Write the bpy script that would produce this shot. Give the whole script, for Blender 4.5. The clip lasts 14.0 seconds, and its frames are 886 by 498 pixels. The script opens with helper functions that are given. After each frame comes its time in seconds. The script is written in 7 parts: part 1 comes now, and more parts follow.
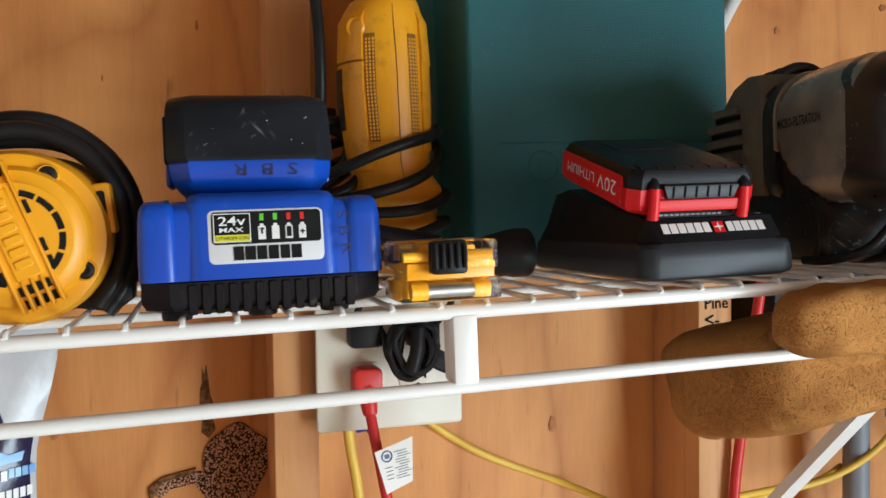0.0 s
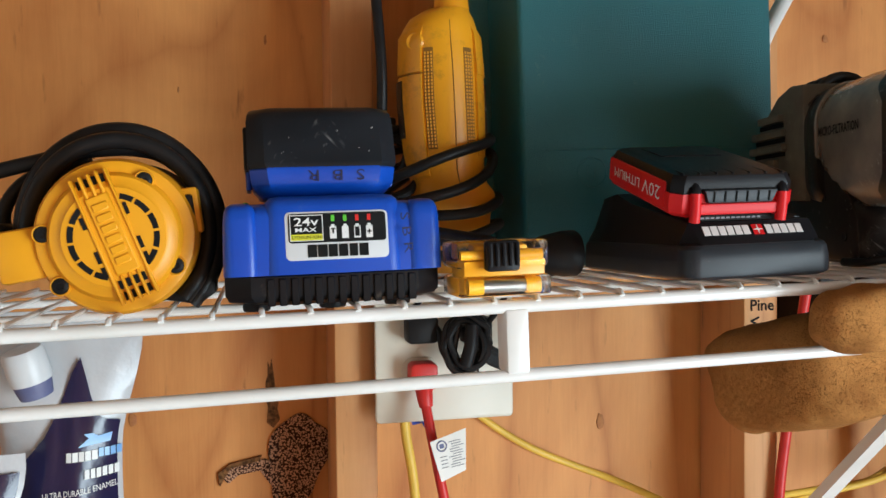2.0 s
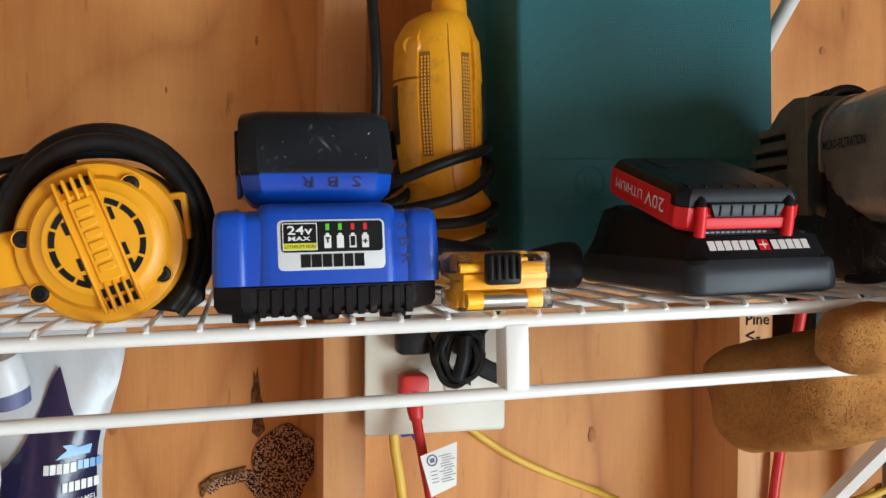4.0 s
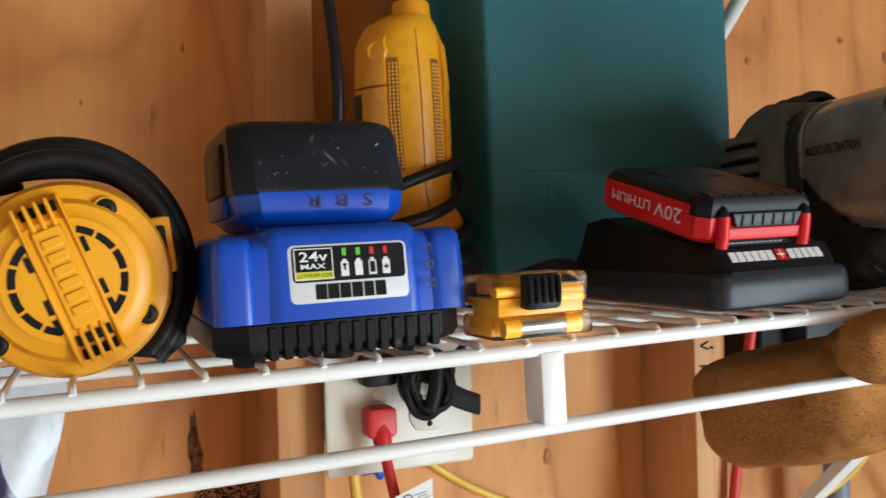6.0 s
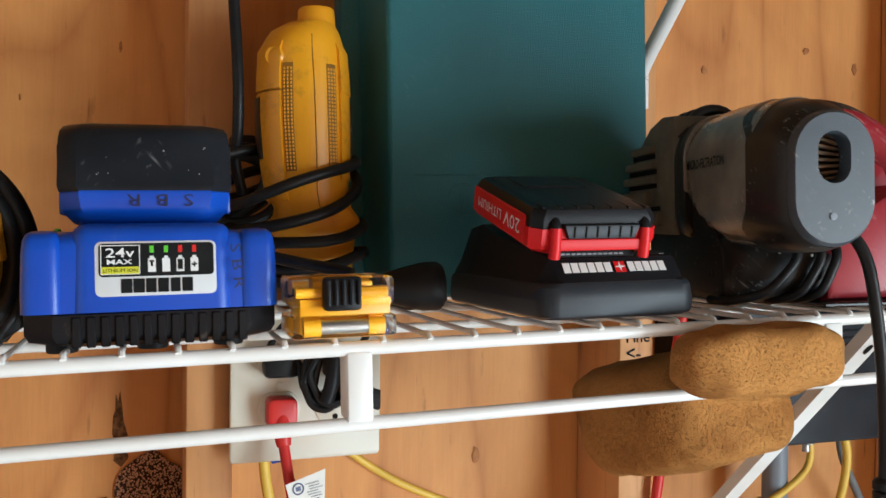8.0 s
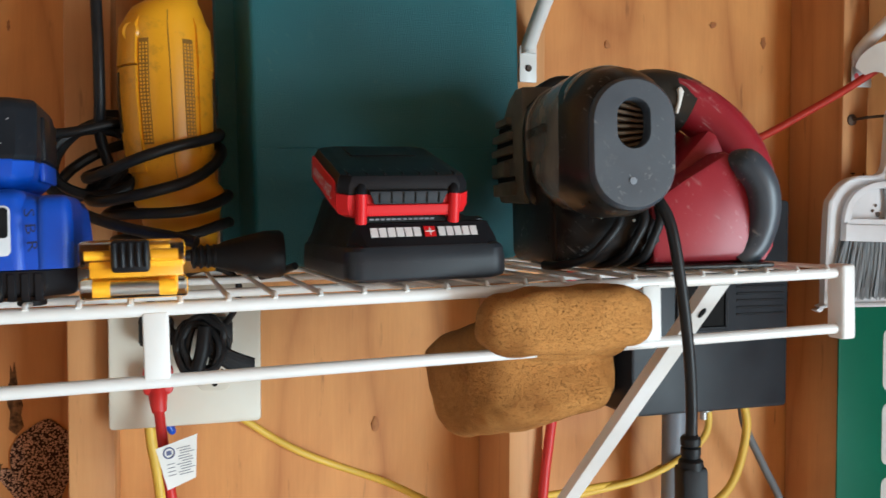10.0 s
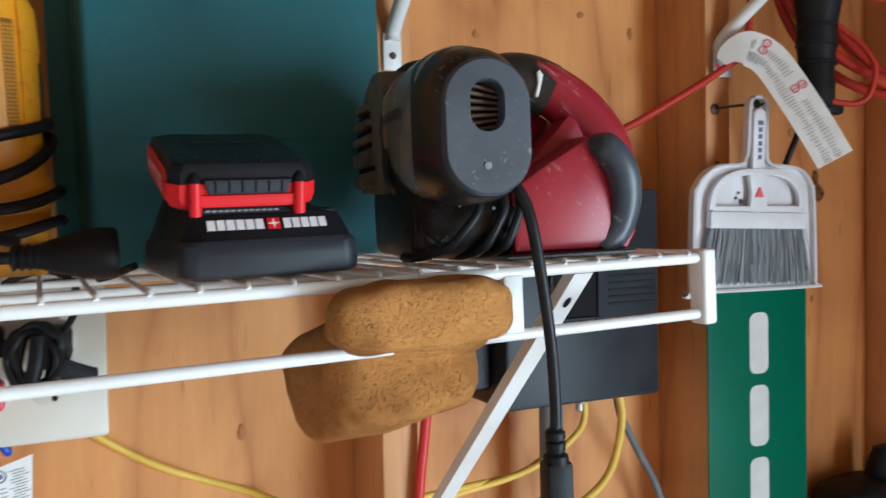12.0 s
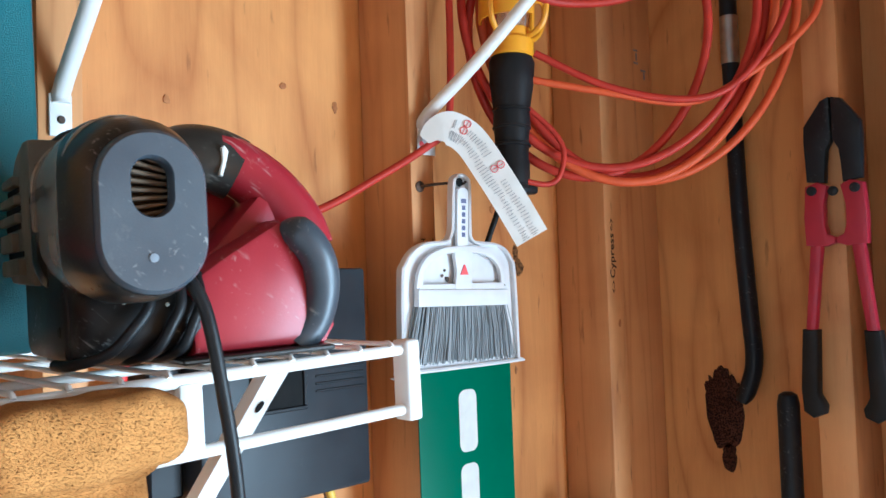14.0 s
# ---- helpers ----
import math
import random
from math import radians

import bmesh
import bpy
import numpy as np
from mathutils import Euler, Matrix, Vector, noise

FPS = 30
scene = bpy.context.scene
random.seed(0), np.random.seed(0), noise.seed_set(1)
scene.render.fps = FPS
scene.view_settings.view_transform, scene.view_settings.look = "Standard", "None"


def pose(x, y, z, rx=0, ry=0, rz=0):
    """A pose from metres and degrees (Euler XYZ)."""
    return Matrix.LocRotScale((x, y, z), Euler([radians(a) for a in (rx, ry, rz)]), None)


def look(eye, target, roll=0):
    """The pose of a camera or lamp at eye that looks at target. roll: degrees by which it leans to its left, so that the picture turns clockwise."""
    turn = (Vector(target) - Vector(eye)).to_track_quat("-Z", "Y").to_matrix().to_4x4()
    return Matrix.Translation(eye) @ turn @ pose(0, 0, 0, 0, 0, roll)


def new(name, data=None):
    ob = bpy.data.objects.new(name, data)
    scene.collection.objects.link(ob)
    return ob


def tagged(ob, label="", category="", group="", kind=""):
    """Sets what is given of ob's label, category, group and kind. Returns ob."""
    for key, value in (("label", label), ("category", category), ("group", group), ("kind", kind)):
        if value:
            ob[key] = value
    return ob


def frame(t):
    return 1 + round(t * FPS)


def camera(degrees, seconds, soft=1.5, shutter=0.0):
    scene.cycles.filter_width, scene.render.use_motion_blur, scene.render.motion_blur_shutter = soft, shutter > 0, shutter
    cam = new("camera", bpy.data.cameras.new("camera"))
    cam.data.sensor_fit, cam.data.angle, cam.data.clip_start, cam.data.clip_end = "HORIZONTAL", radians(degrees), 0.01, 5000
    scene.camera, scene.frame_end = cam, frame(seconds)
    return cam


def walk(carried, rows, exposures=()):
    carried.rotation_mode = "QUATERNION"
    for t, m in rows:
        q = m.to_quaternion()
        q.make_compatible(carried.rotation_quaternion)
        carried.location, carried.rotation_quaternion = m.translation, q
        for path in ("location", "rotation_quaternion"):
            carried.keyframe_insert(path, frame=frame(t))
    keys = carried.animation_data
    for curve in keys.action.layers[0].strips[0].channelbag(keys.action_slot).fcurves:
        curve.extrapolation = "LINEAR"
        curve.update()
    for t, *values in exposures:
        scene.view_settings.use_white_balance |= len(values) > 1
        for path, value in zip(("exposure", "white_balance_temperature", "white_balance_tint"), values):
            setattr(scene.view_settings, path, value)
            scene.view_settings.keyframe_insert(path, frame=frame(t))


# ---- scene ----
cam = camera(54.9, 14.0, shutter=0.4)
PATH = [
    (0, (0.061, 0.058, 1.486), (0.607, 1.98, 1.413), -0.8),
    (0.5, (0.051, 0.044, 1.483), (0.556, 1.977, 1.397), -0.6),
    (1, (0.046, 0.034, 1.481), (0.476, 1.986, 1.396), -0.8),
    (1.5, (0.043, 0.027, 1.483), (0.448, 1.985, 1.418), -0.6),
    (2, (0.048, 0.021, 1.484), (0.481, 1.973, 1.425), -0.6),
    (4.5, (0.044, 0.043, 1.489), (0.514, 1.986, 1.441), 0.3),
    (5, (0.046, 0.05, 1.491), (0.542, 1.987, 1.435), -0.2),
    (5.5, (0.018, 0.083, 1.492), (0.616, 1.992, 1.464), -1.3),
    (6, (-0.017, 0.111, 1.49), (0.749, 1.958, 1.478), -1.6),
    (6.5, (-0.022, 0.111, 1.491), (0.875, 1.898, 1.474), -0.6),
    (7, (0.006, 0.103, 1.494), (0.893, 1.896, 1.482), -1.2),
    (7.2, (0.026, 0.091, 1.498), (0.858, 1.91, 1.497), -0.7),
    (9.3, (0.164, 0.011, 1.485), (0.705, 1.935, 1.423), -0.2),
    (9.5, (0.175, 0.006, 1.485), (0.74, 1.923, 1.427), -0.1),
    (10, (0.195, -0.003, 1.484), (0.821, 1.896, 1.422), 0.1),
    (10.5, (0.206, -0.009, 1.483), (0.873, 1.876, 1.432), 0.1),
    (11, (0.211, -0.01, 1.479), (0.904, 1.865, 1.415), 0.5),
    (11.5, (0.219, -0.01, 1.477), (0.964, 1.845, 1.407), 0.2),
    (12, (0.229, 0.018, 1.478), (1.088, 1.823, 1.413), -1.1),
    (12.5, (0.229, 0.062, 1.486), (1.363, 1.71, 1.498), -1.8),
    (13, (0.231, 0.075, 1.492), (1.602, 1.531, 1.543), -1.8),
    (13.5, (0.242, 0.068, 1.495), (1.668, 1.469, 1.569), -2.0),
    (14, (0.277, 0.057, 1.494), (1.669, 1.491, 1.565), -2.0),
]
walk(cam, [(t, look(eye, target, roll)) for t, eye, target, roll in PATH], exposures=[(0, -0.14, 6300, 7), (7.0, -0.11, 6280, 7), (10.0, -0.15, 6150, 6), (11.5, -0.17, 5950, 6), (12.3, -0.1, 5450, 3), (13.0, 0.20, 5150, 2), (14.0, 0.60, 5150, 1)])

# ---- light: daylight through the open doorway in the right wall, behind the camera ----
world = bpy.data.worlds.new("World")
scene.world = world
world.use_nodes = True
wn = world.node_tree.nodes
sky = wn.new("ShaderNodeTexSky")
sky.sky_type, sky.sun_disc = "NISHITA", False
sky.sun_elevation, sky.sun_rotation = radians(48), radians(200)
wn["Background"].inputs[1].default_value = 0.10
world.node_tree.links.new(sky.outputs[0], wn["Background"].inputs[0])

DOOR = (-1.65, -0.40, 2.05)     # doorway in the right wall: from y, to y, height
FRONT = -1.9                    # the front wall's inner face
RIGHT = 1.469                   # the right wall's ply
lamp = bpy.data.lights.new("door_daylight", "AREA")
lamp.shape, lamp.size, lamp.size_y, lamp.energy = "RECTANGLE", DOOR[1] - DOOR[0], 1.45, 98
lamp.color = (0.80, 0.93, 1.0)
lamp_ob = new("door_daylight", lamp)
lamp_ob.matrix_world = look((RIGHT + 0.09, (DOOR[0] + DOOR[1]) / 2, 0.88), (0.2, (DOOR[0] + DOOR[1]) / 2 + 0.35, 1.0))


# ---- mesh helpers ----
def add_box(bm, lo, hi, bevel=0.0, seg=2, m=None):
    """A box from corner lo to corner hi with rounded edges."""
    geo = bmesh.ops.create_cube(bm, size=1.0)
    vs = geo["verts"]
    for v in vs:
        v.co = Vector([(lo[i] + hi[i]) / 2 + v.co[i] * (hi[i] - lo[i]) for i in range(3)])
    if bevel > 0:
        es = list({e for v in vs for e in v.link_edges})
        out = bmesh.ops.bevel(bm, geom=es, offset=bevel, segments=seg, affect="EDGES", profile=0.5)
        vs = list({v for f in out["faces"] for v in f.verts} | {v for v in vs if v.is_valid})
    if m is not None:
        for v in vs:
            v.co = m @ v.co
    return vs


def skin(bm, rings, cap=True, closed=False):
    """Faces between rings of equal length; capped ends."""
    rows = [[bm.verts.new(p) for p in ring] for ring in rings]
    n = len(rows[0])
    pairs = list(zip(rows, rows[1:]))
    if closed:
        pairs.append((rows[-1], rows[0]))
    for a, b in pairs:
        for i in range(n):
            j = (i + 1) % n
            bm.faces.new((a[i], a[j], b[j], b[i]))
    if cap and not closed:
        bm.faces.new(rows[0][::-1])
        bm.faces.new(rows[-1])
    return rows


def spline(pts, per=6, closed=False):
    """A smooth line through pts."""
    pts = [Vector(p) for p in pts]
    n = len(pts)
    out = []
    for i in range(n if closed else n - 1):
        if closed:
            a, b, c, d = pts[i - 1], pts[i], pts[(i + 1) % n], pts[(i + 2) % n]
        else:
            a, b, c, d = pts[max(i - 1, 0)], pts[i], pts[i + 1], pts[min(i + 2, n - 1)]
        for k in range(per):
            t = k / per
            out.append(0.5 * (2 * b + (c - a) * t + (2 * a - 5 * b + 4 * c - d) * t * t + (3 * b - a - 3 * c + d) * t ** 3))
    if not closed:
        out.append(pts[-1])
    return out


def add_tube(bm, pts, r, sides=10, per=6, closed=False, smooth=True, flat=1.0):
    """A round cord or rod along pts; r may be a number or a function of 0..1."""
    line = spline(pts, per, closed) if smooth else [Vector(p) for p in pts]
    n = len(line)
    rings, up = [], None
    for i, p in enumerate(line):
        a = line[i - 1] if (i > 0 or closed) else line[i]
        b = line[(i + 1) % n] if (i < n - 1 or closed) else line[i]
        d = (b - a).normalized()
        if up is None:
            up = d.orthogonal().normalized()
        up = (up - d * up.dot(d)).normalized()
        side = d.cross(up)
        rad = r(i / max(n - 1, 1)) if callable(r) else r
        rings.append([p + (up * math.cos(2 * math.pi * k / sides) + side * (flat * math.sin(2 * math.pi * k / sides))) * rad for k in range(sides)])
    skin(bm, rings, closed=closed)


def add_lathe(bm, profile, m=None, sides=32, cap=True):
    """A turned body about local z from (radius, height) rows."""
    rings = []
    for r, h in profile:
        ring = [Vector((r * math.cos(2 * math.pi * k / sides), r * math.sin(2 * math.pi * k / sides), h)) for k in range(sides)]
        rings.append([m @ p for p in ring] if m is not None else ring)
    skin(bm, rings, cap=cap)


def rounded(cx, cy, hx, hy, r, n=5):
    """A rounded rectangle, counter-clockwise."""
    r = min(r, hx * 0.999, hy * 0.999)
    out = []
    for sx, sy, a0 in ((1, 1, 0), (-1, 1, 90), (-1, -1, 180), (1, -1, 270)):
        for k in range(n + 1):
            a = radians(a0 + 90 * k / n)
            out.append((cx + sx * (hx - r) + r * math.cos(a), cy + sy * (hy - r) + r * math.sin(a)))
    return out


def add_prism(bm, outline, a, b, m=None, bevel=0.0, to=None):
    """An outline in local (x, y) pushed from z=a to z=b, with chamfered rims. m places it."""
    m = m or Matrix.Identity(4)
    c = Vector((sum(p[0] for p in outline) / len(outline), sum(p[1] for p in outline) / len(outline)))
    area = sum(p[0] * q[1] - q[0] * p[1] for p, q in zip(outline, outline[1:] + outline[:1]))
    outline = outline if area > 0 else outline[::-1]

    def inset(k):
        n = len(outline)
        res = []
        for i, p in enumerate(outline):
            q0, q1 = Vector(outline[i - 1]), Vector(outline[(i + 1) % n])
            d = q1 - q0
            nrm = Vector((-d.y, d.x)).normalized() if d.length > 0 else Vector((0, 0))
            res.append(Vector(p) + nrm * k)
        return res
    s = 1 if b > a else -1
    steps = [(0.0, a), (0.0, b)] if bevel <= 0 else [(bevel, a), (bevel * 0.3, a + s * bevel * 0.3), (0, a + s * bevel), (0, b - s * bevel), (bevel * 0.3, b - s * bevel * 0.3), (bevel, b)]
    rings = [[m @ Vector((p.x, p.y, h)) for p in inset(k)] for k, h in steps]
    if s < 0:
        rings = rings[::-1]
    skin(bm, rings)


# local frames: outlines drawn in x and z that face the viewer, in x and y lying flat, in y and z facing sideways
def facing(y=0.0):
    return Matrix(((1, 0, 0, 0), (0, 0, -1, y), (0, 1, 0, 0), (0, 0, 0, 1)))


def sideways(x=0.0):
    return Matrix(((0, 0, 1, x), (1, 0, 0, 0), (0, 1, 0, 0), (0, 0, 0, 1)))


def finish(bm, name, material, parent=None, label="", sharp=38):
    bmesh.ops.recalc_face_normals(bm, faces=bm.faces)
    me = bpy.data.meshes.new(name)
    bm.to_mesh(me)
    bm.free()
    if len(me.polygons):
        me.polygons.foreach_set("use_smooth", [True] * len(me.polygons))
        me.set_sharp_from_angle(angle=radians(sharp))
    me.materials.append(material)
    ob = new(name, me)
    if parent is not None:
        ob.parent = parent
    if label:
        tagged(ob, label)
    return ob


def part(name, bm, material, parent, label="", sharp=38):
    return finish(bm, name, material, parent, label, sharp)


def thing(name, label, category, m=None, group="", kind=""):
    """An Empty at the thing's base that carries its parts."""
    ob = new(name)
    ob.empty_display_size = 0.02
    if m is not None:
        ob.matrix_world = m
    return tagged(ob, label, category, group, kind)


def lettering(words, width, m, material, parent, name="lettering", height=None, label="", bold=0.0):
    """Raised print of the given width, centred on m, facing m's z."""
    cu = bpy.data.curves.new("words", "FONT")
    cu.body, cu.align_x, cu.align_y, cu.extrude, cu.resolution_u = words, "CENTER", "CENTER", 0.0, 2
    cu.offset = bold
    tmp = bpy.data.objects.new("words", cu)
    scene.collection.objects.link(tmp)
    dg = bpy.context.evaluated_depsgraph_get()
    me = bpy.data.meshes.new_from_object(tmp.evaluated_get(dg))
    bpy.data.objects.remove(tmp)
    xs = [v.co.x for v in me.vertices]
    ys = [v.co.y for v in me.vertices]
    k = width / (max(xs) - min(xs))
    ky = k if height is None else height / (max(ys) - min(ys))
    mid = Vector(((max(xs) + min(xs)) / 2, (max(ys) + min(ys)) / 2, 0))
    for v in me.vertices:
        d = v.co - mid
        v.co = m @ Vector((d.x * k, d.y * ky, 0))
    me.name = name
    me.materials.append(material)
    ob = new(name, me)
    ob.parent = parent
    if label:
        tagged(ob, label)
    return ob


def add_bars(bm, m, rows, thick=0.0002):
    """Flat printed bars: rows of (centre x, centre y, width, height) on m."""
    for x, y, w, h in rows:
        add_box(bm, (x - w / 2, y - h / 2, 0), (x + w / 2, y + h / 2, thick), m=m)


# ---- materials ----
def material(name, tint, second, rough=0.5, big=12.0, fine=300.0, bump=0.15, metal=0.0, dust=None, dusty=0.0, dust_scale=60.0, spread=0.12, scratch=None,
             depth=0.0006, stretch=(1, 1, 1), vary=0.0, coat=0.0, spec=0.5, through_it=0.0):
    """A painted, plastic or metal surface: two tints in clouds, fine relief, worn gloss and a scatter of dust or scratches."""
    mt = bpy.data.materials.new(name)
    mt.use_nodes = True
    nt = mt.node_tree
    nd, ln = nt.nodes, nt.links
    bs = nd["Principled BSDF"]
    co = nd.new("ShaderNodeTexCoord")
    mp = nd.new("ShaderNodeMapping")
    mp.inputs["Scale"].default_value = stretch
    ln.new(co.outputs["Object"], mp.inputs[0])
    n1, n2 = nd.new("ShaderNodeTexNoise"), nd.new("ShaderNodeTexNoise")
    n1.inputs["Scale"].default_value, n1.inputs["Detail"].default_value = big, 6
    n2.inputs["Scale"].default_value, n2.inputs["Detail"].default_value = fine, 4
    ln.new(mp.outputs[0], n1.inputs[0]), ln.new(mp.outputs[0], n2.inputs[0])
    r1 = nd.new("ShaderNodeMapRange")
    r1.inputs[1].default_value, r1.inputs[2].default_value = 0.35, 0.68
    ln.new(n1.outputs[0], r1.inputs[0])
    mix = nd.new("ShaderNodeMixRGB")
    mix.inputs[1].default_value, mix.inputs[2].default_value = (*tint, 1), (*second, 1)
    ln.new(r1.outputs[0], mix.inputs[0])
    colour = mix.outputs[0]
    if dust is not None:
        n3 = nd.new("ShaderNodeTexNoise")
        n3.inputs["Scale"].default_value, n3.inputs["Detail"].default_value, n3.inputs["Roughness"].default_value = dust_scale, 9, 0.75
        ln.new(co.outputs["Object"], n3.inputs[0])
        r3 = nd.new("ShaderNodeMapRange")
        r3.inputs[1].default_value, r3.inputs[2].default_value = 0.62 - 0.25 * dusty, 0.80 - 0.1 * dusty
        r3.inputs[4].default_value = min(1.0, 0.35 + dusty)
        ln.new(n3.outputs[0], r3.inputs[0])
        mx = nd.new("ShaderNodeMixRGB")
        mx.inputs[2].default_value = (*dust, 1)
        ln.new(r3.outputs[0], mx.inputs[0]), ln.new(colour, mx.inputs[1])
        colour = mx.outputs[0]
    if scratch is not None:
        mask = nd.new("ShaderNodeTexNoise")
        mask.inputs["Scale"].default_value, mask.inputs["Detail"].default_value = 38, 3
        ln.new(co.outputs["Object"], mask.inputs[0])
        mr = nd.new("ShaderNodeMapRange")
        mr.inputs[1].default_value, mr.inputs[2].default_value = 0.50, 0.62
        ln.new(mask.outputs[0], mr.inputs[0])
        for turn, squash, size, lo in (((0.5, 0.7, 0.3), (1, 1, 0.08), 300, 0.625), ((0.9, -0.5, 1.1), (1, 1, 0.12), 340, 0.65), ((0, 0, 0), (1, 1, 1), 260, 0.745)):
            ms, ns, rs, ml = nd.new("ShaderNodeMapping"), nd.new("ShaderNodeTexNoise"), nd.new("ShaderNodeMapRange"), nd.new("ShaderNodeMath")
            ms.inputs["Scale"].default_value = squash
            mt2 = nd.new("ShaderNodeMapping")
            mt2.inputs["Rotation"].default_value = turn
            ln.new(co.outputs["Object"], mt2.inputs[0]), ln.new(mt2.outputs[0], ms.inputs[0])
            ns.inputs["Scale"].default_value, ns.inputs["Detail"].default_value = size, 2
            ln.new(ms.outputs[0], ns.inputs[0])
            rs.inputs[1].default_value, rs.inputs[2].default_value, rs.inputs[4].default_value = lo, lo + 0.10, 0.5
            ln.new(ns.outputs[0], rs.inputs[0])
            ml.operation = "MULTIPLY"
            ln.new(rs.outputs[0], ml.inputs[0]), ln.new(mr.outputs[0], ml.inputs[1])
            mx = nd.new("ShaderNodeMixRGB")
            mx.inputs[2].default_value = (*scratch, 1)
            ln.new(ml.outputs[0], mx.inputs[0]), ln.new(colour, mx.inputs[1])
            colour = mx.outputs[0]
    if vary > 0:
        oi = nd.new("ShaderNodeObjectInfo")
        hv = nd.new("ShaderNodeHueSaturation")
        rv = nd.new("ShaderNodeMapRange")
        rv.inputs[3].default_value, rv.inputs[4].default_value = 1 - vary, 1 + vary
        ln.new(oi.outputs["Random"], rv.inputs[0]), ln.new(rv.outputs[0], hv.inputs["Value"]), ln.new(colour, hv.inputs["Color"])
        colour = hv.outputs[0]
    ln.new(colour, bs.inputs["Base Color"])
    rr = nd.new("ShaderNodeMapRange")
    rr.inputs[3].default_value, rr.inputs[4].default_value = max(0.03, rough - spread), min(1, rough + spread)
    ln.new(n1.outputs[0], rr.inputs[0]), ln.new(rr.outputs[0], bs.inputs["Roughness"])
    bs.inputs["Metallic"].default_value = metal
    bs.inputs["Coat Weight"].default_value = coat
    bs.inputs["Transmission Weight"].default_value = through_it
    bs.inputs["Specular IOR Level"].default_value = spec
    bp = nd.new("ShaderNodeBump")
    bp.inputs["Strength"].default_value, bp.inputs["Distance"].default_value = bump, depth
    ln.new(n2.outputs[0], bp.inputs["Height"]), ln.new(bp.outputs[0], bs.inputs["Normal"])
    return mt


def wood(name, light, dark, band=9.0, along=0.55, twist=3.0, fine=1.0, rough=0.62, gloss=0.0):
    """Sawn softwood or rotary-cut ply: grain that runs along local z, growth bands, pores and stains."""
    mt = bpy.data.materials.new(name)
    mt.use_nodes = True
    nt = mt.node_tree
    nd, ln = nt.nodes, nt.links
    bs = nd["Principled BSDF"]
    co, mp = nd.new("ShaderNodeTexCoord"), nd.new("ShaderNodeMapping")
    oi = nd.new("ShaderNodeObjectInfo")
    ofs = nd.new("ShaderNodeVectorMath")
    ofs.operation = "MULTIPLY_ADD"
    ln.new(oi.outputs["Random"], ofs.inputs[0])
    ofs.inputs[1].default_value = (7.3, 3.1, 9.7)
    ln.new(co.outputs["Object"], ofs.inputs[2])
    mp.inputs["Scale"].default_value = (1.0, 1.0, along * 0.22)
    ln.new(ofs.outputs[0], mp.inputs[0])
    warp = nd.new("ShaderNodeTexNoise")
    warp.inputs["Scale"].default_value, warp.inputs["Detail"].default_value = band * 0.45, 2
    ln.new(mp.outputs[0], warp.inputs[0])
    wv = nd.new("ShaderNodeMath")
    wv.operation = "MULTIPLY"
    wv.inputs[1].default_value = 14.0 + 8 * twist
    ln.new(warp.outputs[0], wv.inputs[0])
    fr = nd.new("ShaderNodeMath")
    fr.operation = "PINGPONG"
    fr.inputs[1].default_value = 1.0
    ln.new(wv.outputs[0], fr.inputs[0])
    pw = nd.new("ShaderNodeMath")
    pw.operation = "POWER"
    pw.inputs[1].default_value = 4.5
    ln.new(fr.outputs[0], pw.inputs[0])
    streak = nd.new("ShaderNodeTexNoise")
    km = nd.new("ShaderNodeMapping")
    km.inputs["Scale"].default_value = (1, 1, 0.07)
    ln.new(ofs.outputs[0], km.inputs[0])
    streak.inputs["Scale"].default_value, streak.inputs["Detail"].default_value, streak.inputs["Distortion"].default_value = 55 * fine, 4, 0.6
    ln.new(km.outputs[0], streak.inputs[0])
    grain = nd.new("ShaderNodeTexNoise")
    gm = nd.new("ShaderNodeMapping")
    gm.inputs["Scale"].default_value = (1, 1, 0.06)
    ln.new(ofs.outputs[0], gm.inputs[0])
    grain.inputs["Scale"].default_value, grain.inputs["Detail"].default_value, grain.inputs["Roughness"].default_value = 420 * fine, 6, 0.65
    ln.new(gm.outputs[0], grain.inputs[0])
    cloud = nd.new("ShaderNodeTexNoise")
    cloud.inputs["Scale"].default_value, cloud.inputs["Detail"].default_value, cloud.inputs["Distortion"].default_value = 4.5, 6, 0.8
    ln.new(ofs.outputs[0], cloud.inputs[0])
    a1 = nd.new("ShaderNodeMath")
    a1.operation = "MULTIPLY_ADD"
    a1.inputs[1].default_value = 0.21
    ln.new(pw.outputs[0], a1.inputs[0])
    st = nd.new("ShaderNodeMath")
    st.operation = "MULTIPLY_ADD"
    st.inputs[1].default_value, st.inputs[2].default_value = 0.24, -0.045
    ln.new(streak.outputs[0], st.inputs[0]), ln.new(st.outputs[0], a1.inputs[2])
    a2 = nd.new("ShaderNodeMath")
    a2.operation = "MULTIPLY_ADD"
    a2.inputs[1].default_value = 0.17
    ln.new(grain.outputs[0], a2.inputs[0]), ln.new(a1.outputs[0], a2.inputs[2])
    a3 = nd.new("ShaderNodeMath")
    a3.operation = "MULTIPLY_ADD"
    a3.inputs[1].default_value = 0.74
    ln.new(cloud.outputs[0], a3.inputs[0]), ln.new(a2.outputs[0], a3.inputs[2])
    ramp = nd.new("ShaderNodeValToRGB")
    ramp.color_ramp.elements[0].position, ramp.color_ramp.elements[0].color = 0.42, (*light, 1)
    ramp.color_ramp.elements[1].position, ramp.color_ramp.elements[1].color = 0.84, (*dark, 1)
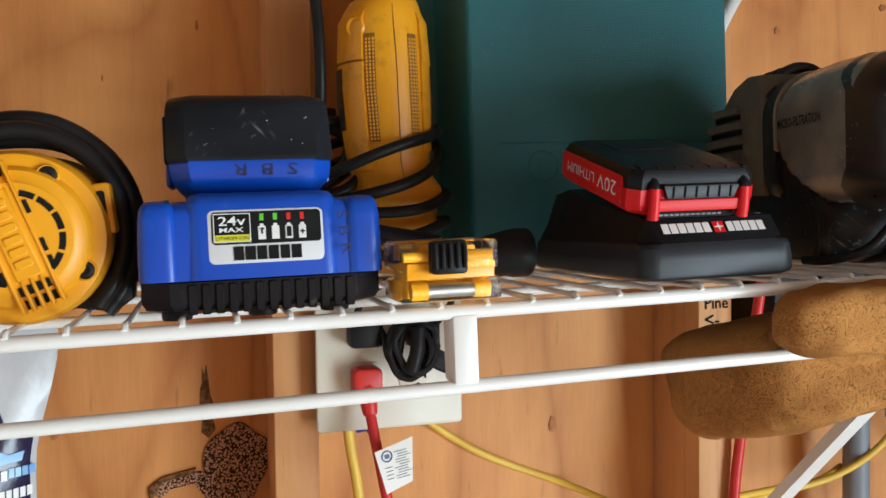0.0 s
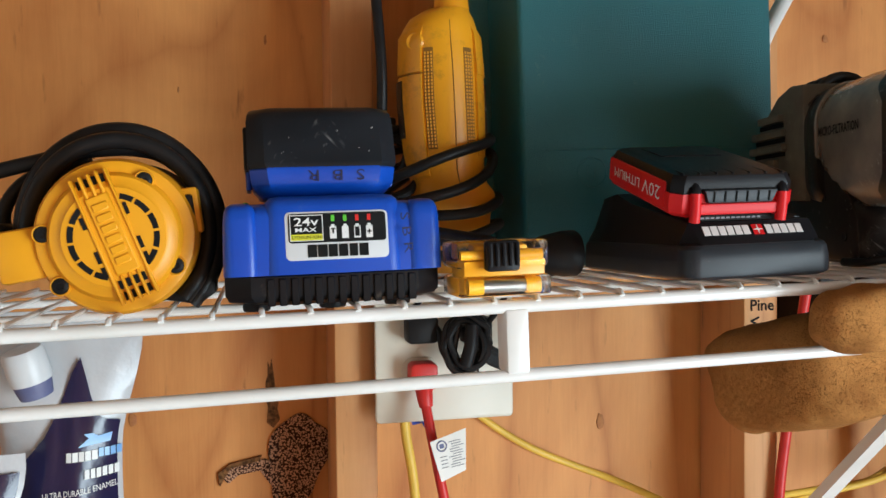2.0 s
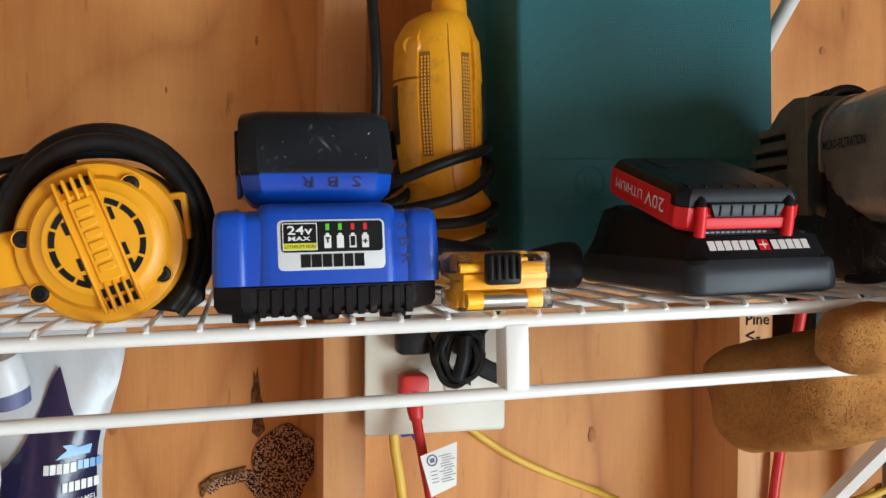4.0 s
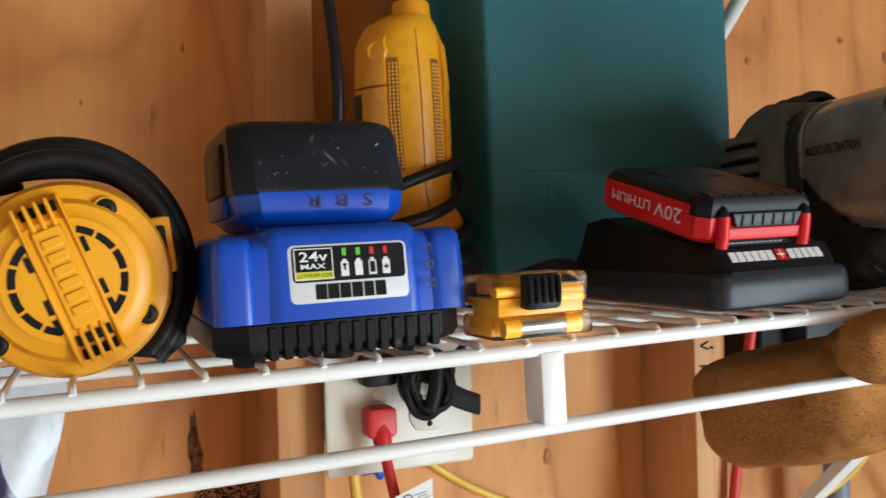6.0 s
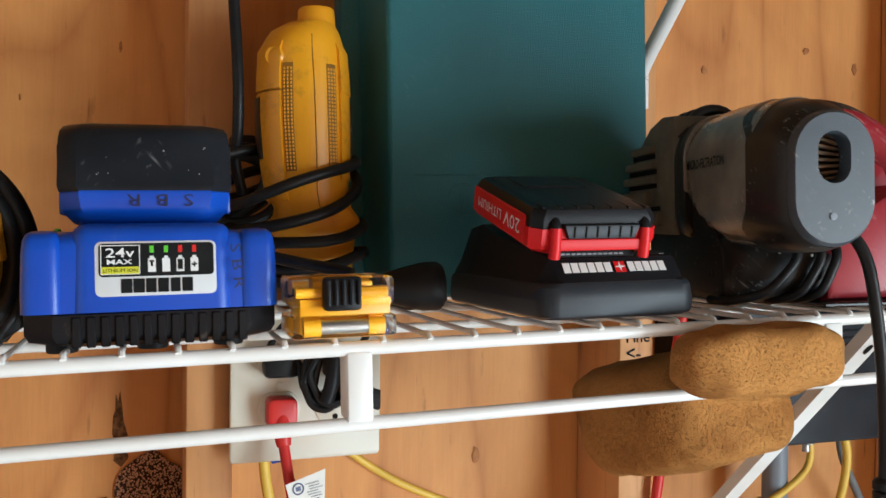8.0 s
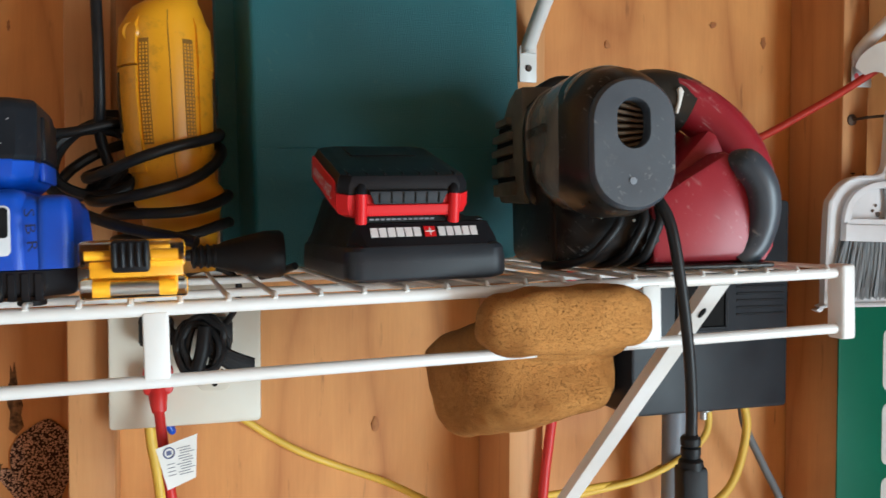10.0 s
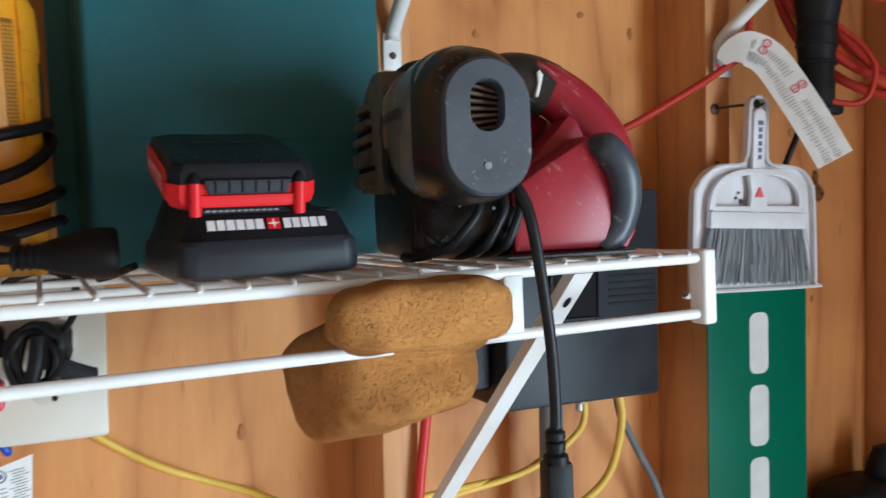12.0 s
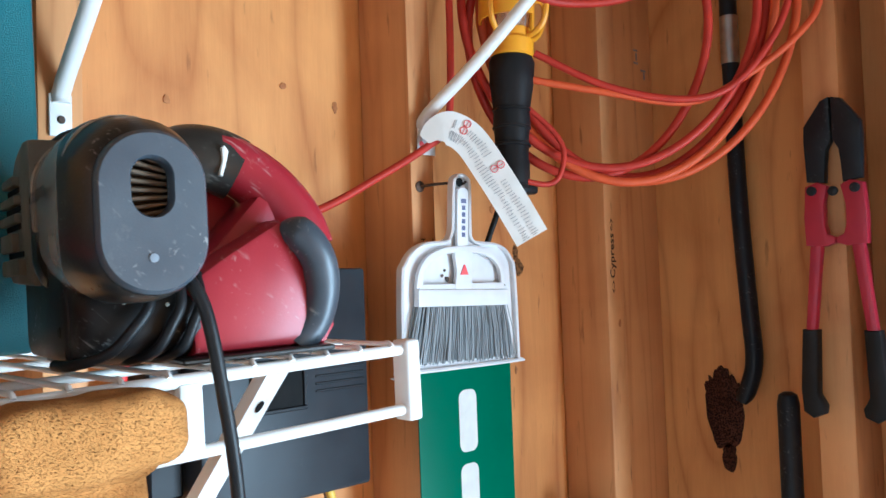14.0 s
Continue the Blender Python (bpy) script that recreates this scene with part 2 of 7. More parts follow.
    ln.new(a3.outputs[0], ramp.inputs[0])
    # pin-head specks and small resin streaks
    sp = nd.new("ShaderNodeTexNoise")
    sm = nd.new("ShaderNodeMapping")
    sm.inputs["Scale"].default_value = (1, 1, 0.16)
    ln.new(ofs.outputs[0], sm.inputs[0])
    sp.inputs["Scale"].default_value, sp.inputs["Detail"].default_value = 95, 4
    ln.new(sm.outputs[0], sp.inputs[0])
    sr = nd.new("ShaderNodeMapRange")
    sr.inputs[1].default_value, sr.inputs[2].default_value, sr.inputs[4].default_value = 0.66, 0.77, 0.6
    ln.new(sp.outputs[0], sr.inputs[0])
    mx = nd.new("ShaderNodeMixRGB")
    mx.inputs[2].default_value = (dark[0] * 0.35, dark[1] * 0.28, dark[2] * 0.25, 1)
    ln.new(sr.outputs[0], mx.inputs[0]), ln.new(ramp.outputs[0], mx.inputs[1])
    ln.new(mx.outputs[0], bs.inputs["Base Color"])
    bs.inputs["Roughness"].default_value = rough
    bs.inputs["Coat Weight"].default_value = gloss
    bp = nd.new("ShaderNodeBump")
    bp.inputs["Strength"].default_value, bp.inputs["Distance"].default_value = 0.25, 0.0006
    ln.new(a2.outputs[0], bp.inputs["Height"]), ln.new(bp.outputs[0], bs.inputs["Normal"])
    return mt


def pored(name, light, dark, scale, deep=0.004, rough=0.9, a=(0.12, 0.34), b=(0.08, 0.40)):
    """A porous body such as sponge: pits by cells at two sizes."""
    mt = bpy.data.materials.new(name)
    mt.use_nodes = True
    nt = mt.node_tree
    nd, ln = nt.nodes, nt.links
    bs = nd["Principled BSDF"]
    co = nd.new("ShaderNodeTexCoord")
    wob = nd.new("ShaderNodeTexNoise")
    wob.inputs["Scale"].default_value = scale * 1.3
    ln.new(co.outputs["Object"], wob.inputs[0])
    ad = nd.new("ShaderNodeVectorMath")
    ad.operation = "MULTIPLY_ADD"
    ad.inputs[1].default_value = (0.6 / scale,) * 3
    ln.new(wob.outputs["Color"], ad.inputs[0]), ln.new(co.outputs["Object"], ad.inputs[2])
    va, vb = nd.new("ShaderNodeTexVoronoi"), nd.new("ShaderNodeTexVoronoi")
    va.inputs["Scale"].default_value, vb.inputs["Scale"].default_value = scale, scale * 2.7
    ln.new(ad.outputs[0], va.inputs[0]), ln.new(ad.outputs[0], vb.inputs[0])
    ra, rb = nd.new("ShaderNodeMapRange"), nd.new("ShaderNodeMapRange")
    ra.inputs[1].default_value, ra.inputs[2].default_value = a
    rb.inputs[1].default_value, rb.inputs[2].default_value = b
    ln.new(va.outputs["Distance"], ra.inputs[0]), ln.new(vb.outputs["Distance"], rb.inputs[0])
    gate = nd.new("ShaderNodeTexNoise")
    gate.inputs["Scale"].default_value = scale * 0.5
    ln.new(co.outputs["Object"], gate.inputs[0])
    gr = nd.new("ShaderNodeMapRange")
    gr.inputs[1].default_value, gr.inputs[2].default_value = 0.42, 0.56
    ln.new(gate.outputs[0], gr.inputs[0])
    mxa = nd.new("ShaderNodeMath")
    mxa.operation = "MAXIMUM"
    ln.new(ra.outputs[0], mxa.inputs[0]), ln.new(gr.outputs[0], mxa.inputs[1])
    hh = nd.new("ShaderNodeMath")
    hh.operation = "MULTIPLY"
    ln.new(mxa.outputs[0], hh.inputs[0]), ln.new(rb.outputs[0], hh.inputs[1])
    cl = nd.new("ShaderNodeTexNoise")
    cl.inputs["Scale"].default_value, cl.inputs["Detail"].default_value = 22, 5
    ln.new(co.outputs["Object"], cl.inputs[0])
    cm = nd.new("ShaderNodeMixRGB")
    cm.inputs[1].default_value, cm.inputs[2].default_value = (*light, 1), (light[0] * 0.62, light[1] * 0.55, light[2] * 0.5, 1)
    cr = nd.new("ShaderNodeMapRange")
    cr.inputs[1].default_value, cr.inputs[2].default_value = 0.45, 0.7
    ln.new(cl.outputs[0], cr.inputs[0]), ln.new(cr.outputs[0], cm.inputs[0])
    mx = nd.new("ShaderNodeMixRGB")
    mx.inputs[1].default_value = (*dark, 1)
    ln.new(hh.outputs[0], mx.inputs[0]), ln.new(cm.outputs[0], mx.inputs[2])
    ln.new(mx.outputs[0], bs.inputs["Base Color"])
    bs.inputs["Roughness"].default_value = rough
    bs.inputs["Specular IOR Level"].default_value = 0.15
    bp = nd.new("ShaderNodeBump")
    bp.inputs["Strength"].default_value, bp.inputs["Distance"].default_value = 0.9, deep
    ln.new(hh.outputs[0], bp.inputs["Height"]), ln.new(bp.outputs[0], bs.inputs["Normal"])
    return mt


def clear_plastic(name, tint, rough=0.12, through_it=0.85, ior=1.35):
    mt = bpy.data.materials.new(name)
    mt.use_nodes = True
    nt = mt.node_tree
    nd, ln = nt.nodes, nt.links
    bs = nd["Principled BSDF"]
    bs.inputs["Base Color"].default_value = (*tint, 1)
    bs.inputs["Transmission Weight"].default_value = through_it
    bs.inputs["IOR"].default_value = ior
    co, n1, rr = nd.new("ShaderNodeTexCoord"), nd.new("ShaderNodeTexNoise"), nd.new("ShaderNodeMapRange")
    n1.inputs["Scale"].default_value, n1.inputs["Detail"].default_value = 40, 6
    ln.new(co.outputs["Object"], n1.inputs[0])
    rr.inputs[3].default_value, rr.inputs[4].default_value = max(0.02, rough - 0.1), rough + 0.2
    ln.new(n1.outputs[0], rr.inputs[0]), ln.new(rr.outputs[0], bs.inputs["Roughness"])
    return mt


DUST = (0.30, 0.24, 0.17)
M_PLY = wood("plywood", (0.71, 0.318, 0.092), (0.42, 0.140, 0.031), band=6.0, along=1.2, twist=0.9)
M_STUD = wood("pine_stud", (0.66, 0.325, 0.125), (0.44, 0.180, 0.060), band=20.0, along=0.22, twist=0.4)
M_BOUNCEWALL = material("pale_bounce_wall", (0.66, 0.65, 0.63), (0.60, 0.59, 0.57), 0.7, 3, 200, 0.1)
M_ROOF = wood("darkened_roof", (0.20, 0.12, 0.06), (0.12, 0.07, 0.035), band=8)
M_FLOOR = material("pale_bounce_floor", (0.50, 0.485, 0.46), (0.42, 0.41, 0.385), 0.8, 4, 90, 0.3)
M_WHITE = material("white_coated_steel", (0.80, 0.79, 0.77), (0.70, 0.68, 0.64), 0.35, 14, 180, 0.08, dust=(0.45, 0.36, 0.27), dusty=0.05)
M_BLUE = material("blue_plastic", (0.004, 0.060, 0.42), (0.006, 0.075, 0.48), 0.34, 20, 900, 0.10, dust=(0.16, 0.20, 0.30), dusty=0.05, dust_scale=40)
M_BLACK = material("black_plastic", (0.010, 0.010, 0.012), (0.014, 0.014, 0.016), 0.36, 25, 800, 0.15, dust=DUST, dusty=0.0, dust_scale=70, spec=0.13)
M_BLACKDUSTY = material("dusty_black_plastic", (0.011, 0.011, 0.011), (0.030, 0.027, 0.023), 0.32, 24, 600, 0.2, dust=(0.34, 0.31, 0.26), dusty=0.05, dust_scale=26, spec=0.4, scratch=(0.50, 0.48, 0.45))
M_SCUFFBLACK = material("scuffed_gloss_black_plastic", (0.010, 0.010, 0.011), (0.020, 0.019, 0.018), 0.46, 30, 700, 0.12, dust=(0.17, 0.158, 0.14), dusty=0.16, dust_scale=34, spec=0.3, scratch=(0.55, 0.53, 0.50))
M_RUBBER = material("black_rubber", (0.009, 0.009, 0.010), (0.014, 0.014, 0.015), 0.5, 30, 700, 0.2, dust=(0.10, 0.09, 0.08), dusty=0.02, spec=0.2)
M_GREY = material("dark_grey_plastic", (0.018, 0.021, 0.026), (0.025, 0.029, 0.035), 0.42, 24, 900, 0.1, dust=(0.12, 0.12, 0.115), dusty=0.03, spec=0.26)
M_LIDGREY = material("slate_grey_plastic", (0.042, 0.052, 0.066), (0.062, 0.074, 0.088), 0.40, 26, 900, 0.12, dust=(0.20, 0.20, 0.19), dusty=0.16, dust_scale=30, scratch=(0.44, 0.44, 0.42))
M_RED = material("red_plastic", (0.60, 0.010, 0.014), (0.68, 0.016, 0.018), 0.42, 22, 900, 0.08, spec=0.25)
M_TOOLRED = material("worn_crimson_plastic", (0.30, 0.014, 0.026), (0.36, 0.022, 0.036), 0.42, 18, 700, 0.12, dust=(0.42, 0.25, 0.22), dusty=0.08, dust_scale=30, scratch=(0.55, 0.32, 0.30))
M_YELLOW = material("yellow_plastic", (0.84, 0.370, 0.010), (0.78, 0.325, 0.009), 0.42, 18, 800, 0.10, dust=(0.55, 0.33, 0.10), dusty=0.04, dust_scale=30)
M_YELDIRTY = material("grimy_yellow_plastic", (0.86, 0.390, 0.012), (0.68, 0.275, 0.012), 0.38, 16, 700, 0.15, dust=(0.11, 0.075, 0.032), dusty=0.40, dust_scale=21, stretch=(1, 1, 0.45))
M_GRIME = material("brown_grime", (0.22, 0.105, 0.016), (0.32, 0.155, 0.020), 0.6, 60, 700, 0.2, dust=(0.07, 0.04, 0.014), dusty=0.2, dust_scale=80)
M_TEAL = material("teal_pebbled_plastic", (0.010, 0.118, 0.140), (0.016, 0.150, 0.176), 0.44, 7, 900, 0.9, dust=(0.10, 0.21, 0.21), dusty=0.08, dust_scale=22, depth=0.0010, spec=0.5, scratch=(0.06, 0.18, 0.18))
M_CORDBLACK = material("black_cord", (0.009, 0.009, 0.010), (0.015, 0.015, 0.016), 0.42, 60, 900, 0.15, dust=(0.12, 0.11, 0.10), dusty=0.02, spec=0.25)
M_CORDRED = material("red_cord", (0.62, 0.022, 0.018), (0.55, 0.018, 0.016), 0.45, 40, 700, 0.1)
M_CORDORANGE = material("orange_cord", (0.60, 0.090, 0.022), (0.52, 0.072, 0.02), 0.48, 40, 700, 0.1, spec=0.3)
M_CORDDEEP = material("red_orange_cord", (0.46, 0.034, 0.018), (0.38, 0.026, 0.016), 0.48, 40, 700, 0.1, spec=0.3)
M_CABLEYEL = material("yellow_cable", (0.78, 0.50, 0.07), (0.70, 0.44, 0.06), 0.5, 30, 500, 0.1)
M_CABLEGREY = material("grey_cable", (0.16, 0.165, 0.17), (0.12, 0.125, 0.13), 0.55, 30, 500, 0.1)
M_PIPE = material("grey_conduit", (0.20, 0.22, 0.25), (0.17, 0.19, 0.22), 0.5, 20, 500, 0.1)
M_IVORY = material("ivory_wall_plate", (0.70, 0.66, 0.56), (0.66, 0.61, 0.50), 0.38, 16, 700, 0.05, dust=(0.5, 0.42, 0.3), dusty=0.04)
M_SPONGE = pored("brown_sponge", (0.52, 0.235, 0.066), (0.20, 0.080, 0.021), 640, 0.0016)
M_NEST = pored("granular_nest", (0.050, 0.020, 0.012), (0.56, 0.31, 0.19), 195, 0.0006, a=(0.0, 0.02), b=(0.42, 0.58))
M_SCAR = pored("bark_scar", (0.10, 0.035, 0.02), (0.012, 0.005, 0.004), 160, 0.003, b=(0.3, 0.6))
M_KNOT = material("brown_knot", (0.33, 0.115, 0.034), (0.46, 0.19, 0.056), 0.7, 160, 600, 0.3)
M_STAIN = material("dark_stain", (0.07, 0.032, 0.014), (0.26, 0.12, 0.045), 0.9, 220, 700, 0.4, spec=0.1)
M_LABEL = material("white_label", (0.62, 0.63, 0.64), (0.58, 0.59, 0.60), 0.4, 40, 900, 0.03)
M_PAPER = material("paper_tag", (0.80, 0.78, 0.74), (0.72, 0.69, 0.64), 0.75, 30, 700, 0.2)
# Print, and also the painted dark of slots and holes that are not cut.
M_INK = material("black_ink_and_openings", (0.008, 0.008, 0.008), (0.014, 0.014, 0.014), 0.7, 60, 600, 0.02, spec=0.1)
M_INKFADE = material("faded_marker", (0.012, 0.018, 0.09), (0.010, 0.012, 0.04), 0.5, 200, 600, 0.02)
M_INKBLUE = material("blue_ink", (0.10, 0.11, 0.22), (0.14, 0.15, 0.26), 0.6, 60, 600, 0.02)
M_INKRED = material("red_ink", (0.70, 0.06, 0.08), (0.75, 0.1, 0.1), 0.6, 60, 600, 0.02)
M_PRINT = material("white_print", (0.78, 0.78, 0.77), (0.70, 0.70, 0.69), 0.5, 60, 600, 0.02)
M_LIME = material("yellow_green_print", (0.62, 0.62, 0.03), (0.58, 0.58, 0.03), 0.5, 60, 600, 0.02)
M_LEDGREEN = material("green_indicator", (0.12, 0.55, 0.05), (0.10, 0.5, 0.05), 0.3, 60, 600, 0.02)
M_LEDRED = material("red_indicator", (0.62, 0.03, 0.03), (0.55, 0.02, 0.02), 0.3, 60, 600, 0.02)
M_SIGN = material("green_sign_sheeting", (0.0, 0.125, 0.066), (0.0, 0.105, 0.055), 0.5, 6, 500, 0.04, dust=(0.04, 0.20, 0.13), dusty=0.03, spec=0.2)
M_SIGNWHITE = material("sign_white", (0.66, 0.65, 0.62), (0.58, 0.56, 0.52), 0.5, 40, 500, 0.04)
M_PAN = material("white_dusty_plastic", (0.74, 0.73, 0.74), (0.64, 0.62, 0.62), 0.45, 20, 600, 0.08, dust=(0.45, 0.4, 0.36), dusty=0.06)
M_BRISTLE = material("grey_bristle", (0.22, 0.235, 0.245), (0.31, 0.325, 0.335), 0.6, 200, 900, 0.2, stretch=(1, 1, 0.05))
M_STEEL = material("worn_steel", (0.45, 0.45, 0.44), (0.32, 0.31, 0.30), 0.4, 40, 500, 0.2, metal=0.9)
M_NAIL = material("rusty_nail", (0.06, 0.04, 0.03), (0.10, 0.06, 0.04), 0.6, 90, 700, 0.3, metal=0.5)
M_BLACKSTEEL = material("black_painted_steel", (0.011, 0.013, 0.017), (0.017, 0.020, 0.025), 0.36, 20, 500, 0.15, dust=(0.20, 0.18, 0.16), dusty=0.0, spec=0.18, scratch=(0.22, 0.22, 0.22))
M_CUTRED = material("red_painted_steel", (0.40, 0.016, 0.045), (0.34, 0.013, 0.038), 0.42, 18, 500, 0.1, dust=(0.3, 0.12, 0.12), dusty=0.04)
M_SILVERBAG = material("silvery_pouch_film", (0.47, 0.48, 0.50), (0.58, 0.58, 0.59), 0.40, 14, 30, 0.6, metal=0.05, depth=0.004)
M_TAGINK = material("grey_ink", (0.15, 0.15, 0.17), (0.28, 0.28, 0.30), 0.7, 60, 600, 0.02)
M_NAVYFILM = material("navy_pouch_print", (0.012, 0.012, 0.045), (0.018, 0.017, 0.06), 0.2, 18, 60, 0.2, depth=0.003)
M_SKYBLUE = material("light_blue_print", (0.10, 0.28, 0.62), (0.3, 0.5, 0.75), 0.35, 50, 600, 0.02)
M_PLEAT = material("tan_filter_paper", (0.17, 0.12, 0.08), (0.10, 0.07, 0.045), 0.9, 60, 600, 0.2)
M_LOUVER = material("dusty_olive_grey_plastic", (0.15, 0.135, 0.098), (0.085, 0.075, 0.055), 0.6, 30, 500, 0.2, dust=(0.34, 0.31, 0.25), dusty=0.22, dust_scale=50)
M_SMOKE = material("dusty_smoked_plastic", (0.20, 0.175, 0.145), (0.31, 0.265, 0.21), 0.22, 34, 500, 0.05, dust=(0.50, 0.42, 0.32), dusty=0.12, dust_scale=20, spec=0.6, scratch=(0.6, 0.54, 0.46), through_it=0.18)
M_CLEAR = clear_plastic("clear_plastic", (0.97, 0.95, 0.92), 0.04, 1.0, 1.22)
M_LENS = clear_plastic("lamp_glass", (0.9, 0.9, 0.9), 0.1, 0.8)

# ---- structure ----
BACK, FACE = 0.876, 0.787       # back ply, stud faces
LEFT, TOP = -1.4, 2.35


def slab(name, lo, hi, mt, label, category="wall", bevel=0.0, kind="structure"):
    bm = bmesh.new()
    c = [(lo[i] + hi[i]) / 2 for i in range(3)]
    add_box(bm, [lo[i] - c[i] for i in range(3)], [hi[i] - c[i] for i in range(3)], bevel)
    ob = finish(bm, name, mt)
    ob.location = c
    return tagged(ob, label, category, kind=kind)


wall_back = slab("wall_back", (LEFT - 0.1, BACK, 0), (RIGHT + 0.1, BACK + 0.012, TOP), M_PLY, "orange-tan knotty plywood sheathing of the shed")
wall_right = slab("wall_right", (RIGHT, DOOR[1], 0), (RIGHT + 0.012, BACK - 0.002, TOP), M_PLY, "dim orange-brown plywood sheathing beside the corner")
wr = bmesh.new()
add_box(wr, (RIGHT, FRONT, 0), (RIGHT + 0.012, DOOR[0], TOP))
add_box(wr, (RIGHT, DOOR[0], DOOR[2]), (RIGHT + 0.012, DOOR[1], TOP))
tagged(finish(wr, "wall_doorway", M_PLY), "plywood wall round an open doorway", "wall", kind="structure")
# Unseen wall, tinted off-white to bounce fill light onto the right wall.
wall_left = slab("wall_left", (LEFT - 0.012, FRONT, 0), (LEFT, BACK - 0.002, TOP), M_BOUNCEWALL, "unseen closing wall, kept off-white to bounce light")
# Unseen floor, made pale so it bounces light up to the low bays.
floor = slab("floor", (LEFT, FRONT, -0.03), (RIGHT, BACK, 0), M_FLOOR, "unseen shed floor, kept pale to bounce light up", "floor")
# Unseen ceiling, coloured dark to hold back bounce from above.
ceiling = slab("ceiling", (LEFT - 0.1, FRONT - 0.1, TOP), (RIGHT + 0.1, BACK + 0.1, TOP + 0.02), M_ROOF, "unseen roof deck, coloured dark to cut light from above", "ceiling")
slab("wall_front", (LEFT, FRONT - 0.012, 0), (RIGHT, FRONT, TOP), M_PLY, "plain plywood wall closing the shed")
gr = bmesh.new()
add_box(gr, (-80, -80, -0.2), (80, 80, -0.1))
tagged(finish(gr, "ground", material("dry_grass", (0.10, 0.12, 0.05), (0.16, 0.15, 0.08), 0.9, 3, 40, 0.4)), "plain dry grass outside the doorway", "ground", kind="structure")


def stud(x0, x1, y0, y1, name, label):
    return slab(name, (x0, y0, 0), (x1, y1, TOP), M_STUD, label, "stud", 0.0025)


stud(-0.288, -0.250, FACE, BACK - 0.001, "stud_1", "bare pine wall stud")
stud_2 = stud(0.117, 0.155, FACE, BACK - 0.001, "stud_2", "bare pine wall stud beside the power outlet")
stud_3 = stud(0.526, 0.564, FACE, BACK - 0.001, "stud_3", "bare pine wall stud with pencilled wood names")
stud_4 = stud(0.938, 0.975, FACE, BACK - 0.001, "stud_4", "bare pine wall stud carrying a nail and a brace")
stud_5 = stud(1.318, 1.362, FACE, BACK - 0.001, "stud_5", "pale pine corner stud with a handwritten wood name")
stud_6 = stud(1.364, RIGHT - 0.001, FACE + 0.004, BACK - 0.001, "stud_6", "pine corner stud turned edgewise")
stud_7 = stud(1.380, RIGHT - 0.001, 0.470, 0.516, "stud_7", "pine stud on the right wall behind the bolt cutter")
stud(1.372, RIGHT - 0.001, 0.372, 0.410, "stud_8", "pine stud beside the bolt cutter")
slab("ledge", (LEFT, 0.56, 1.08), (0.112, 0.786, 1.10), M_STUD, "plain pine ledge board below the wire shelf", "ledge")


def knot(x, z, rx, rz, parent, y, mt=None, name="wood_knot", seed=0):
    """A slightly proud irregular oval in the wood."""
    bm = bmesh.new()
    rnd = random.Random(seed + int(x * 1000) + int(z * 999))
    ring = []
    for k in range(16):
        a = 2 * math.pi * k / 16
        w = rnd.uniform(0.75, 1.15)
        ring.append((x + rx * w * math.cos(a), z + rz * w * math.sin(a)))
    add_prism(bm, ring, 0.0, 0.0012, facing(y), 0.0005)
    ob = finish(bm, name, mt or M_KNOT, parent)
    ob.matrix_parent_inverse = Matrix.Translation(parent.location).inverted()
    return ob


for x, z, rx, rz in ((0.409, 1.270, 0.0042, 0.0085), (0.898, 1.705, 0.004, 0.007), (0.683, 1.689, 0.004, 0.005), (0.825, 1.721, 0.005, 0.004),
                     (0.062, 1.665, 0.0016, 0.0050), (-0.020, 1.615, 0.0010, 0.0030), (0.80, 1.61, 0.003, 0.003), (0.44, 1.58, 0.003, 0.004),
                     (1.17, 1.59, 0.004, 0.006), (1.10, 1.43, 0.003, 0.004), (1.21, 1.36, 0.003, 0.006), (-0.068, 1.30, 0.004, 0.007)):
    knot(x, z, rx, rz, wall_back, BACK)
knot(1.345, 1.42, 0.003, 0.006, stud_5, FACE)
knot(1.218, 1.528, 0.006, 0.012, wall_back, BACK, M_STAIN, seed=5)
knot(1.224, 1.508, 0.010, 0.013, wall_back, BACK, M_STAIN, seed=9)

# granular patch in the ply of the first bay, with a dark streak above it
nest = bmesh.new()
outline = []
for k in range(40):
    a = 2 * math.pi * k / 40
    r = 1.0 + 0.10 * math.sin(3 * a + 0.6) + 0.07 * math.sin(5 * a)
    outline.append((0.087 + 0.029 * r * math.cos(a) + 0.006 * math.sin(a), 1.252 + 0.046 * r * math.sin(a)))
add_prism(nest, outline, -0.001, 0.004, facing(BACK), 0.0015)
tail = [(0.062, 1.226), (0.050, 1.243), (0.030, 1.240), (0.020, 1.232), (0.014, 1.238), (0.018, 1.246), (0.036, 1.252), (0.056, 1.254), (0.068, 1.248)]
add_prism(nest, tail, -0.001, 0.003, facing(BACK), 0.001)
nest_ob = tagged(finish(nest, "insect_nest", M_NEST), "granular brown insect nest patch on the plywood", "nest")
st = bmesh.new()
add_prism(st, [(0.0575, 1.290), (0.0590, 1.306), (0.0565, 1.314), (0.0570, 1.330), (0.0590, 1.336), (0.0592, 1.350), (0.0615, 1.344), (0.0632, 1.353), (0.0650, 1.338), (0.0662, 1.326), (0.0700, 1.312), (0.0680, 1.303), (0.0705, 1.292), (0.0640, 1.284)], -0.001, 0.0008, facing(BACK), 0.0005)
part("stain", st, M_STAIN, nest_ob, "dark streak above the nest")
st = bmesh.new()
add_prism(st, [(0.012, 1.230), (0.010, 1.243), (0.022, 1.252), (0.052, 1.258), (0.050, 1.253), (0.022, 1.247)], -0.001, 0.0035, facing(BACK), 0.0005)
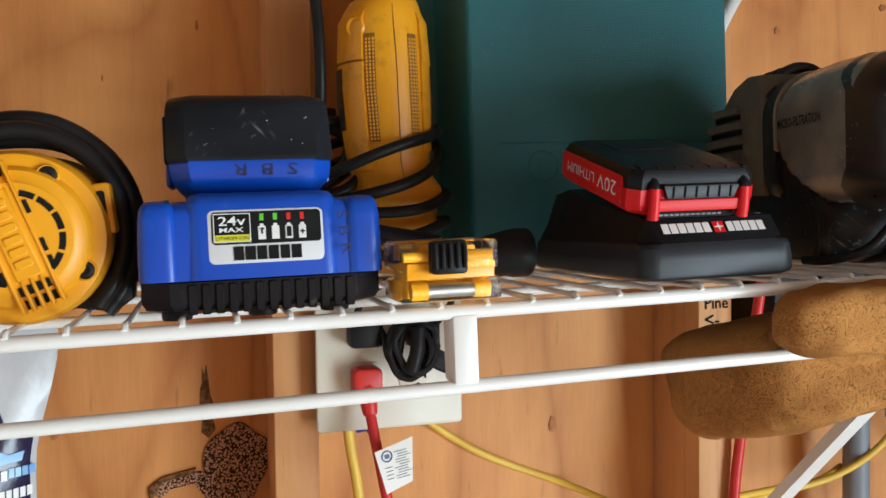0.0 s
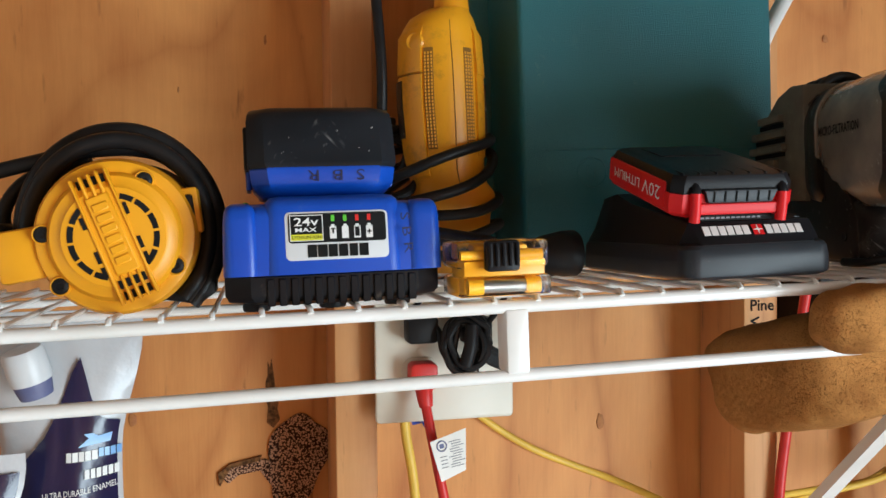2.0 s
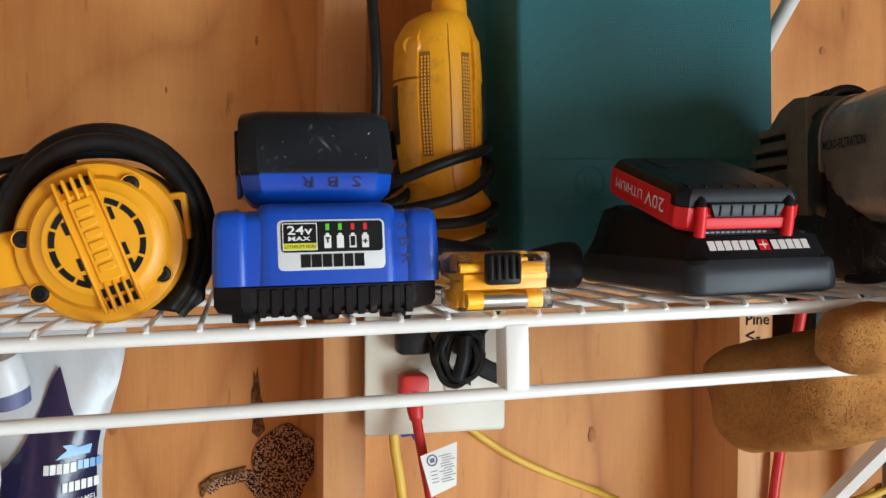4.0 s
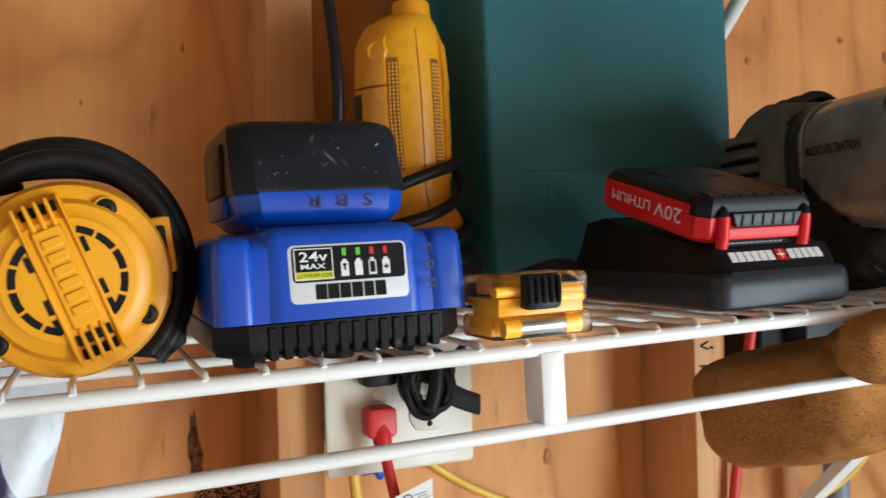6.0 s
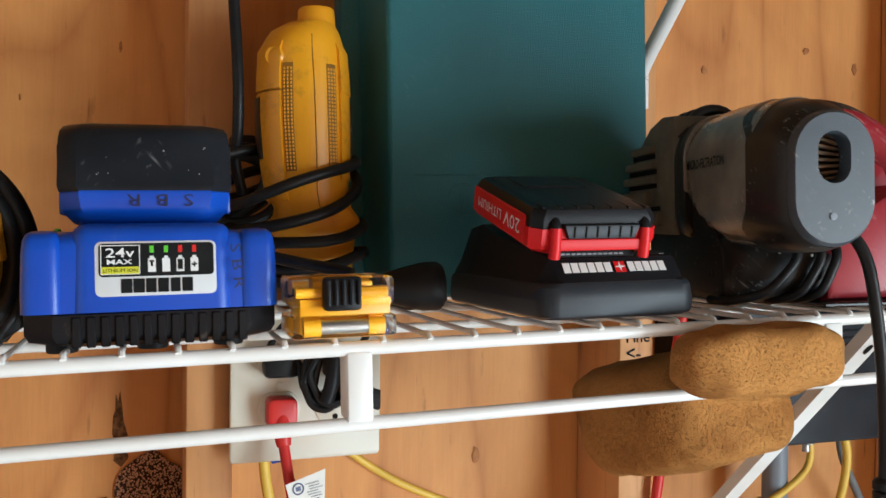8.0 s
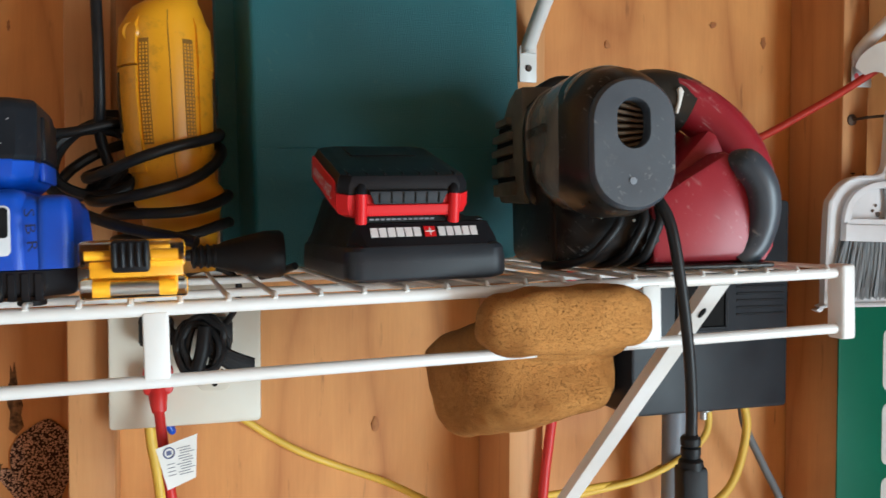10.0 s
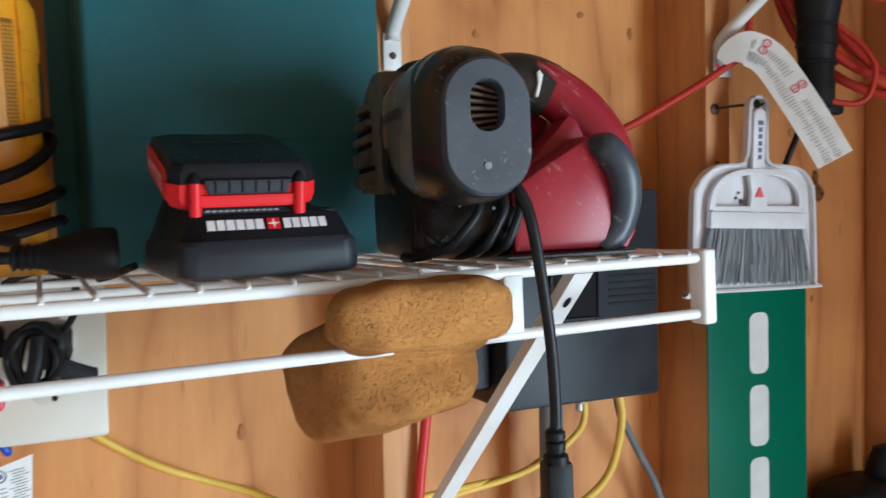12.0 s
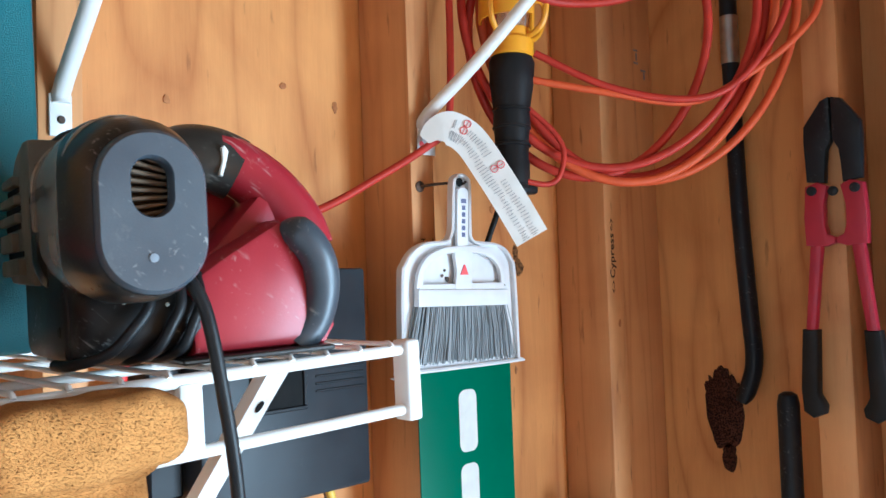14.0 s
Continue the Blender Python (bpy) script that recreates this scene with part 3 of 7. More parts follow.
part("stain", st, M_STAIN, nest_ob, "dark rim beside the nest")

# knotty scar on the right wall's ply
sc = bmesh.new()
RS = Matrix(((0, 0, -1, RIGHT), (1, 0, 0, 0), (0, 1, 0, 0), (0, 0, 0, 1)))
def ragged(cy, cz, ry, rz, n, seed):
    out = []
    for k in range(n):
        a = 2 * math.pi * k / n
        f = 1 + 0.22 * noise.noise(Vector((1.6 * math.cos(a), 1.6 * math.sin(a), seed))) + (0.20 if math.sin(a) > 0.35 else 0.05) * noise.noise(Vector((7 * math.cos(a), 7 * math.sin(a), seed)))
        out.append((cy + ry * f * math.cos(a), cz + rz * f * math.sin(a)))
    return out


oval = ragged(0.690, 1.286, 0.032, 0.058, 60, 3.3)
add_prism(sc, oval, -0.001, 0.003, RS, 0.0006)
add_prism(sc, ragged(0.686, 1.214, 0.012, 0.020, 30, 8.1), -0.001, 0.003, RS, 0.0006)
tagged(finish(sc, "bark_scar", M_SCAR), "dark brown bark scar in the side wall plywood", "scar")


# ---- the wire shelf, which sags a little to one side ----
SLOPE = 1.5
S = pose(0, 0, 1.4383, 0, -SLOPE, 0)        # height 0 is where things rest on the deck wires
RAIL = 0.481
shelf = thing("wire_shelf", "white coated wire shelf with a front lip", "shelf", S)
X0, X1 = -0.62, 0.655


def rod(name, pts, r, label="", sides=8, smooth=False, parent=shelf, mt=None):
    bm = bmesh.new()
    add_tube(bm, pts, r, sides, 4, smooth=smooth)
    return part(name, bm, mt or M_WHITE, parent, label)


rod("front_rail", [(X0, RAIL, -0.0062), (X1 - 0.008, RAIL, -0.0062)], 0.0039, sides=14)
rod("lip_rail", [(X0, RAIL, -0.0455), (X1 - 0.008, RAIL, -0.0455)], 0.0037, sides=14)
for y in (0.552, 0.668, 0.778):
    rod("cross_rod", [(X0, y, -0.0052), (X1 - 0.004, y, -0.0052)], 0.0028, sides=10)
wire = bmesh.new()
add_tube(wire, [(0, 0.781, -0.0016), (0, 0.6, -0.0016), (0, RAIL + 0.012, -0.0016), (0, RAIL + 0.003, -0.0008), (0, RAIL - 0.0012, -0.0014), (0, RAIL - 0.0030, -0.0034)], 0.0016, 7, 3)
first = part("deck_wire", wire, M_WHITE, shelf)
for i in range(-24, 20):
    x = 0.1533 + i * 0.02545
    if x < X0 or x > X1 - 0.01:
        continue
    if i == -24:
        ob = first
    else:
        ob = new("deck_wire", first.data)
        ob.parent = shelf
    ob.location.x = x
first.location.x = 0.1533 - 24 * 0.02545
for x in (-0.122, 0.1912, 0.4955):
    bm = bmesh.new()
    add_box(bm, (x - 0.0068, RAIL - 0.0045, -0.0440), (x + 0.0068, RAIL + 0.0150, -0.0075), 0.0018)
    part("lip_post", bm, M_WHITE, shelf)
bm = bmesh.new()
add_box(bm, (X1 - 0.009, RAIL - 0.007, -0.0530), (X1 + 0.003, RAIL + 0.009, 0.0000), 0.0026, 3)
part("end_cap", bm, M_WHITE, shelf, "white plastic end cap")
# folded steel brace below the shelf
bm = bmesh.new()
a, b = Vector((0.560, 0.494, -0.012)), Vector((0.530, 0.786, -0.325))
d = (b - a).normalized()
w = Vector((1, 0, 0))
t = w.cross(d)
prof = [(-0.0075, 0.0), (0.0075, 0.0), (0.0075, 0.009), (0.0055, 0.009), (0.0055, 0.002), (-0.0055, 0.002), (-0.0055, 0.009), (-0.0075, 0.009)]
skin(bm, [[p + w * u + t * v for u, v in prof] for p in (a, b)])
brace = part("shelf_brace", bm, M_WHITE, shelf, "folded white steel diagonal brace")
# A black oval laid on the brace paints the dark of its slot.
bm = bmesh.new()
p = a + d * 0.028
skin(bm, [[p + w * (0.0022 * math.cos(q)) + d * (0.005 * math.sin(q)) - t * k for q in [math.pi * j / 6 for j in range(12)]] for k in (0.0003, 0.0009)])
part("brace_slot", bm, M_INK, brace, "dark slot in the brace")


def wall_brace(x, z, top, name="upper_shelf_brace"):
    """Flattened foot screwed to a stud, and a tube rising outwards."""
    ob = thing(name, "white steel tube brace with a flattened foot screwed to a stud", "brace", group="braces of the upper shelf")
    bm = bmesh.new()
    add_box(bm, (x - 0.0095, FACE - 0.004, z - 0.016), (x + 0.0095, FACE - 0.0005, z + 0.020), 0.0015)
    part("foot", bm, M_WHITE, ob)
    bm = bmesh.new()
    base = Vector((x, FACE - 0.004, z + 0.012))
    add_tube(bm, [base, base + Vector((0, -0.008, 0.016)), base + (Vector(top) - base) * 0.3, Vector(top)], lambda s: 0.0075, 14, 6, flat=1.0)
    part("tube", bm, M_WHITE, ob)
    bm = bmesh.new()
    add_lathe(bm, [(0.0001, 0.0022), (0.0026, 0.0022), (0.0034, 0.0008), (0.0036, 0)], facing(FACE - 0.004) @ pose(x, z - 0.002, 0), 14)
    part("screw", bm, M_NAIL, ob, "dark screw head")
    return ob


wall_brace(0.5435, 1.640, (0.548, 0.47, 1.98))
wall_brace(0.958, 1.660, (1.085, 0.50, 1.985))


# ---- things on the shelf ----
def on_shelf(x, y, rz=0.0):
    return S @ pose(x, y, 0, 0, 0, rz)


# blue battery charger
def blue_charger():
    ob = thing("battery_charger", "blue and black battery charger standing on the wire shelf", "charger", on_shelf(0.0920, 0.4865))
    # black ribbed base
    bm = bmesh.new()
    hw = 0.0595
    def plan(k, y0=0.0, y1=0.155, c=0.014):
        return [(-hw + k + c, y0 + k), (hw - k - c, y0 + k), (hw - k, y0 + k + c), (hw - k, y1 - k), (-hw + k, y1 - k), (-hw + k, y0 + k + c)]
    skin(bm, [[Vector((x, y, h)) for x, y in plan(k)] for k, h in ((0.009, 0.0004), (0.002, 0.0028), (0.0, 0.0065), (0.0, 0.0165), (0.002, 0.0175))])
    base = part("base", bm, M_BLACK, ob, "black ribbed plastic base")
    for i in range(13):
        x = -0.035 + i * 0.0064
        bm = bmesh.new()
        add_box(bm, (x - 0.0021, -0.0012, 0.0008), (x + 0.0021, 0.006, 0.0155), 0.0006, 1)
        part("rib", bm, M_BLACK, base)
    for x, y in ((-0.043, 0.018), (0.036, 0.018), (-0.001, 0.018), (-0.042, 0.135), (0.042, 0.135)):
        bm = bmesh.new()
        add_lathe(bm, [(0.0070, -0.0028), (0.0075, -0.002), (0.0078, 0.004)], pose(x, y, 0.0), 18)
        part("foot", bm, M_RUBBER, base)
    # blue shell with shoulders and a sunken middle
    bm = bmesh.new()
    def ring(k, h, c=0.013, dy=0.0):
        return [Vector((x, y + dy, h)) for x, y in plan(k, c=c)]
    skin(bm, [ring(0.0010, 0.0172), ring(0.0010, 0.022), ring(0.0022, 0.038), ring(0.0035, 0.0490), ring(0.0060, 0.0540), ring(0.0100, 0.0560)])
    shell = part("shell", bm, M_BLUE, ob, "bright blue plastic shell")
    # raised middle that carries the battery, and a rounded pillar at each side
    def loaf(cx, hx, y0, y1, r, levels):
        bm = bmesh.new()
        skin(bm, [[Vector((x, y + dy, h)) for x, y in rounded(cx, (y0 + y1) / 2, hx - k, (y1 - y0) / 2 - k * 0.6, max(r - k, 0.001), 6)] for k, dy, h in levels])
        return bm
    part("cradle", loaf(0.0, 0.0385, -0.0016, 0.140, 0.009, ((0.0, 0.0, 0.0174), (0.0, 0.0006, 0.026), (0.0006, 0.0022, 0.044), (0.0012, 0.0032, 0.0535), (0.0024, 0.0042, 0.0570), (0.0046, 0.0062, 0.0590), (0.0085, 0.0095, 0.0599))), M_BLUE, shell, sharp=60)
    for sx in (-1, 1):
        part("pillar", loaf(sx * 0.0500, 0.0096, -0.0012, 0.070, 0.0062, ((0.0, 0.0, 0.0174), (0.0, 0.0004, 0.030), (0.0006, 0.0014, 0.0470), (0.0013, 0.0021, 0.0520), (0.0026, 0.0034, 0.0548), (0.0048, 0.0058, 0.0563), (0.0080, 0.0090, 0.0567))), M_BLUE, shell, sharp=60)
    bm = bmesh.new()
    for i in range(5):
        add_box(bm, (-0.0345 + 0.002 * i, 0.03 + i * 0.004, 0.0575), (-0.026, 0.0315 + i * 0.004, 0.0605))
    part("vent", bm, M_BLUE, shell)
    bm = bmesh.new()
    add_lathe(bm, [(0.0018, 0.0), (0.0018, 0.0015), (0.0006, 0.002)], pose(-0.047, 0.05, 0.0562), 10)
    part("indicator", bm, M_LEDGREEN, shell, "small green indicator")
    # front label, leaning back
    L = pose(0.0015, 0.0008, 0.0378, 83.5, 0, 0)
    bm = bmesh.new()
    add_prism(bm, rounded(0, 0, 0.0280, 0.0132, 0.003), -0.0015, 0.0006, L, 0.0002)
    lab = part("label", bm, M_LABEL, shell, "silver-white label with battery symbols")
    bm = bmesh.new()
    add_prism(bm, rounded(0.0003, 0.0042, 0.0265, 0.0080, 0.002), 0.0006, 0.0009, L)
    part("label_panel", bm, M_INK, lab, "black panel on the label")
    bm = bmesh.new()
    add_bars(bm, L, [(-0.0165 + x, y, w, h) for x, y, w, h in ((0, 0.0112, 0.0175, 0.0004), (0, -0.0026, 0.0175, 0.0004), (-0.0087, 0.0043, 0.0004, 0.0138), (0.0087, 0.0043, 0.0004, 0.0138))], 0.0011)
    part("label_frame", bm, M_PRINT, lab)
    bm = bmesh.new()
    add_bars(bm, L, [(-0.0165, -0.0008, 0.0168, 0.0034)], 0.0011)
    part("label_band", bm, M_LIME, lab, "yellow-green band")
    lettering("24v", 0.0130, L @ pose(-0.0165, 0.0077, 0.00115), M_PRINT, lab, height=0.0046, bold=0.01)
    lettering("MAX", 0.0115, L @ pose(-0.0168, 0.0033, 0.00115), M_PRINT, lab, height=0.0023, bold=0.02)
    lettering("LITHIUM ION", 0.0155, L @ pose(-0.0165, -0.0008, 0.00125), M_INK, lab, height=0.0018)
    for i, (mt, kind) in enumerate(((M_LEDGREEN, 0), (M_LEDGREEN, 1), (M_LEDRED, 2), (M_LEDRED, 3))):
        x = -0.0022 + i * 0.0066
        bm = bmesh.new()
        add_bars(bm, L, [(x, 0.0092, 0.0019, 0.0034)], 0.0012)
        part("status_light", bm, mt, lab)
        bm = bmesh.new()
        add_bars(bm, L, [(x, 0.0014, 0.0036, 0.0066), (x, 0.0053, 0.0018, 0.0012)], 0.0011)
        part("battery_symbol", bm, M_PRINT, lab)
        bm = bmesh.new()
        add_bars(bm, L, [[(x, 0.0024, 0.0009, 0.003), (x, 0.0034, 0.0022, 0.0008)], [(x, 0.0014, 0.0002, 0.0002)], [(x, 0.0016, 0.0024, 0.0050)], [(x, 0.0014, 0.0026, 0.0007), (x, 0.0014, 0.0007, 0.0026)]][kind], 0.0013)
        part("symbol_mark", bm, M_INK, lab)
    # the maker's name as plain dark blocks
    bm = bmesh.new()
    add_bars(bm, L, [(-0.0138 + i * 0.0056, -0.0083, (0.0050, 0.0052, 0.0049, 0.0050, 0.0046, 0.0050)[i], 0.0068) for i in range(6)], 0.0009)
    part("print_block", bm, M_INK, lab, "dark printed blocks")
    lettering("S B R", 0.0225, pose(0.0395, 0.0002, 0.0375, 85, 0, 0) @ pose(0, 0, 0.0030, 0, 0, -86), M_INKFADE, shell, height=0.0052)
    return ob


blue_charger()


def blue_battery():
    ob = thing("power_tool_battery", "black and blue tool battery seated on the blue charger", "battery", on_shelf(0.0895, 0.5035))
    zs = 0.0592
    def ring(k, h, lean=0.0, y1=0.100, c=0.0095, hw=0.0425):
        y0 = lean
        pts = [(-hw + k + c, y0 + k), (hw - k - c, y0 + k), (hw - k, y0 + k + c), (hw - k, y1 - k), (-hw + k, y1 - k), (-hw + k, y0 + k + c)]
        return [Vector((x, y, h + zs)) for x, y in pts]
    bm = bmesh.new()
    skin(bm, [ring(0.010, 0.0), ring(0.0075, 0.0010), ring(0.0035, 0.0055), ring(0.0022, 0.0085), ring(0.0012, 0.0160), ring(0.0018, 0.0172)])
    low = part("lower_shell", bm, M_BLUE, ob, "blue lower shell")
    bm = bmesh.new()
    skin(bm, [ring(0.0014, 0.0166, 0.0006), ring(0.0004, 0.0185, 0.0010), ring(0.0, 0.0205, 0.0020), ring(0.0002, 0.0450, 0.0120), ring(0.0008, 0.0488, 0.0140), ring(0.0022, 0.0515, 0.0155), ring(0.0050, 0.0530, 0.0180)])
    top = part("upper_shell", bm, M_BLACKSTEEL, ob, "scuffed black upper shell")
    for sx in (-1, 1):
        bm = bmesh.new()
        add_box(bm, (sx * 0.0425 - 0.0018, 0.034, zs + 0.018), (sx * 0.0425 + 0.0018, 0.092, zs + 0.0435), 0.0012, 2)
        part("latch_wing", bm, M_BLACK, top)
        bm = bmesh.new()
        add_box(bm, (sx * 0.0420 - 0.0016, 0.034, zs + 0.006), (sx * 0.0420 + 0.0016, 0.092, zs + 0.0172), 0.0012, 2)
        part("side_rail", bm, M_BLUE, low)
    lettering("S  B  R", 0.032, pose(0.0065, 0.0014, zs + 0.0122, 86, 0, 0) @ pose(0, 0, 0.0004, 0, 0, 180), M_INKFADE, low, height=0.0062)
    rnd = random.Random(4)
    for i in range(9):
        bm = bmesh.new()
        x, h = rnd.uniform(-0.034, 0.034), rnd.uniform(0.024, 0.043)
        w = rnd.uniform(0.00010, 0.00022)
        y = 0.002 + (h - 0.0205) * 0.408
        add_box(bm, (x - w, y - 0.0004, zs + h - w), (x + w * 1.8, y + 0.0012, zs + h + w * 0.6))
        part("paint_speck", bm, M_PRINT, top, "pale paint speck")
    return ob


blue_battery()


def yellow_sander():
    """A small palm tool lying on its side, motor cap towards the room."""
    cx, h = -0.0240, 0.0412
    ob = thing("palm_sander", "yellow palm sander on its side with wrapped black cord", "sander", on_shelf(cx, 0.5135))
    A = facing(0.0) @ pose(0, h, 0, 0, 0, 20)       # cap plane: local x, y across, z towards the room
    R = 0.0432
    bm = bmesh.new()
    add_lathe(bm, [(R * 0.96, -0.055), (R, -0.050), (R, -0.012), (R * 0.995, -0.004), (R * 0.95, 0.0006), (R * 0.90, 0.0014), (R * 0.815, 0.0016), (R * 0.795, 0.0040), (R * 0.76, 0.0060), (R * 0.66, 0.0066), (R * 0.62, 0.0082), (R * 0.50, 0.0086), (0.0005, 0.009)], A, 56)
    cap = part("motor_cap", bm, M_YELLOW, ob, "yellow plastic motor cap")
    # four dark screws sunk in the cap's rim
    for ang, rl in ((42, 0.79), (156, 0.86), (201, 0.90), (-49, 0.81)):
        q = Matrix.Rotation(radians(ang), 4, "Z")
        z = 0.0040 if rl < 0.85 else 0.0028
        bm = bmesh.new()
        add_lathe(bm, [(0.0056, -0.006), (0.0054, -0.0004), (0.0050, 0.0003), (0.0046, 0.0002), (0.0045, -0.0016), (0.0001, -0.0016)], A @ q @ pose(R * rl, 0, z), 20)
        lug = part("lug", bm, M_YELLOW, cap)
        bm = bmesh.new()
        add_lathe(bm, [(0.0044, -0.003), (0.0044, -0.0006), (0.0036, 0.0000), (0.0020, 0.0001), (0.0017, -0.0008), (0.0001, -0.0008)], A @ q @ pose(R * rl, 0, z), 16)
        part("screw", bm, M_RUBBER, lug, "black screw in a recess")
    # vent slots, their dark put in as black pieces: an arc at each side, two short rows at the ends of the ribs
    for side in (0, 180):
        for a0, a1 in ((-62, -40), (-36, -14), (-10, 12), (16, 38), (42, 60)):
            bm = bmesh.new()
            arc = [radians(side + a0 + (a1 - a0) * k / 5) for k in range(6)]
            add_prism(bm, [(0.0236 * math.cos(a), 0.0236 * math.sin(a)) for a in arc] + [(0.0206 * math.cos(a), 0.0206 * math.sin(a)) for a in arc[::-1]], 0.0070, 0.0089, A)
            part("vent_slot", bm, M_INK, cap, "dark vent slot")
    for x in (-0.0063, -0.0021, 0.0021, 0.0063):
        for y in (-0.0318, -0.0252, 0.0318):
            bm = bmesh.new()
            z = 0.0086 if abs(y) < 0.028 else 0.0062
            add_box(bm, (x - 0.0011, y - 0.0023, z - 0.004), (x + 0.0011, y + 0.0023, z + 0.0006), m=A)
            part("vent_slot", bm, M_INK, cap, "dark vent slot")
    for sx in (-1, 1):
        for y in (-0.0165, -0.0075, 0.0120):
            bm = bmesh.new()
            add_box(bm, (sx * 0.0117 - 0.0010, y - 0.0033, 0.006), (sx * 0.0117 + 0.0010, y + 0.0033, 0.0093), m=A)
            part("vent_slot", bm, M_INK, cap, "dark vent slot")
    for x, spans in ((-0.0095, ((-0.036, 0.036),)), (-0.0045, ((-0.036, -0.0200), (0.0235, 0.036))), (0.0, ((-0.036, -0.0200), (0.0235, 0.036))), (0.0045, ((-0.036, -0.0200), (0.0235, 0.036))), (0.0095, ((-0.036, 0.036),))):
        for y0, y1 in spans:
            bm = bmesh.new()
            add_box(bm, (x - 0.0009, y0, 0.002), (x + 0.0009, y1, 0.0100), 0.0006, 1, A)
            part("cap_rib", bm, M_YELLOW, cap)
    bm = bmesh.new()
    add_box(bm, (-0.0066, -0.0205, 0.006), (0.0066, 0.0240, 0.0102), 0.001, 1, A)
    bar = part("name_bar", bm, M_YELLOW, cap, "raised bar with moulded blocks")
    for i in range(6):
        bm = bmesh.new()
        add_box(bm, (-0.0042, -0.0150 + i * 0.0060, 0.0100), (0.0042, -0.0106 + i * 0.0060, 0.0112), 0.0006, 1, A)
        part("moulded_block", bm, M_YELLOW, bar)
    # switch housing to one side and dust port
    bm = bmesh.new()
    add_box(bm, (-0.063, -0.016, -0.036), (-0.033, 0.013, -0.002), 0.003, 2, A @ pose(0, 0, 0, 0, 0, -12))
    box = part("switch_housing", bm, M_YELLOW, ob, "square yellow housing")
    # Black bars paint the dark of the housing's vents.
    bm = bmesh.new()
    for i in range(6):
        add_box(bm, (-0.0375, -0.012 + i * 0.0042, -0.0022), (-0.0345, -0.0098 + i * 0.0042, -0.0012), m=A @ pose(0, 0, 0, 0, 0, -12))
    part("vent_slot", bm, M_INK, box)
    bm = bmesh.new()
    add_box(bm, (0.0355, -0.004, -0.030), (0.0455, 0.022, -0.004), 0.002, 2, A @ pose(0, 0, 0, 0, 0, -14))
    sw = part("switch_block", bm, M_YELLOW, ob)
    bm = bmesh.new()
    add_box(bm, (0.0375, 0.002, -0.005), (0.0425, 0.018, -0.0025), 0.001, 1, A @ pose(0, 0, 0, 0, 0, -14))
    part("switch_boot", bm, M_RUBBER, sw, "black rubber switch boot")
    # black body behind and the wrapped cord
    bm = bmesh.new()
    add_lathe(bm, [(0.040, -0.056), (0.043, -0.060), (0.043, -0.085), (0.046, -0.090), (0.046, -0.105), (0.040, -0.108)], A, 40)
    part("rear_body", bm, M_RUBBER, ob, "black rear body")
    bm = bmesh.new()
    add_box(bm, (-0.105, -0.018, -0.08), (-0.060, 0.012, -0.02), 0.006, 3, A @ pose(0, 0, 0, 0, 0, -18))
    part("dust_port", bm, M_RUBBER, ob, "black dust port")
    bm = bmesh.new()
    for i, (rr, z, sq) in enumerate(((0.0490, -0.024, 1.08), (0.0540, -0.034, 1.10), (0.0500, -0.044, 1.13), (0.0545, -0.052, 1.09), (0.0500, -0.060, 1.12))):
        pts = []
        for k in range(17):
            a = radians(205 - 252 * k / 16)
            pts.append(facing(0) @ Vector((rr * math.cos(a) - 0.0015, h + 0.002 + rr * sq * math.sin(a), z)))
        add_tube(bm, pts, 0.0050, 10, 3)
    cord = part("cord", bm, M_CORDBLACK, ob, "black power cord wrapped round the body")
    bm = bmesh.new()
    F = facing(0)
    add_tube(bm, [F @ Vector(p) for p in ((-0.24, 0.060, -0.05), (-0.16, 0.066, -0.05), (-0.10, 0.074, -0.045), (-0.055, 0.084, -0.04), (-0.012, 0.092, -0.036), (0.020, 0.089, -0.036), (0.042, 0.071, -0.038))], 0.0046, 10, 5)
    add_tube(bm, [F @ Vector(p) for p in ((-0.020, 0.088, -0.05), (-0.055, 0.077, -0.055), (-0.070, 0.058, -0.055), (-0.066, 0.040, -0.055), (-0.052, 0.032, -0.055))], 0.0042, 10, 5)
    part("loose_cord", bm, M_CORDBLACK, ob)
    bm = bmesh.new()
    add_prism(bm, [(0.018, 0.003), (0.043, 0.046), (0.053, 0.048), (0.050, 0.006), (0.040, -0.001)], -0.055, -0.030, F, 0.003)
    part("skirt", bm, M_RUBBER, ob, "creased black rubber skirt")
    return ob


yellow_sander()


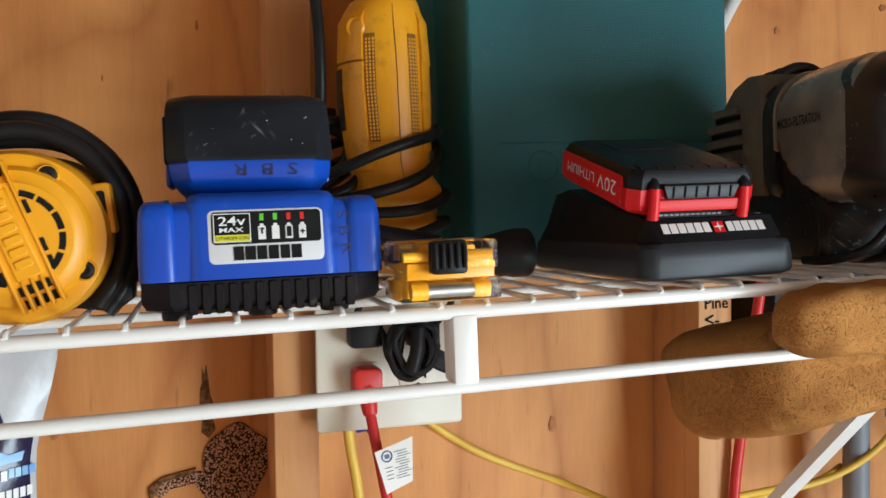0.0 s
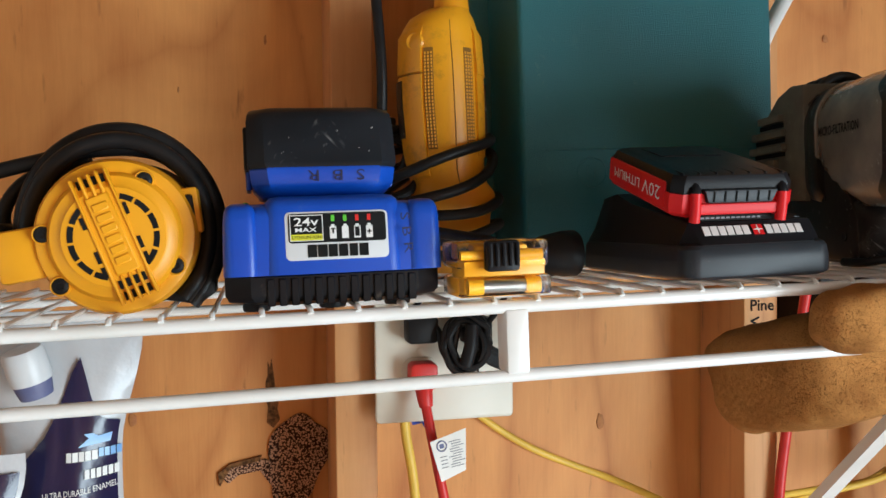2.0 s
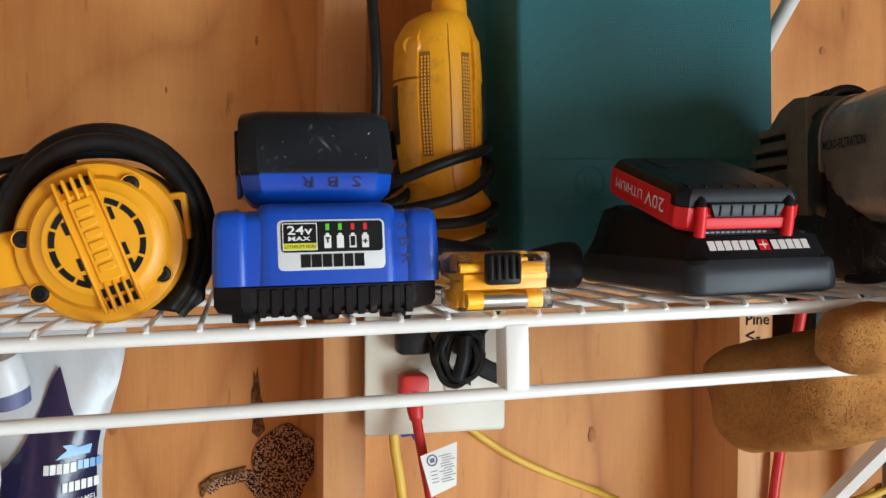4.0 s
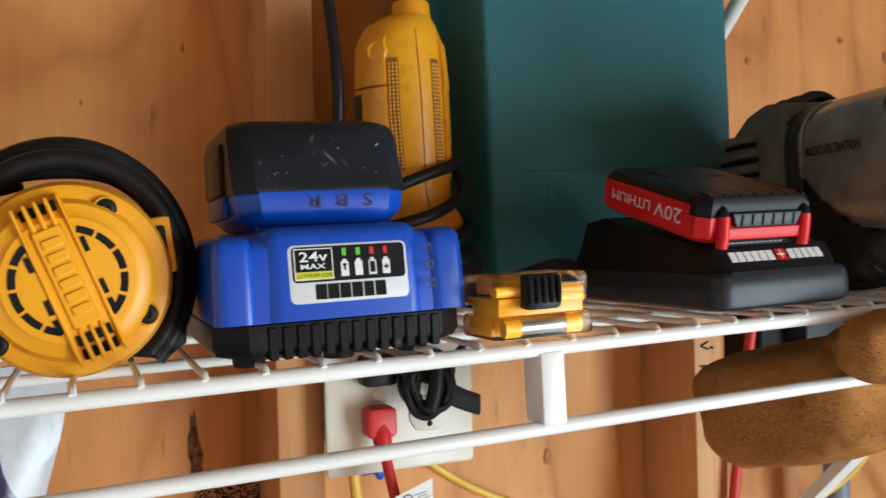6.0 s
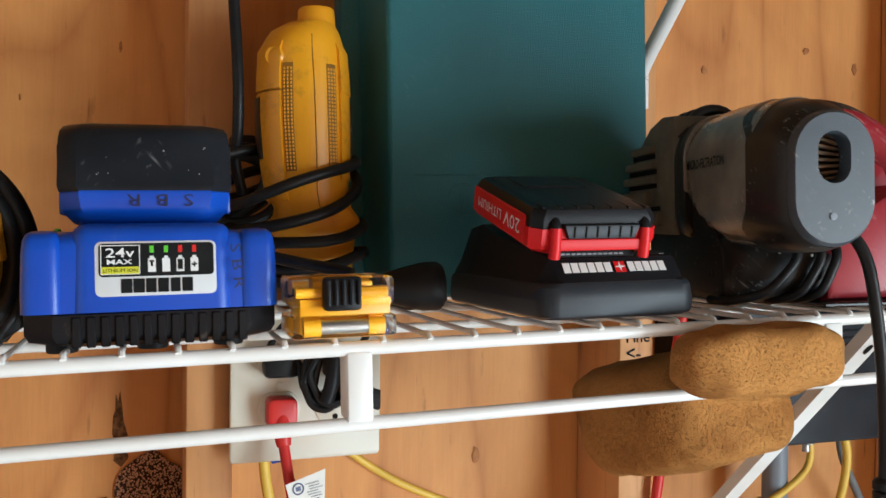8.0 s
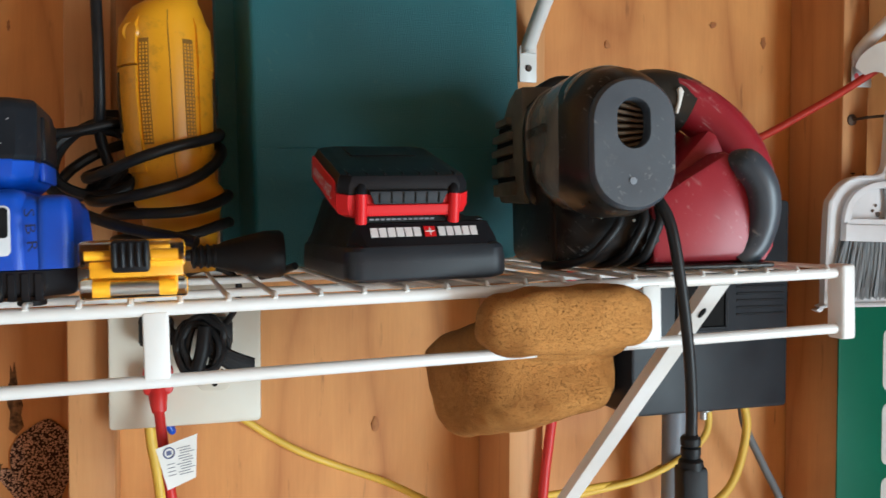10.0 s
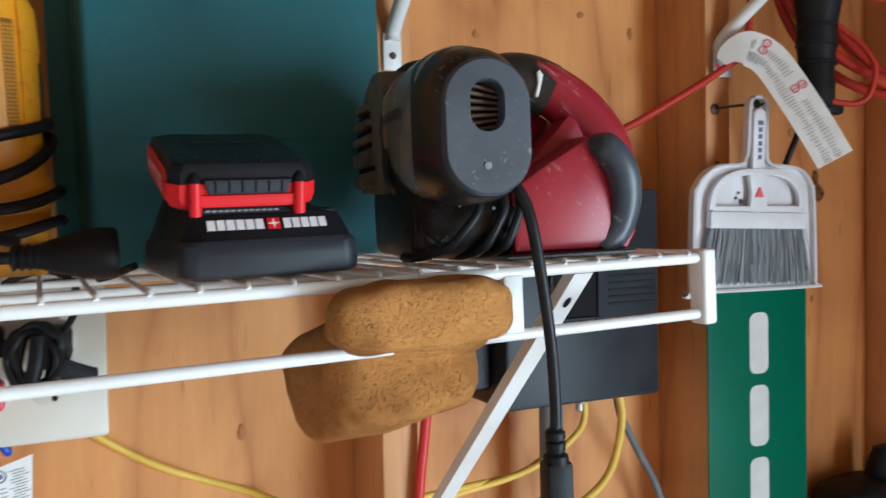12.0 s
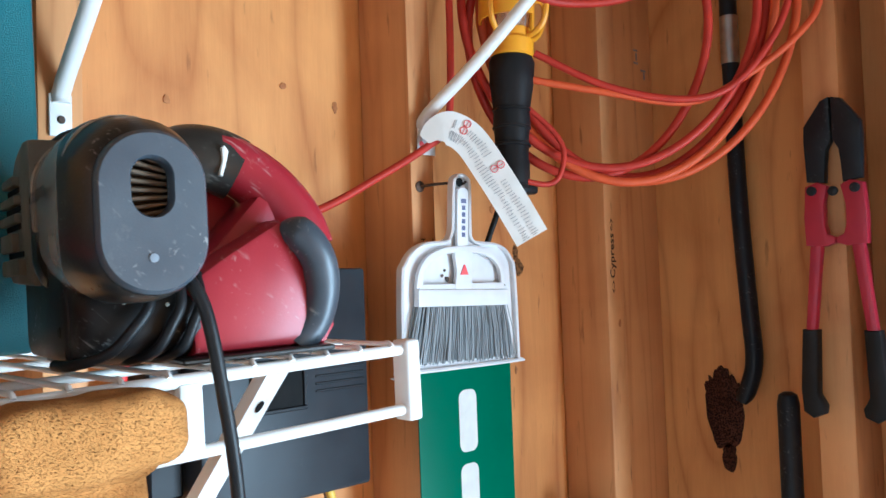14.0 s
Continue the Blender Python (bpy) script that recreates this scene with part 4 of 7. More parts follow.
def bit_case():
    ob = thing("bit_case", "small clear bit case with yellow trays and black clasp", "case", on_shelf(0.1812, 0.4665))
    for nm, lo, hi in (("tray", (-0.0215, 0.004, 0.0112), (0.0250, 0.034, 0.0210)), ("tray", (-0.0205, 0.010, 0.0030), (0.0215, 0.034, 0.0104)), ("tray", (-0.0120, 0.018, 0.0220), (0.0180, 0.034, 0.0280))):
        bm = bmesh.new()
        add_box(bm, lo, hi, 0.0012, 2)
        part(nm, bm, M_YELLOW, ob, "yellow plastic tray")
    for x0, x1 in ((-0.0200, -0.0115), (0.0125, 0.0210)):
        bm = bmesh.new()
        add_tube(bm, [(x0, 0.0035, 0.0066), (x1, 0.0035, 0.0066)], 0.0042, 16, smooth=False)
        part("clamp", bm, M_YELLOW, ob, "yellow bit clamp")
    bm = bmesh.new()
    add_tube(bm, [(0.0090, 0.0025, 0.0235), (0.0225, 0.0025, 0.0235)], 0.0032, 16, smooth=False)
    part("hinge_bar", bm, M_YELLOW, ob)
    for lo, hi in (((-0.0262, 0.0, 0.0170), (0.0262, 0.037, 0.0315)), ((-0.0262, -0.0015, 0.0012), (0.0270, 0.037, 0.0125))):
        bm = bmesh.new()
        add_box(bm, lo, hi, 0.0022, 2)
        c = part("clear_shell", bm, M_CLEAR, ob, "scratched clear plastic shell")
        c.visible_shadow = False
    bm = bmesh.new()
    add_box(bm, (-0.0105, -0.0042, 0.0150), (0.0085, 0.004, 0.0318), 0.002, 2)
    cl = part("clasp", bm, M_BLACK, ob, "black ribbed clasp")
    for i in range(5):
        bm = bmesh.new()
        add_tube(bm, [(-0.0086 + i * 0.0038, -0.0044, 0.018), (-0.0086 + i * 0.0038, -0.0050, 0.024), (-0.0086 + i * 0.0038, -0.0044, 0.030)], 0.0012, 8, 3)
        part("clasp_rib", bm, M_BLACK, cl)
    for x0, x1, z, r in ((-0.0115, 0.0125, 0.0066, 0.0034), (-0.0235, -0.0110, 0.0240, 0.0026)):
        bm = bmesh.new()
        add_tube(bm, [(x0, 0.0032, z), (x1, 0.0032, z)], r, 14, smooth=False)
        part(*(("steel_bit", bm, M_STEEL, ob, "bright steel bit") if z < 0.02 else ("tray_lip", bm, M_YELDIRTY, ob, "amber tray lip")))
    return ob


bit_case()


def yellow_drill():
    ob = thing("angle_drill", "grimy yellow corded drill standing on its end on the shelf", "drill", on_shelf(0.2085, 0.705))
    # height, half width, half depth, sideways shift
    prof = [(0.001, 0.0245, 0.0245, 0.003), (0.030, 0.0275, 0.0265, 0.003), (0.045, 0.0300, 0.0290, 0.002), (0.052, 0.0315, 0.0300, 0.002), (0.0535, 0.0335, 0.0310, 0.002), (0.060, 0.0360, 0.0315, 0.002), (0.066, 0.0345, 0.0315, 0.001), (0.073, 0.0312, 0.0310, -0.001),
            (0.084, 0.0312, 0.0310, -0.003), (0.106, 0.0325, 0.0320, -0.004), (0.139, 0.0335, 0.0330, -0.005), (0.165, 0.0332, 0.0330, -0.005), (0.190, 0.0320, 0.0320, -0.005), (0.198, 0.0300, 0.0305, -0.0045), (0.206, 0.0262, 0.0270, -0.003), (0.2125, 0.0190, 0.0210, 0.001)]

    def at(h, ang, lift=0.0):
        """A place on the body's skin, moved outwards by lift."""
        for p, q in zip(prof, prof[1:]):
            if p[0] <= h <= q[0]:
                f = (h - p[0]) / (q[0] - p[0])
                rx, ry, ox = [p[i] * (1 - f) + q[i] * f for i in (1, 2, 3)]
                return Vector((ox + (rx + lift) * math.cos(radians(ang)), (ry + lift) * math.sin(radians(ang)), h))
    bm = bmesh.new()
    skin(bm, [[at(p[0], 360 * k / 40) for k in range(40)] for p in prof])
    body = part("body", bm, M_YELDIRTY, ob, "grimy yellow plastic body")

    def pad(a0, a1, levels, deep=-0.004, n=8):
        """A low pad that follows the body between two angles."""
        fine = [levels[0]]
        for (h0, l0), (h1, l1) in zip(levels, levels[1:]):
            n2 = max(1, int((h1 - h0) / 0.006))
            fine += [(h0 + (h1 - h0) * k / n2, l0 + (l1 - l0) * k / n2) for k in range(1, n2 + 1)]
        levels = fine
        bm = bmesh.new()
        skin(bm, [[at(h, a0 + (a1 - a0) * k / n, lift) for k in range(n + 1)] + [at(h, a1 + (a0 - a1) * k / n, deep) for k in range(n + 1)] for h, lift in levels])
        return bm
    part("grip_panel", pad(182, 232, ((0.076, -0.002), (0.079, 0.0016), (0.10, 0.0026), (0.1580, 0.0026), (0.1584, 0.0006), (0.1596, 0.0006), (0.160, 0.0030), (0.190, 0.0022), (0.203, -0.002)), n=12), M_YELDIRTY, body)
    part("grip_panel", pad(312, 366, ((0.090, -0.002), (0.094, 0.0010), (0.13, 0.0018), (0.158, 0.0018), (0.1585, 0.0026), (0.190, 0.0022), (0.203, -0.002)), n=12), M_YELDIRTY, body)
    # two sunk strips with rows of small pimples
    for mid in (241, 299):
        strip = part("grip_strip", pad(mid - 7, mid + 7, ((0.098, -0.001), (0.100, 0.0004), (0.178, 0.0004), (0.180, -0.001)), n=4), M_GRIME, body, "brown grimy grip strip")
        bm = bmesh.new()
        for i in range(28):
            for ang in (mid - 4.5, mid, mid + 4.5):
                p = at(0.1015 + i * 0.0027, ang, 0.0004)
                add_box(bm, (p.x - 0.0006, p.y - 0.0006, p.z - 0.0008), (p.x + 0.0006, p.y + 0.0006, p.z + 0.0008))
        tagged(part("grip_pimple", bm, M_YELDIRTY, strip), kind="stuff")
    for line in ([at(0.070 + 0.0130 * k, 272 + 3 * math.sin(k * 0.31), 0.0002) for k in range(11)], [at(0.1590, 188 + 10 * k, 0.0012) for k in range(7)]):
        bm = bmesh.new()
        add_tube(bm, line, 0.00035, 6, 2)
        part("seam", bm, M_GRIME, body, "dark moulding seam")
    p = at(0.184, 222, 0.0014)
    bm = bmesh.new()
    add_lathe(bm, [(0.0078, -0.001), (0.0066, 0.0010), (0.0052, 0.0002), (0.0001, -0.0010)], facing(p.y) @ pose(p.x, p.z, 0, 0, -40, 0), 20)
    part("thumb_dimple", bm, M_YELDIRTY, body)
    part("trigger_plate", pad(176, 198, ((0.108, -0.002), (0.110, 0.0034), (0.155, 0.0034), (0.157, 0.0))), M_BLACKDUSTY, body, "black side trigger")
    bm = bmesh.new()
    add_lathe(bm, [(0.0165, 0.206), (0.0145, 0.213), (0.0138, 0.224), (0.0128, 0.2255), (0.0100, 0.2255), (0.0095, 0.221), (0.0001, 0.220)], pose(0.0060, 0, 0), 28)
    part("neck", bm, M_YELLOW, ob, "yellow neck")
    part("trigger_plate", pad(-14, 12, ((0.104, -0.002), (0.106, 0.0030), (0.152, 0.0030), (0.154, 0.0))), M_BLACKDUSTY, body, "black side trigger")
    # cord wound loosely round the lower end: middle, radii, height, rise to one side, sag in front
    for i, (cx, rx, ry, h0, tilt, sag) in enumerate(((-0.016, 0.0500, 0.046, 0.0930, 0.0170, 0.003), (-0.015, 0.0500, 0.048, 0.0800, 0.0160, 0.017), (-0.007, 0.0460, 0.045, 0.0540, 0.0060, 0.006), (-0.004, 0.0430, 0.042, 0.0330, 0.0060, 0.003), (-0.004, 0.0440, 0.043, 0.0160, -0.0040, 0.0))):
        pts = []
        for k in range(22):
            a = 2 * math.pi * k / 22
            pts.append((cx + rx * math.cos(a), ry * math.sin(a), h0 + tilt * math.cos(a) + sag * math.sin(a) + 0.0015 * math.sin(3 * a + i)))
        bm = bmesh.new()
        add_tube(bm, pts, 0.0043, 10, 3, closed=True)
        part("cord_loop", bm, M_CORDBLACK, ob, "black cord wound round the lower end")
    for i, (cx, cy, rx, h0, rz, lean) in enumerate(((-0.058, 0.000, 0.034, 0.088, 0.026, 0.010), (-0.062, 0.018, 0.030, 0.092, 0.028, -0.008), (-0.052, 0.030, 0.036, 0.084, 0.022, 0.012))):
        pts = []
        for k in range(18):
            a = 2 * math.pi * k / 18
            pts.append((cx + rx * math.cos(a), cy + lean * math.sin(a + i), h0 + rz * math.sin(a + 0.4 * i)))
        bm = bmesh.new()
        add_tube(bm, pts, 0.0042, 9, 3, closed=True)
        part("cord_loop", bm, M_CORDBLACK, ob, "loose loop of black cord")
    for pts, r in (([(-0.050, 0.020, 0.085), (-0.056, 0.012, 0.11), (-0.0545, 0.000, 0.134), (-0.0540, -0.003, 0.176), (-0.0550, 0.010, 0.25), (-0.052, 0.02, 0.34)], 0.0044),
                   ([(-0.120, 0.00, 0.108), (-0.080, 0.00, 0.110), (-0.050, 0.004, 0.117), (-0.034, 0.012, 0.120)], 0.0040),
                   ([(-0.100, 0.012, 0.094), (-0.090, -0.014, 0.068), (-0.070, -0.035, 0.050), (-0.040, -0.062, 0.038), (-0.006, -0.082, 0.030), (0.010, -0.092, 0.026)], 0.0042)):
        bm = bmesh.new()
        add_tube(bm, pts, r, 10, 5)
        part("loose_cord", bm, M_CORDBLACK, ob)
    bm = bmesh.new()
    add_box(bm, (-0.058, 0.028, 0.112), (-0.038, 0.045, 0.132), 0.003, 2)
    part("cord_strap", bm, M_RUBBER, ob, "black cord strap")
    return ob


yellow_drill()


def cord_plug_end():
    """A moulded socket end that lies on the deck between drill and charger."""
    ob = thing("extension_socket", "black moulded rubber cord socket lying on the shelf", "cord", on_shelf(0.246, 0.600))
    bm = bmesh.new()
    m = pose(0.030, 0.0, 0.0165, 0, -90, 0) @ pose(0, 0, 0, 0, 0, 0)
    add_lathe(bm, [(0.0150, 0.0), (0.0165, 0.002), (0.0165, 0.012), (0.014, 0.024), (0.0105, 0.038), (0.0075, 0.046), (0.0068, 0.058), (0.005, 0.062)], m @ pose(0, 0, 0, 0, 0, 0), 24)
    body = part("socket_body", bm, M_RUBBER, ob)
    for i in range(4):
        bm = bmesh.new()
        add_lathe(bm, [(0.0068, 0.0), (0.0082, 0.0006), (0.0082, 0.0022), (0.0068, 0.0028)], m @ pose(0, 0, 0.045 + i * 0.0045), 16)
        part("strain_ring", bm, M_RUBBER, body)
    return ob


cord_plug_end()


def tool_case():
    ob = thing("tool_case", "upright teal pebbled plastic tool case on the shelf", "case", on_shelf(0.381, 0.692))
    bm = bmesh.new()
    def ring(hx, y, r, h0, h1, ox=0.0):
        return [Vector((x + ox, y, z)) for x, z in rounded(0, (h0 + h1) / 2, hx, (h1 - h0) / 2, r, 5)]
    skin(bm, [ring(0.112, 0.0, 0.010, 0.005, 0.405, 0.002), ring(0.1145, 0.0012, 0.012, 0.003, 0.407, 0.002), ring(0.1165, 0.005, 0.013, 0.001, 0.409, 0.002), ring(0.1245, 0.082, 0.013, 0.001, 0.409, 0.003)])
    body = part("shell", bm, M_TEAL, ob)
    bm = bmesh.new()
    add_box(bm, (-0.1360, 0.0660, 0.0005), (0.1290, 0.0935, 0.412), 0.003, 2)
    part("back_shell", bm, M_TEAL, ob)
    bm = bmesh.new()
    add_box(bm, (-0.094, -0.0009, 0.0975), (0.098, 0.001, 0.0985), 0.0003, 1)
    part("moulded_ridge", bm, M_TEAL, body)
    bm = bmesh.new()
    rg = []
    for k in range(28):
        a = 2 * math.pi * k / 28
        rg.append((-0.0535 + 0.0125 * math.cos(a), -0.0001, 0.079 + 0.0125 * math.sin(a)))
    add_tube(bm, rg, 0.0006, 6, 1, closed=True, smooth=False)
    add_box(bm, (-0.0575, -0.0006, 0.073), (-0.0565, 0.0, 0.085))
    add_box(bm, (-0.0575, -0.0006, 0.073), (-0.0525, 0.0, 0.074))
    add_box(bm, (-0.0515, -0.0006, 0.073), (-0.0505, 0.0, 0.081))
    part("moulded_mark", bm, M_TEAL, body)
    return ob


tool_case()


def black_charger():
    ob = thing("battery_charger", "black wedge-shaped battery charger with white and red print", "charger", on_shelf(0.3470, 0.4795))
    hw = 0.0510
    def ring(k, h, y0, y1=0.155, c=0.011):
        pts = [(hw - k, y1), (-hw + k, y1)]
        for sx, a0 in ((-1, 180), (1, 270)):
            for j in range(7):
                a = radians(a0 + 15 * j)
                pts.append((sx * (hw - k - c) + c * math.cos(a), y0 + c + c * math.sin(a)))
        return [Vector((x, y, h)) for x, y in pts]
    bm = bmesh.new()
    skin(bm, [ring(0.004, 0.0022, 0.004), ring(0.0008, 0.0040, 0.0010), ring(0.0, 0.0060, 0.0002), ring(0.0, 0.0136, 0.0)])
    part("tray", bm, M_GREY, ob, "dark grey lower tray", 24)
    bm = bmesh.new()
    skin(bm, [ring(0.0001, 0.0135, 0.0001), ring(0.0002, 0.0140, 0.0), ring(0.0008, 0.0205, 0.0010), ring(0.0020, 0.0228, 0.0024), ring(0.0042, 0.0240, 0.0050)])
    part("upper_band", bm, M_GREY, ob, "", 24)
    bm = bmesh.new()
    rows = []
    for y, h, k in ((0.0030, 0.0232, 0.003), (0.0045, 0.0250, 0.004), (0.0130, 0.0368, 0.008), (0.030, 0.0385, 0.012), (0.100, 0.050, 0.012), (0.125, 0.058, 0.012), (0.150, 0.055, 0.013), (0.155, 0.040, 0.012)):
        q = hw - max(0.0, 0.0125 - y)
        rows.append([Vector((-q + 0.003, y, 0.0225)), Vector((-q + 0.004, y, 0.026 if h > 0.03 else 0.0232)), Vector((-q + k + 0.002, y, h)), Vector((q - k - 0.002, y, h)), Vector((q - 0.004, y, 0.026 if h > 0.03 else 0.0232)), Vector((q - 0.003, y, 0.0225))])
    skin(bm, rows)
    top = part("sloped_top", bm, M_BLACK, ob, "black sloped top")
    Sl = pose(-0.0030, 0.0088, 0.0309, 54.2, 0, 0)
    bm = bmesh.new()
    add_bars(bm, Sl @ pose(0, 0, 0.0006), [(-0.0290 + 0.0053 * i, 0, 0.0044, 0.0066) for i in range(6)] + [(0.0130 + 0.0051 * i, 0, 0.0042, 0.0066) for i in range(5)], 0.0003)
    part("print_block", bm, M_PRINT, top, "white printed blocks")
    bm = bmesh.new()
    add_bars(bm, Sl @ pose(0, 0, 0.0006), [(0.0054, 0, 0.0070, 0.0074)], 0.0003)
    sq = part("print_square", bm, M_RED, top, "red printed square")
    bm = bmesh.new()
    star = []
    for k in range(8):
        a = math.pi * k / 4
        r = 0.0034 if k % 2 == 0 else 0.0008
        star.append((0.0054 + r * math.cos(a), r * math.sin(a)))
    add_prism(bm, star, 0.0009, 0.0012, Sl)
    part("print_star", bm, M_PRINT, sq)
    bm = bmesh.new()
    add_prism(bm, rounded(0.031, 0.0165, 0.012, 0.0045, 0.001), 0, 0.0004, pose(0, 0.012, 0.0352, 12, 0, 0))
    part("status_panel", bm, M_BLACKSTEEL, top, "glossy status strip")
    return ob


black_charger()


def red_battery():
    """Slide battery tilted up at the back on the black charger."""
    ob = thing("power_tool_battery", "red and black slim tool battery seated on the black charger", "battery", on_shelf(0.3340, 0.4890) @ pose(0, 0, 0.0385, 14.5, 0, -1.5))
    hw, L = 0.0405, 0.105
    bm = bmesh.new()
    def ring(k, h, c=0.006, y0=0.0):
        pts = [(-hw + k + c, y0 + k), (hw - k - c, y0 + k), (hw - k, y0 + k + c), (hw - k, L - k - c), (hw - k - c, L - k), (-hw + k + c, L - k), (-hw + k, L - k - c), (-hw + k, y0 + k + c)]
        return [Vector((x, y, h)) for x, y in pts]
    skin(bm, [ring(0.006, 0.0), ring(0.0015, 0.003), ring(0.0, 0.008), ring(0.0, 0.0155)])
    low = part("lower_shell", bm, M_RED, ob, "bright red lower shell")
    bm = bmesh.new()
    skin(bm, [ring(0.0008, 0.0153), ring(0.0006, 0.021), ring(0.003, 0.0262), ring(0.007, 0.0275)])
    top = part("upper_shell", bm, M_BLACK, ob, "black upper shell with ridges")
    bm = bmesh.new()
    add_box(bm, (-0.0412, 0.012, 0.0045), (-0.036, 0.100, 0.0215), 0.002, 2)
    side = part("side_panel", bm, M_RED, low)
    lettering("20V", 0.026, Matrix(((0, 0, -1, -0.0415), (-1, 0, 0, 0.030), (0, 1, 0, 0.0130), (0, 0, 0, 1))) @ pose(0, 0, 0, 0, 0, 180), M_PRINT, side, height=0.0085)
    lettering("LITHIUM", 0.041, Matrix(((0, 0, -1, -0.0415), (-1, 0, 0, 0.068), (0, 1, 0, 0.0132), (0, 0, 0, 1))) @ pose(0, 0, 0, 0, 0, 180), M_PRINT, side, height=0.0062)
    # front latch with two lugs and a ribbed thumb bar
    for x in (-0.0268, 0.0300):
        bm = bmesh.new()
        add_tube(bm, [(x, -0.002, -0.001), (x, -0.002, 0.007), (x, -0.001, 0.0165)], 0.0034, 12, 3)
        lug = part("lug", bm, M_RED, low)
        bm = bmesh.new()
        add_tube(bm, [(x, -0.001, 0.0158), (x, 0.000, 0.0182), (x, 0.003, 0.0198)], 0.0031, 12, 3)
        part("lug_cap", bm, M_BLACK, lug)
    bm = bmesh.new()
    add_prism(bm, [(-0.0195, 0.0105), (0.0225, 0.0105), (0.0250, 0.0185), (-0.0220, 0.0185)], -0.004, 0.0035, facing(0.0), 0.0008)
    bar = part("thumb_bar", bm, M_GREY, ob, "grey ribbed release bar")
    bm = bmesh.new()
    add_prism(bm, [(-0.0265, 0.0030), (0.0295, 0.0030), (0.0295, 0.0100), (-0.0265, 0.0100)], -0.004, 0.0022, facing(0.0), 0.0010)
    part("front_band", bm, M_RED, low)
    for i in range(6):
        bm = bmesh.new()
        add_box(bm, (-0.0165 + i * 0.0072, -0.0042, 0.0115), (-0.0158 + i * 0.0072, -0.003, 0.0178))
        part("bar_groove", bm, M_INK, bar)
    bm = bmesh.new()
    add_bars(bm, facing(0.0030) @ pose(0.0015, 0.0000, 0), [(0, 0, 0.050, 0.0034)], 0.0008)
    strip = part("print_strip", bm, M_INK, low, "black printed strip")
    bm = bmesh.new()
    add_bars(bm, facing(0.0022) @ pose(0, 0.0001, 0), [(-0.006 + 0.0034 * i, 0, 0.0024, 0.0011) for i in range(-4, 8)], 0.0003)
    part("print_block", bm, M_TAGINK, strip)
    for i in range(7):
        bm = bmesh.new()
        add_box(bm, (-0.034 + i * 0.0108, 0.004, 0.0262), (-0.0325 + i * 0.0108, 0.020, 0.0278), 0.0005, 1)
        part("ridge", bm, M_BLACK, top)
    bm = bmesh.new()
    add_box(bm, (-0.022, 0.060, 0.0270), (0.022, 0.092, 0.0282), 0.0004, 1)
    part("top_pad", bm, M_BLACK, top)
    return ob


red_battery()


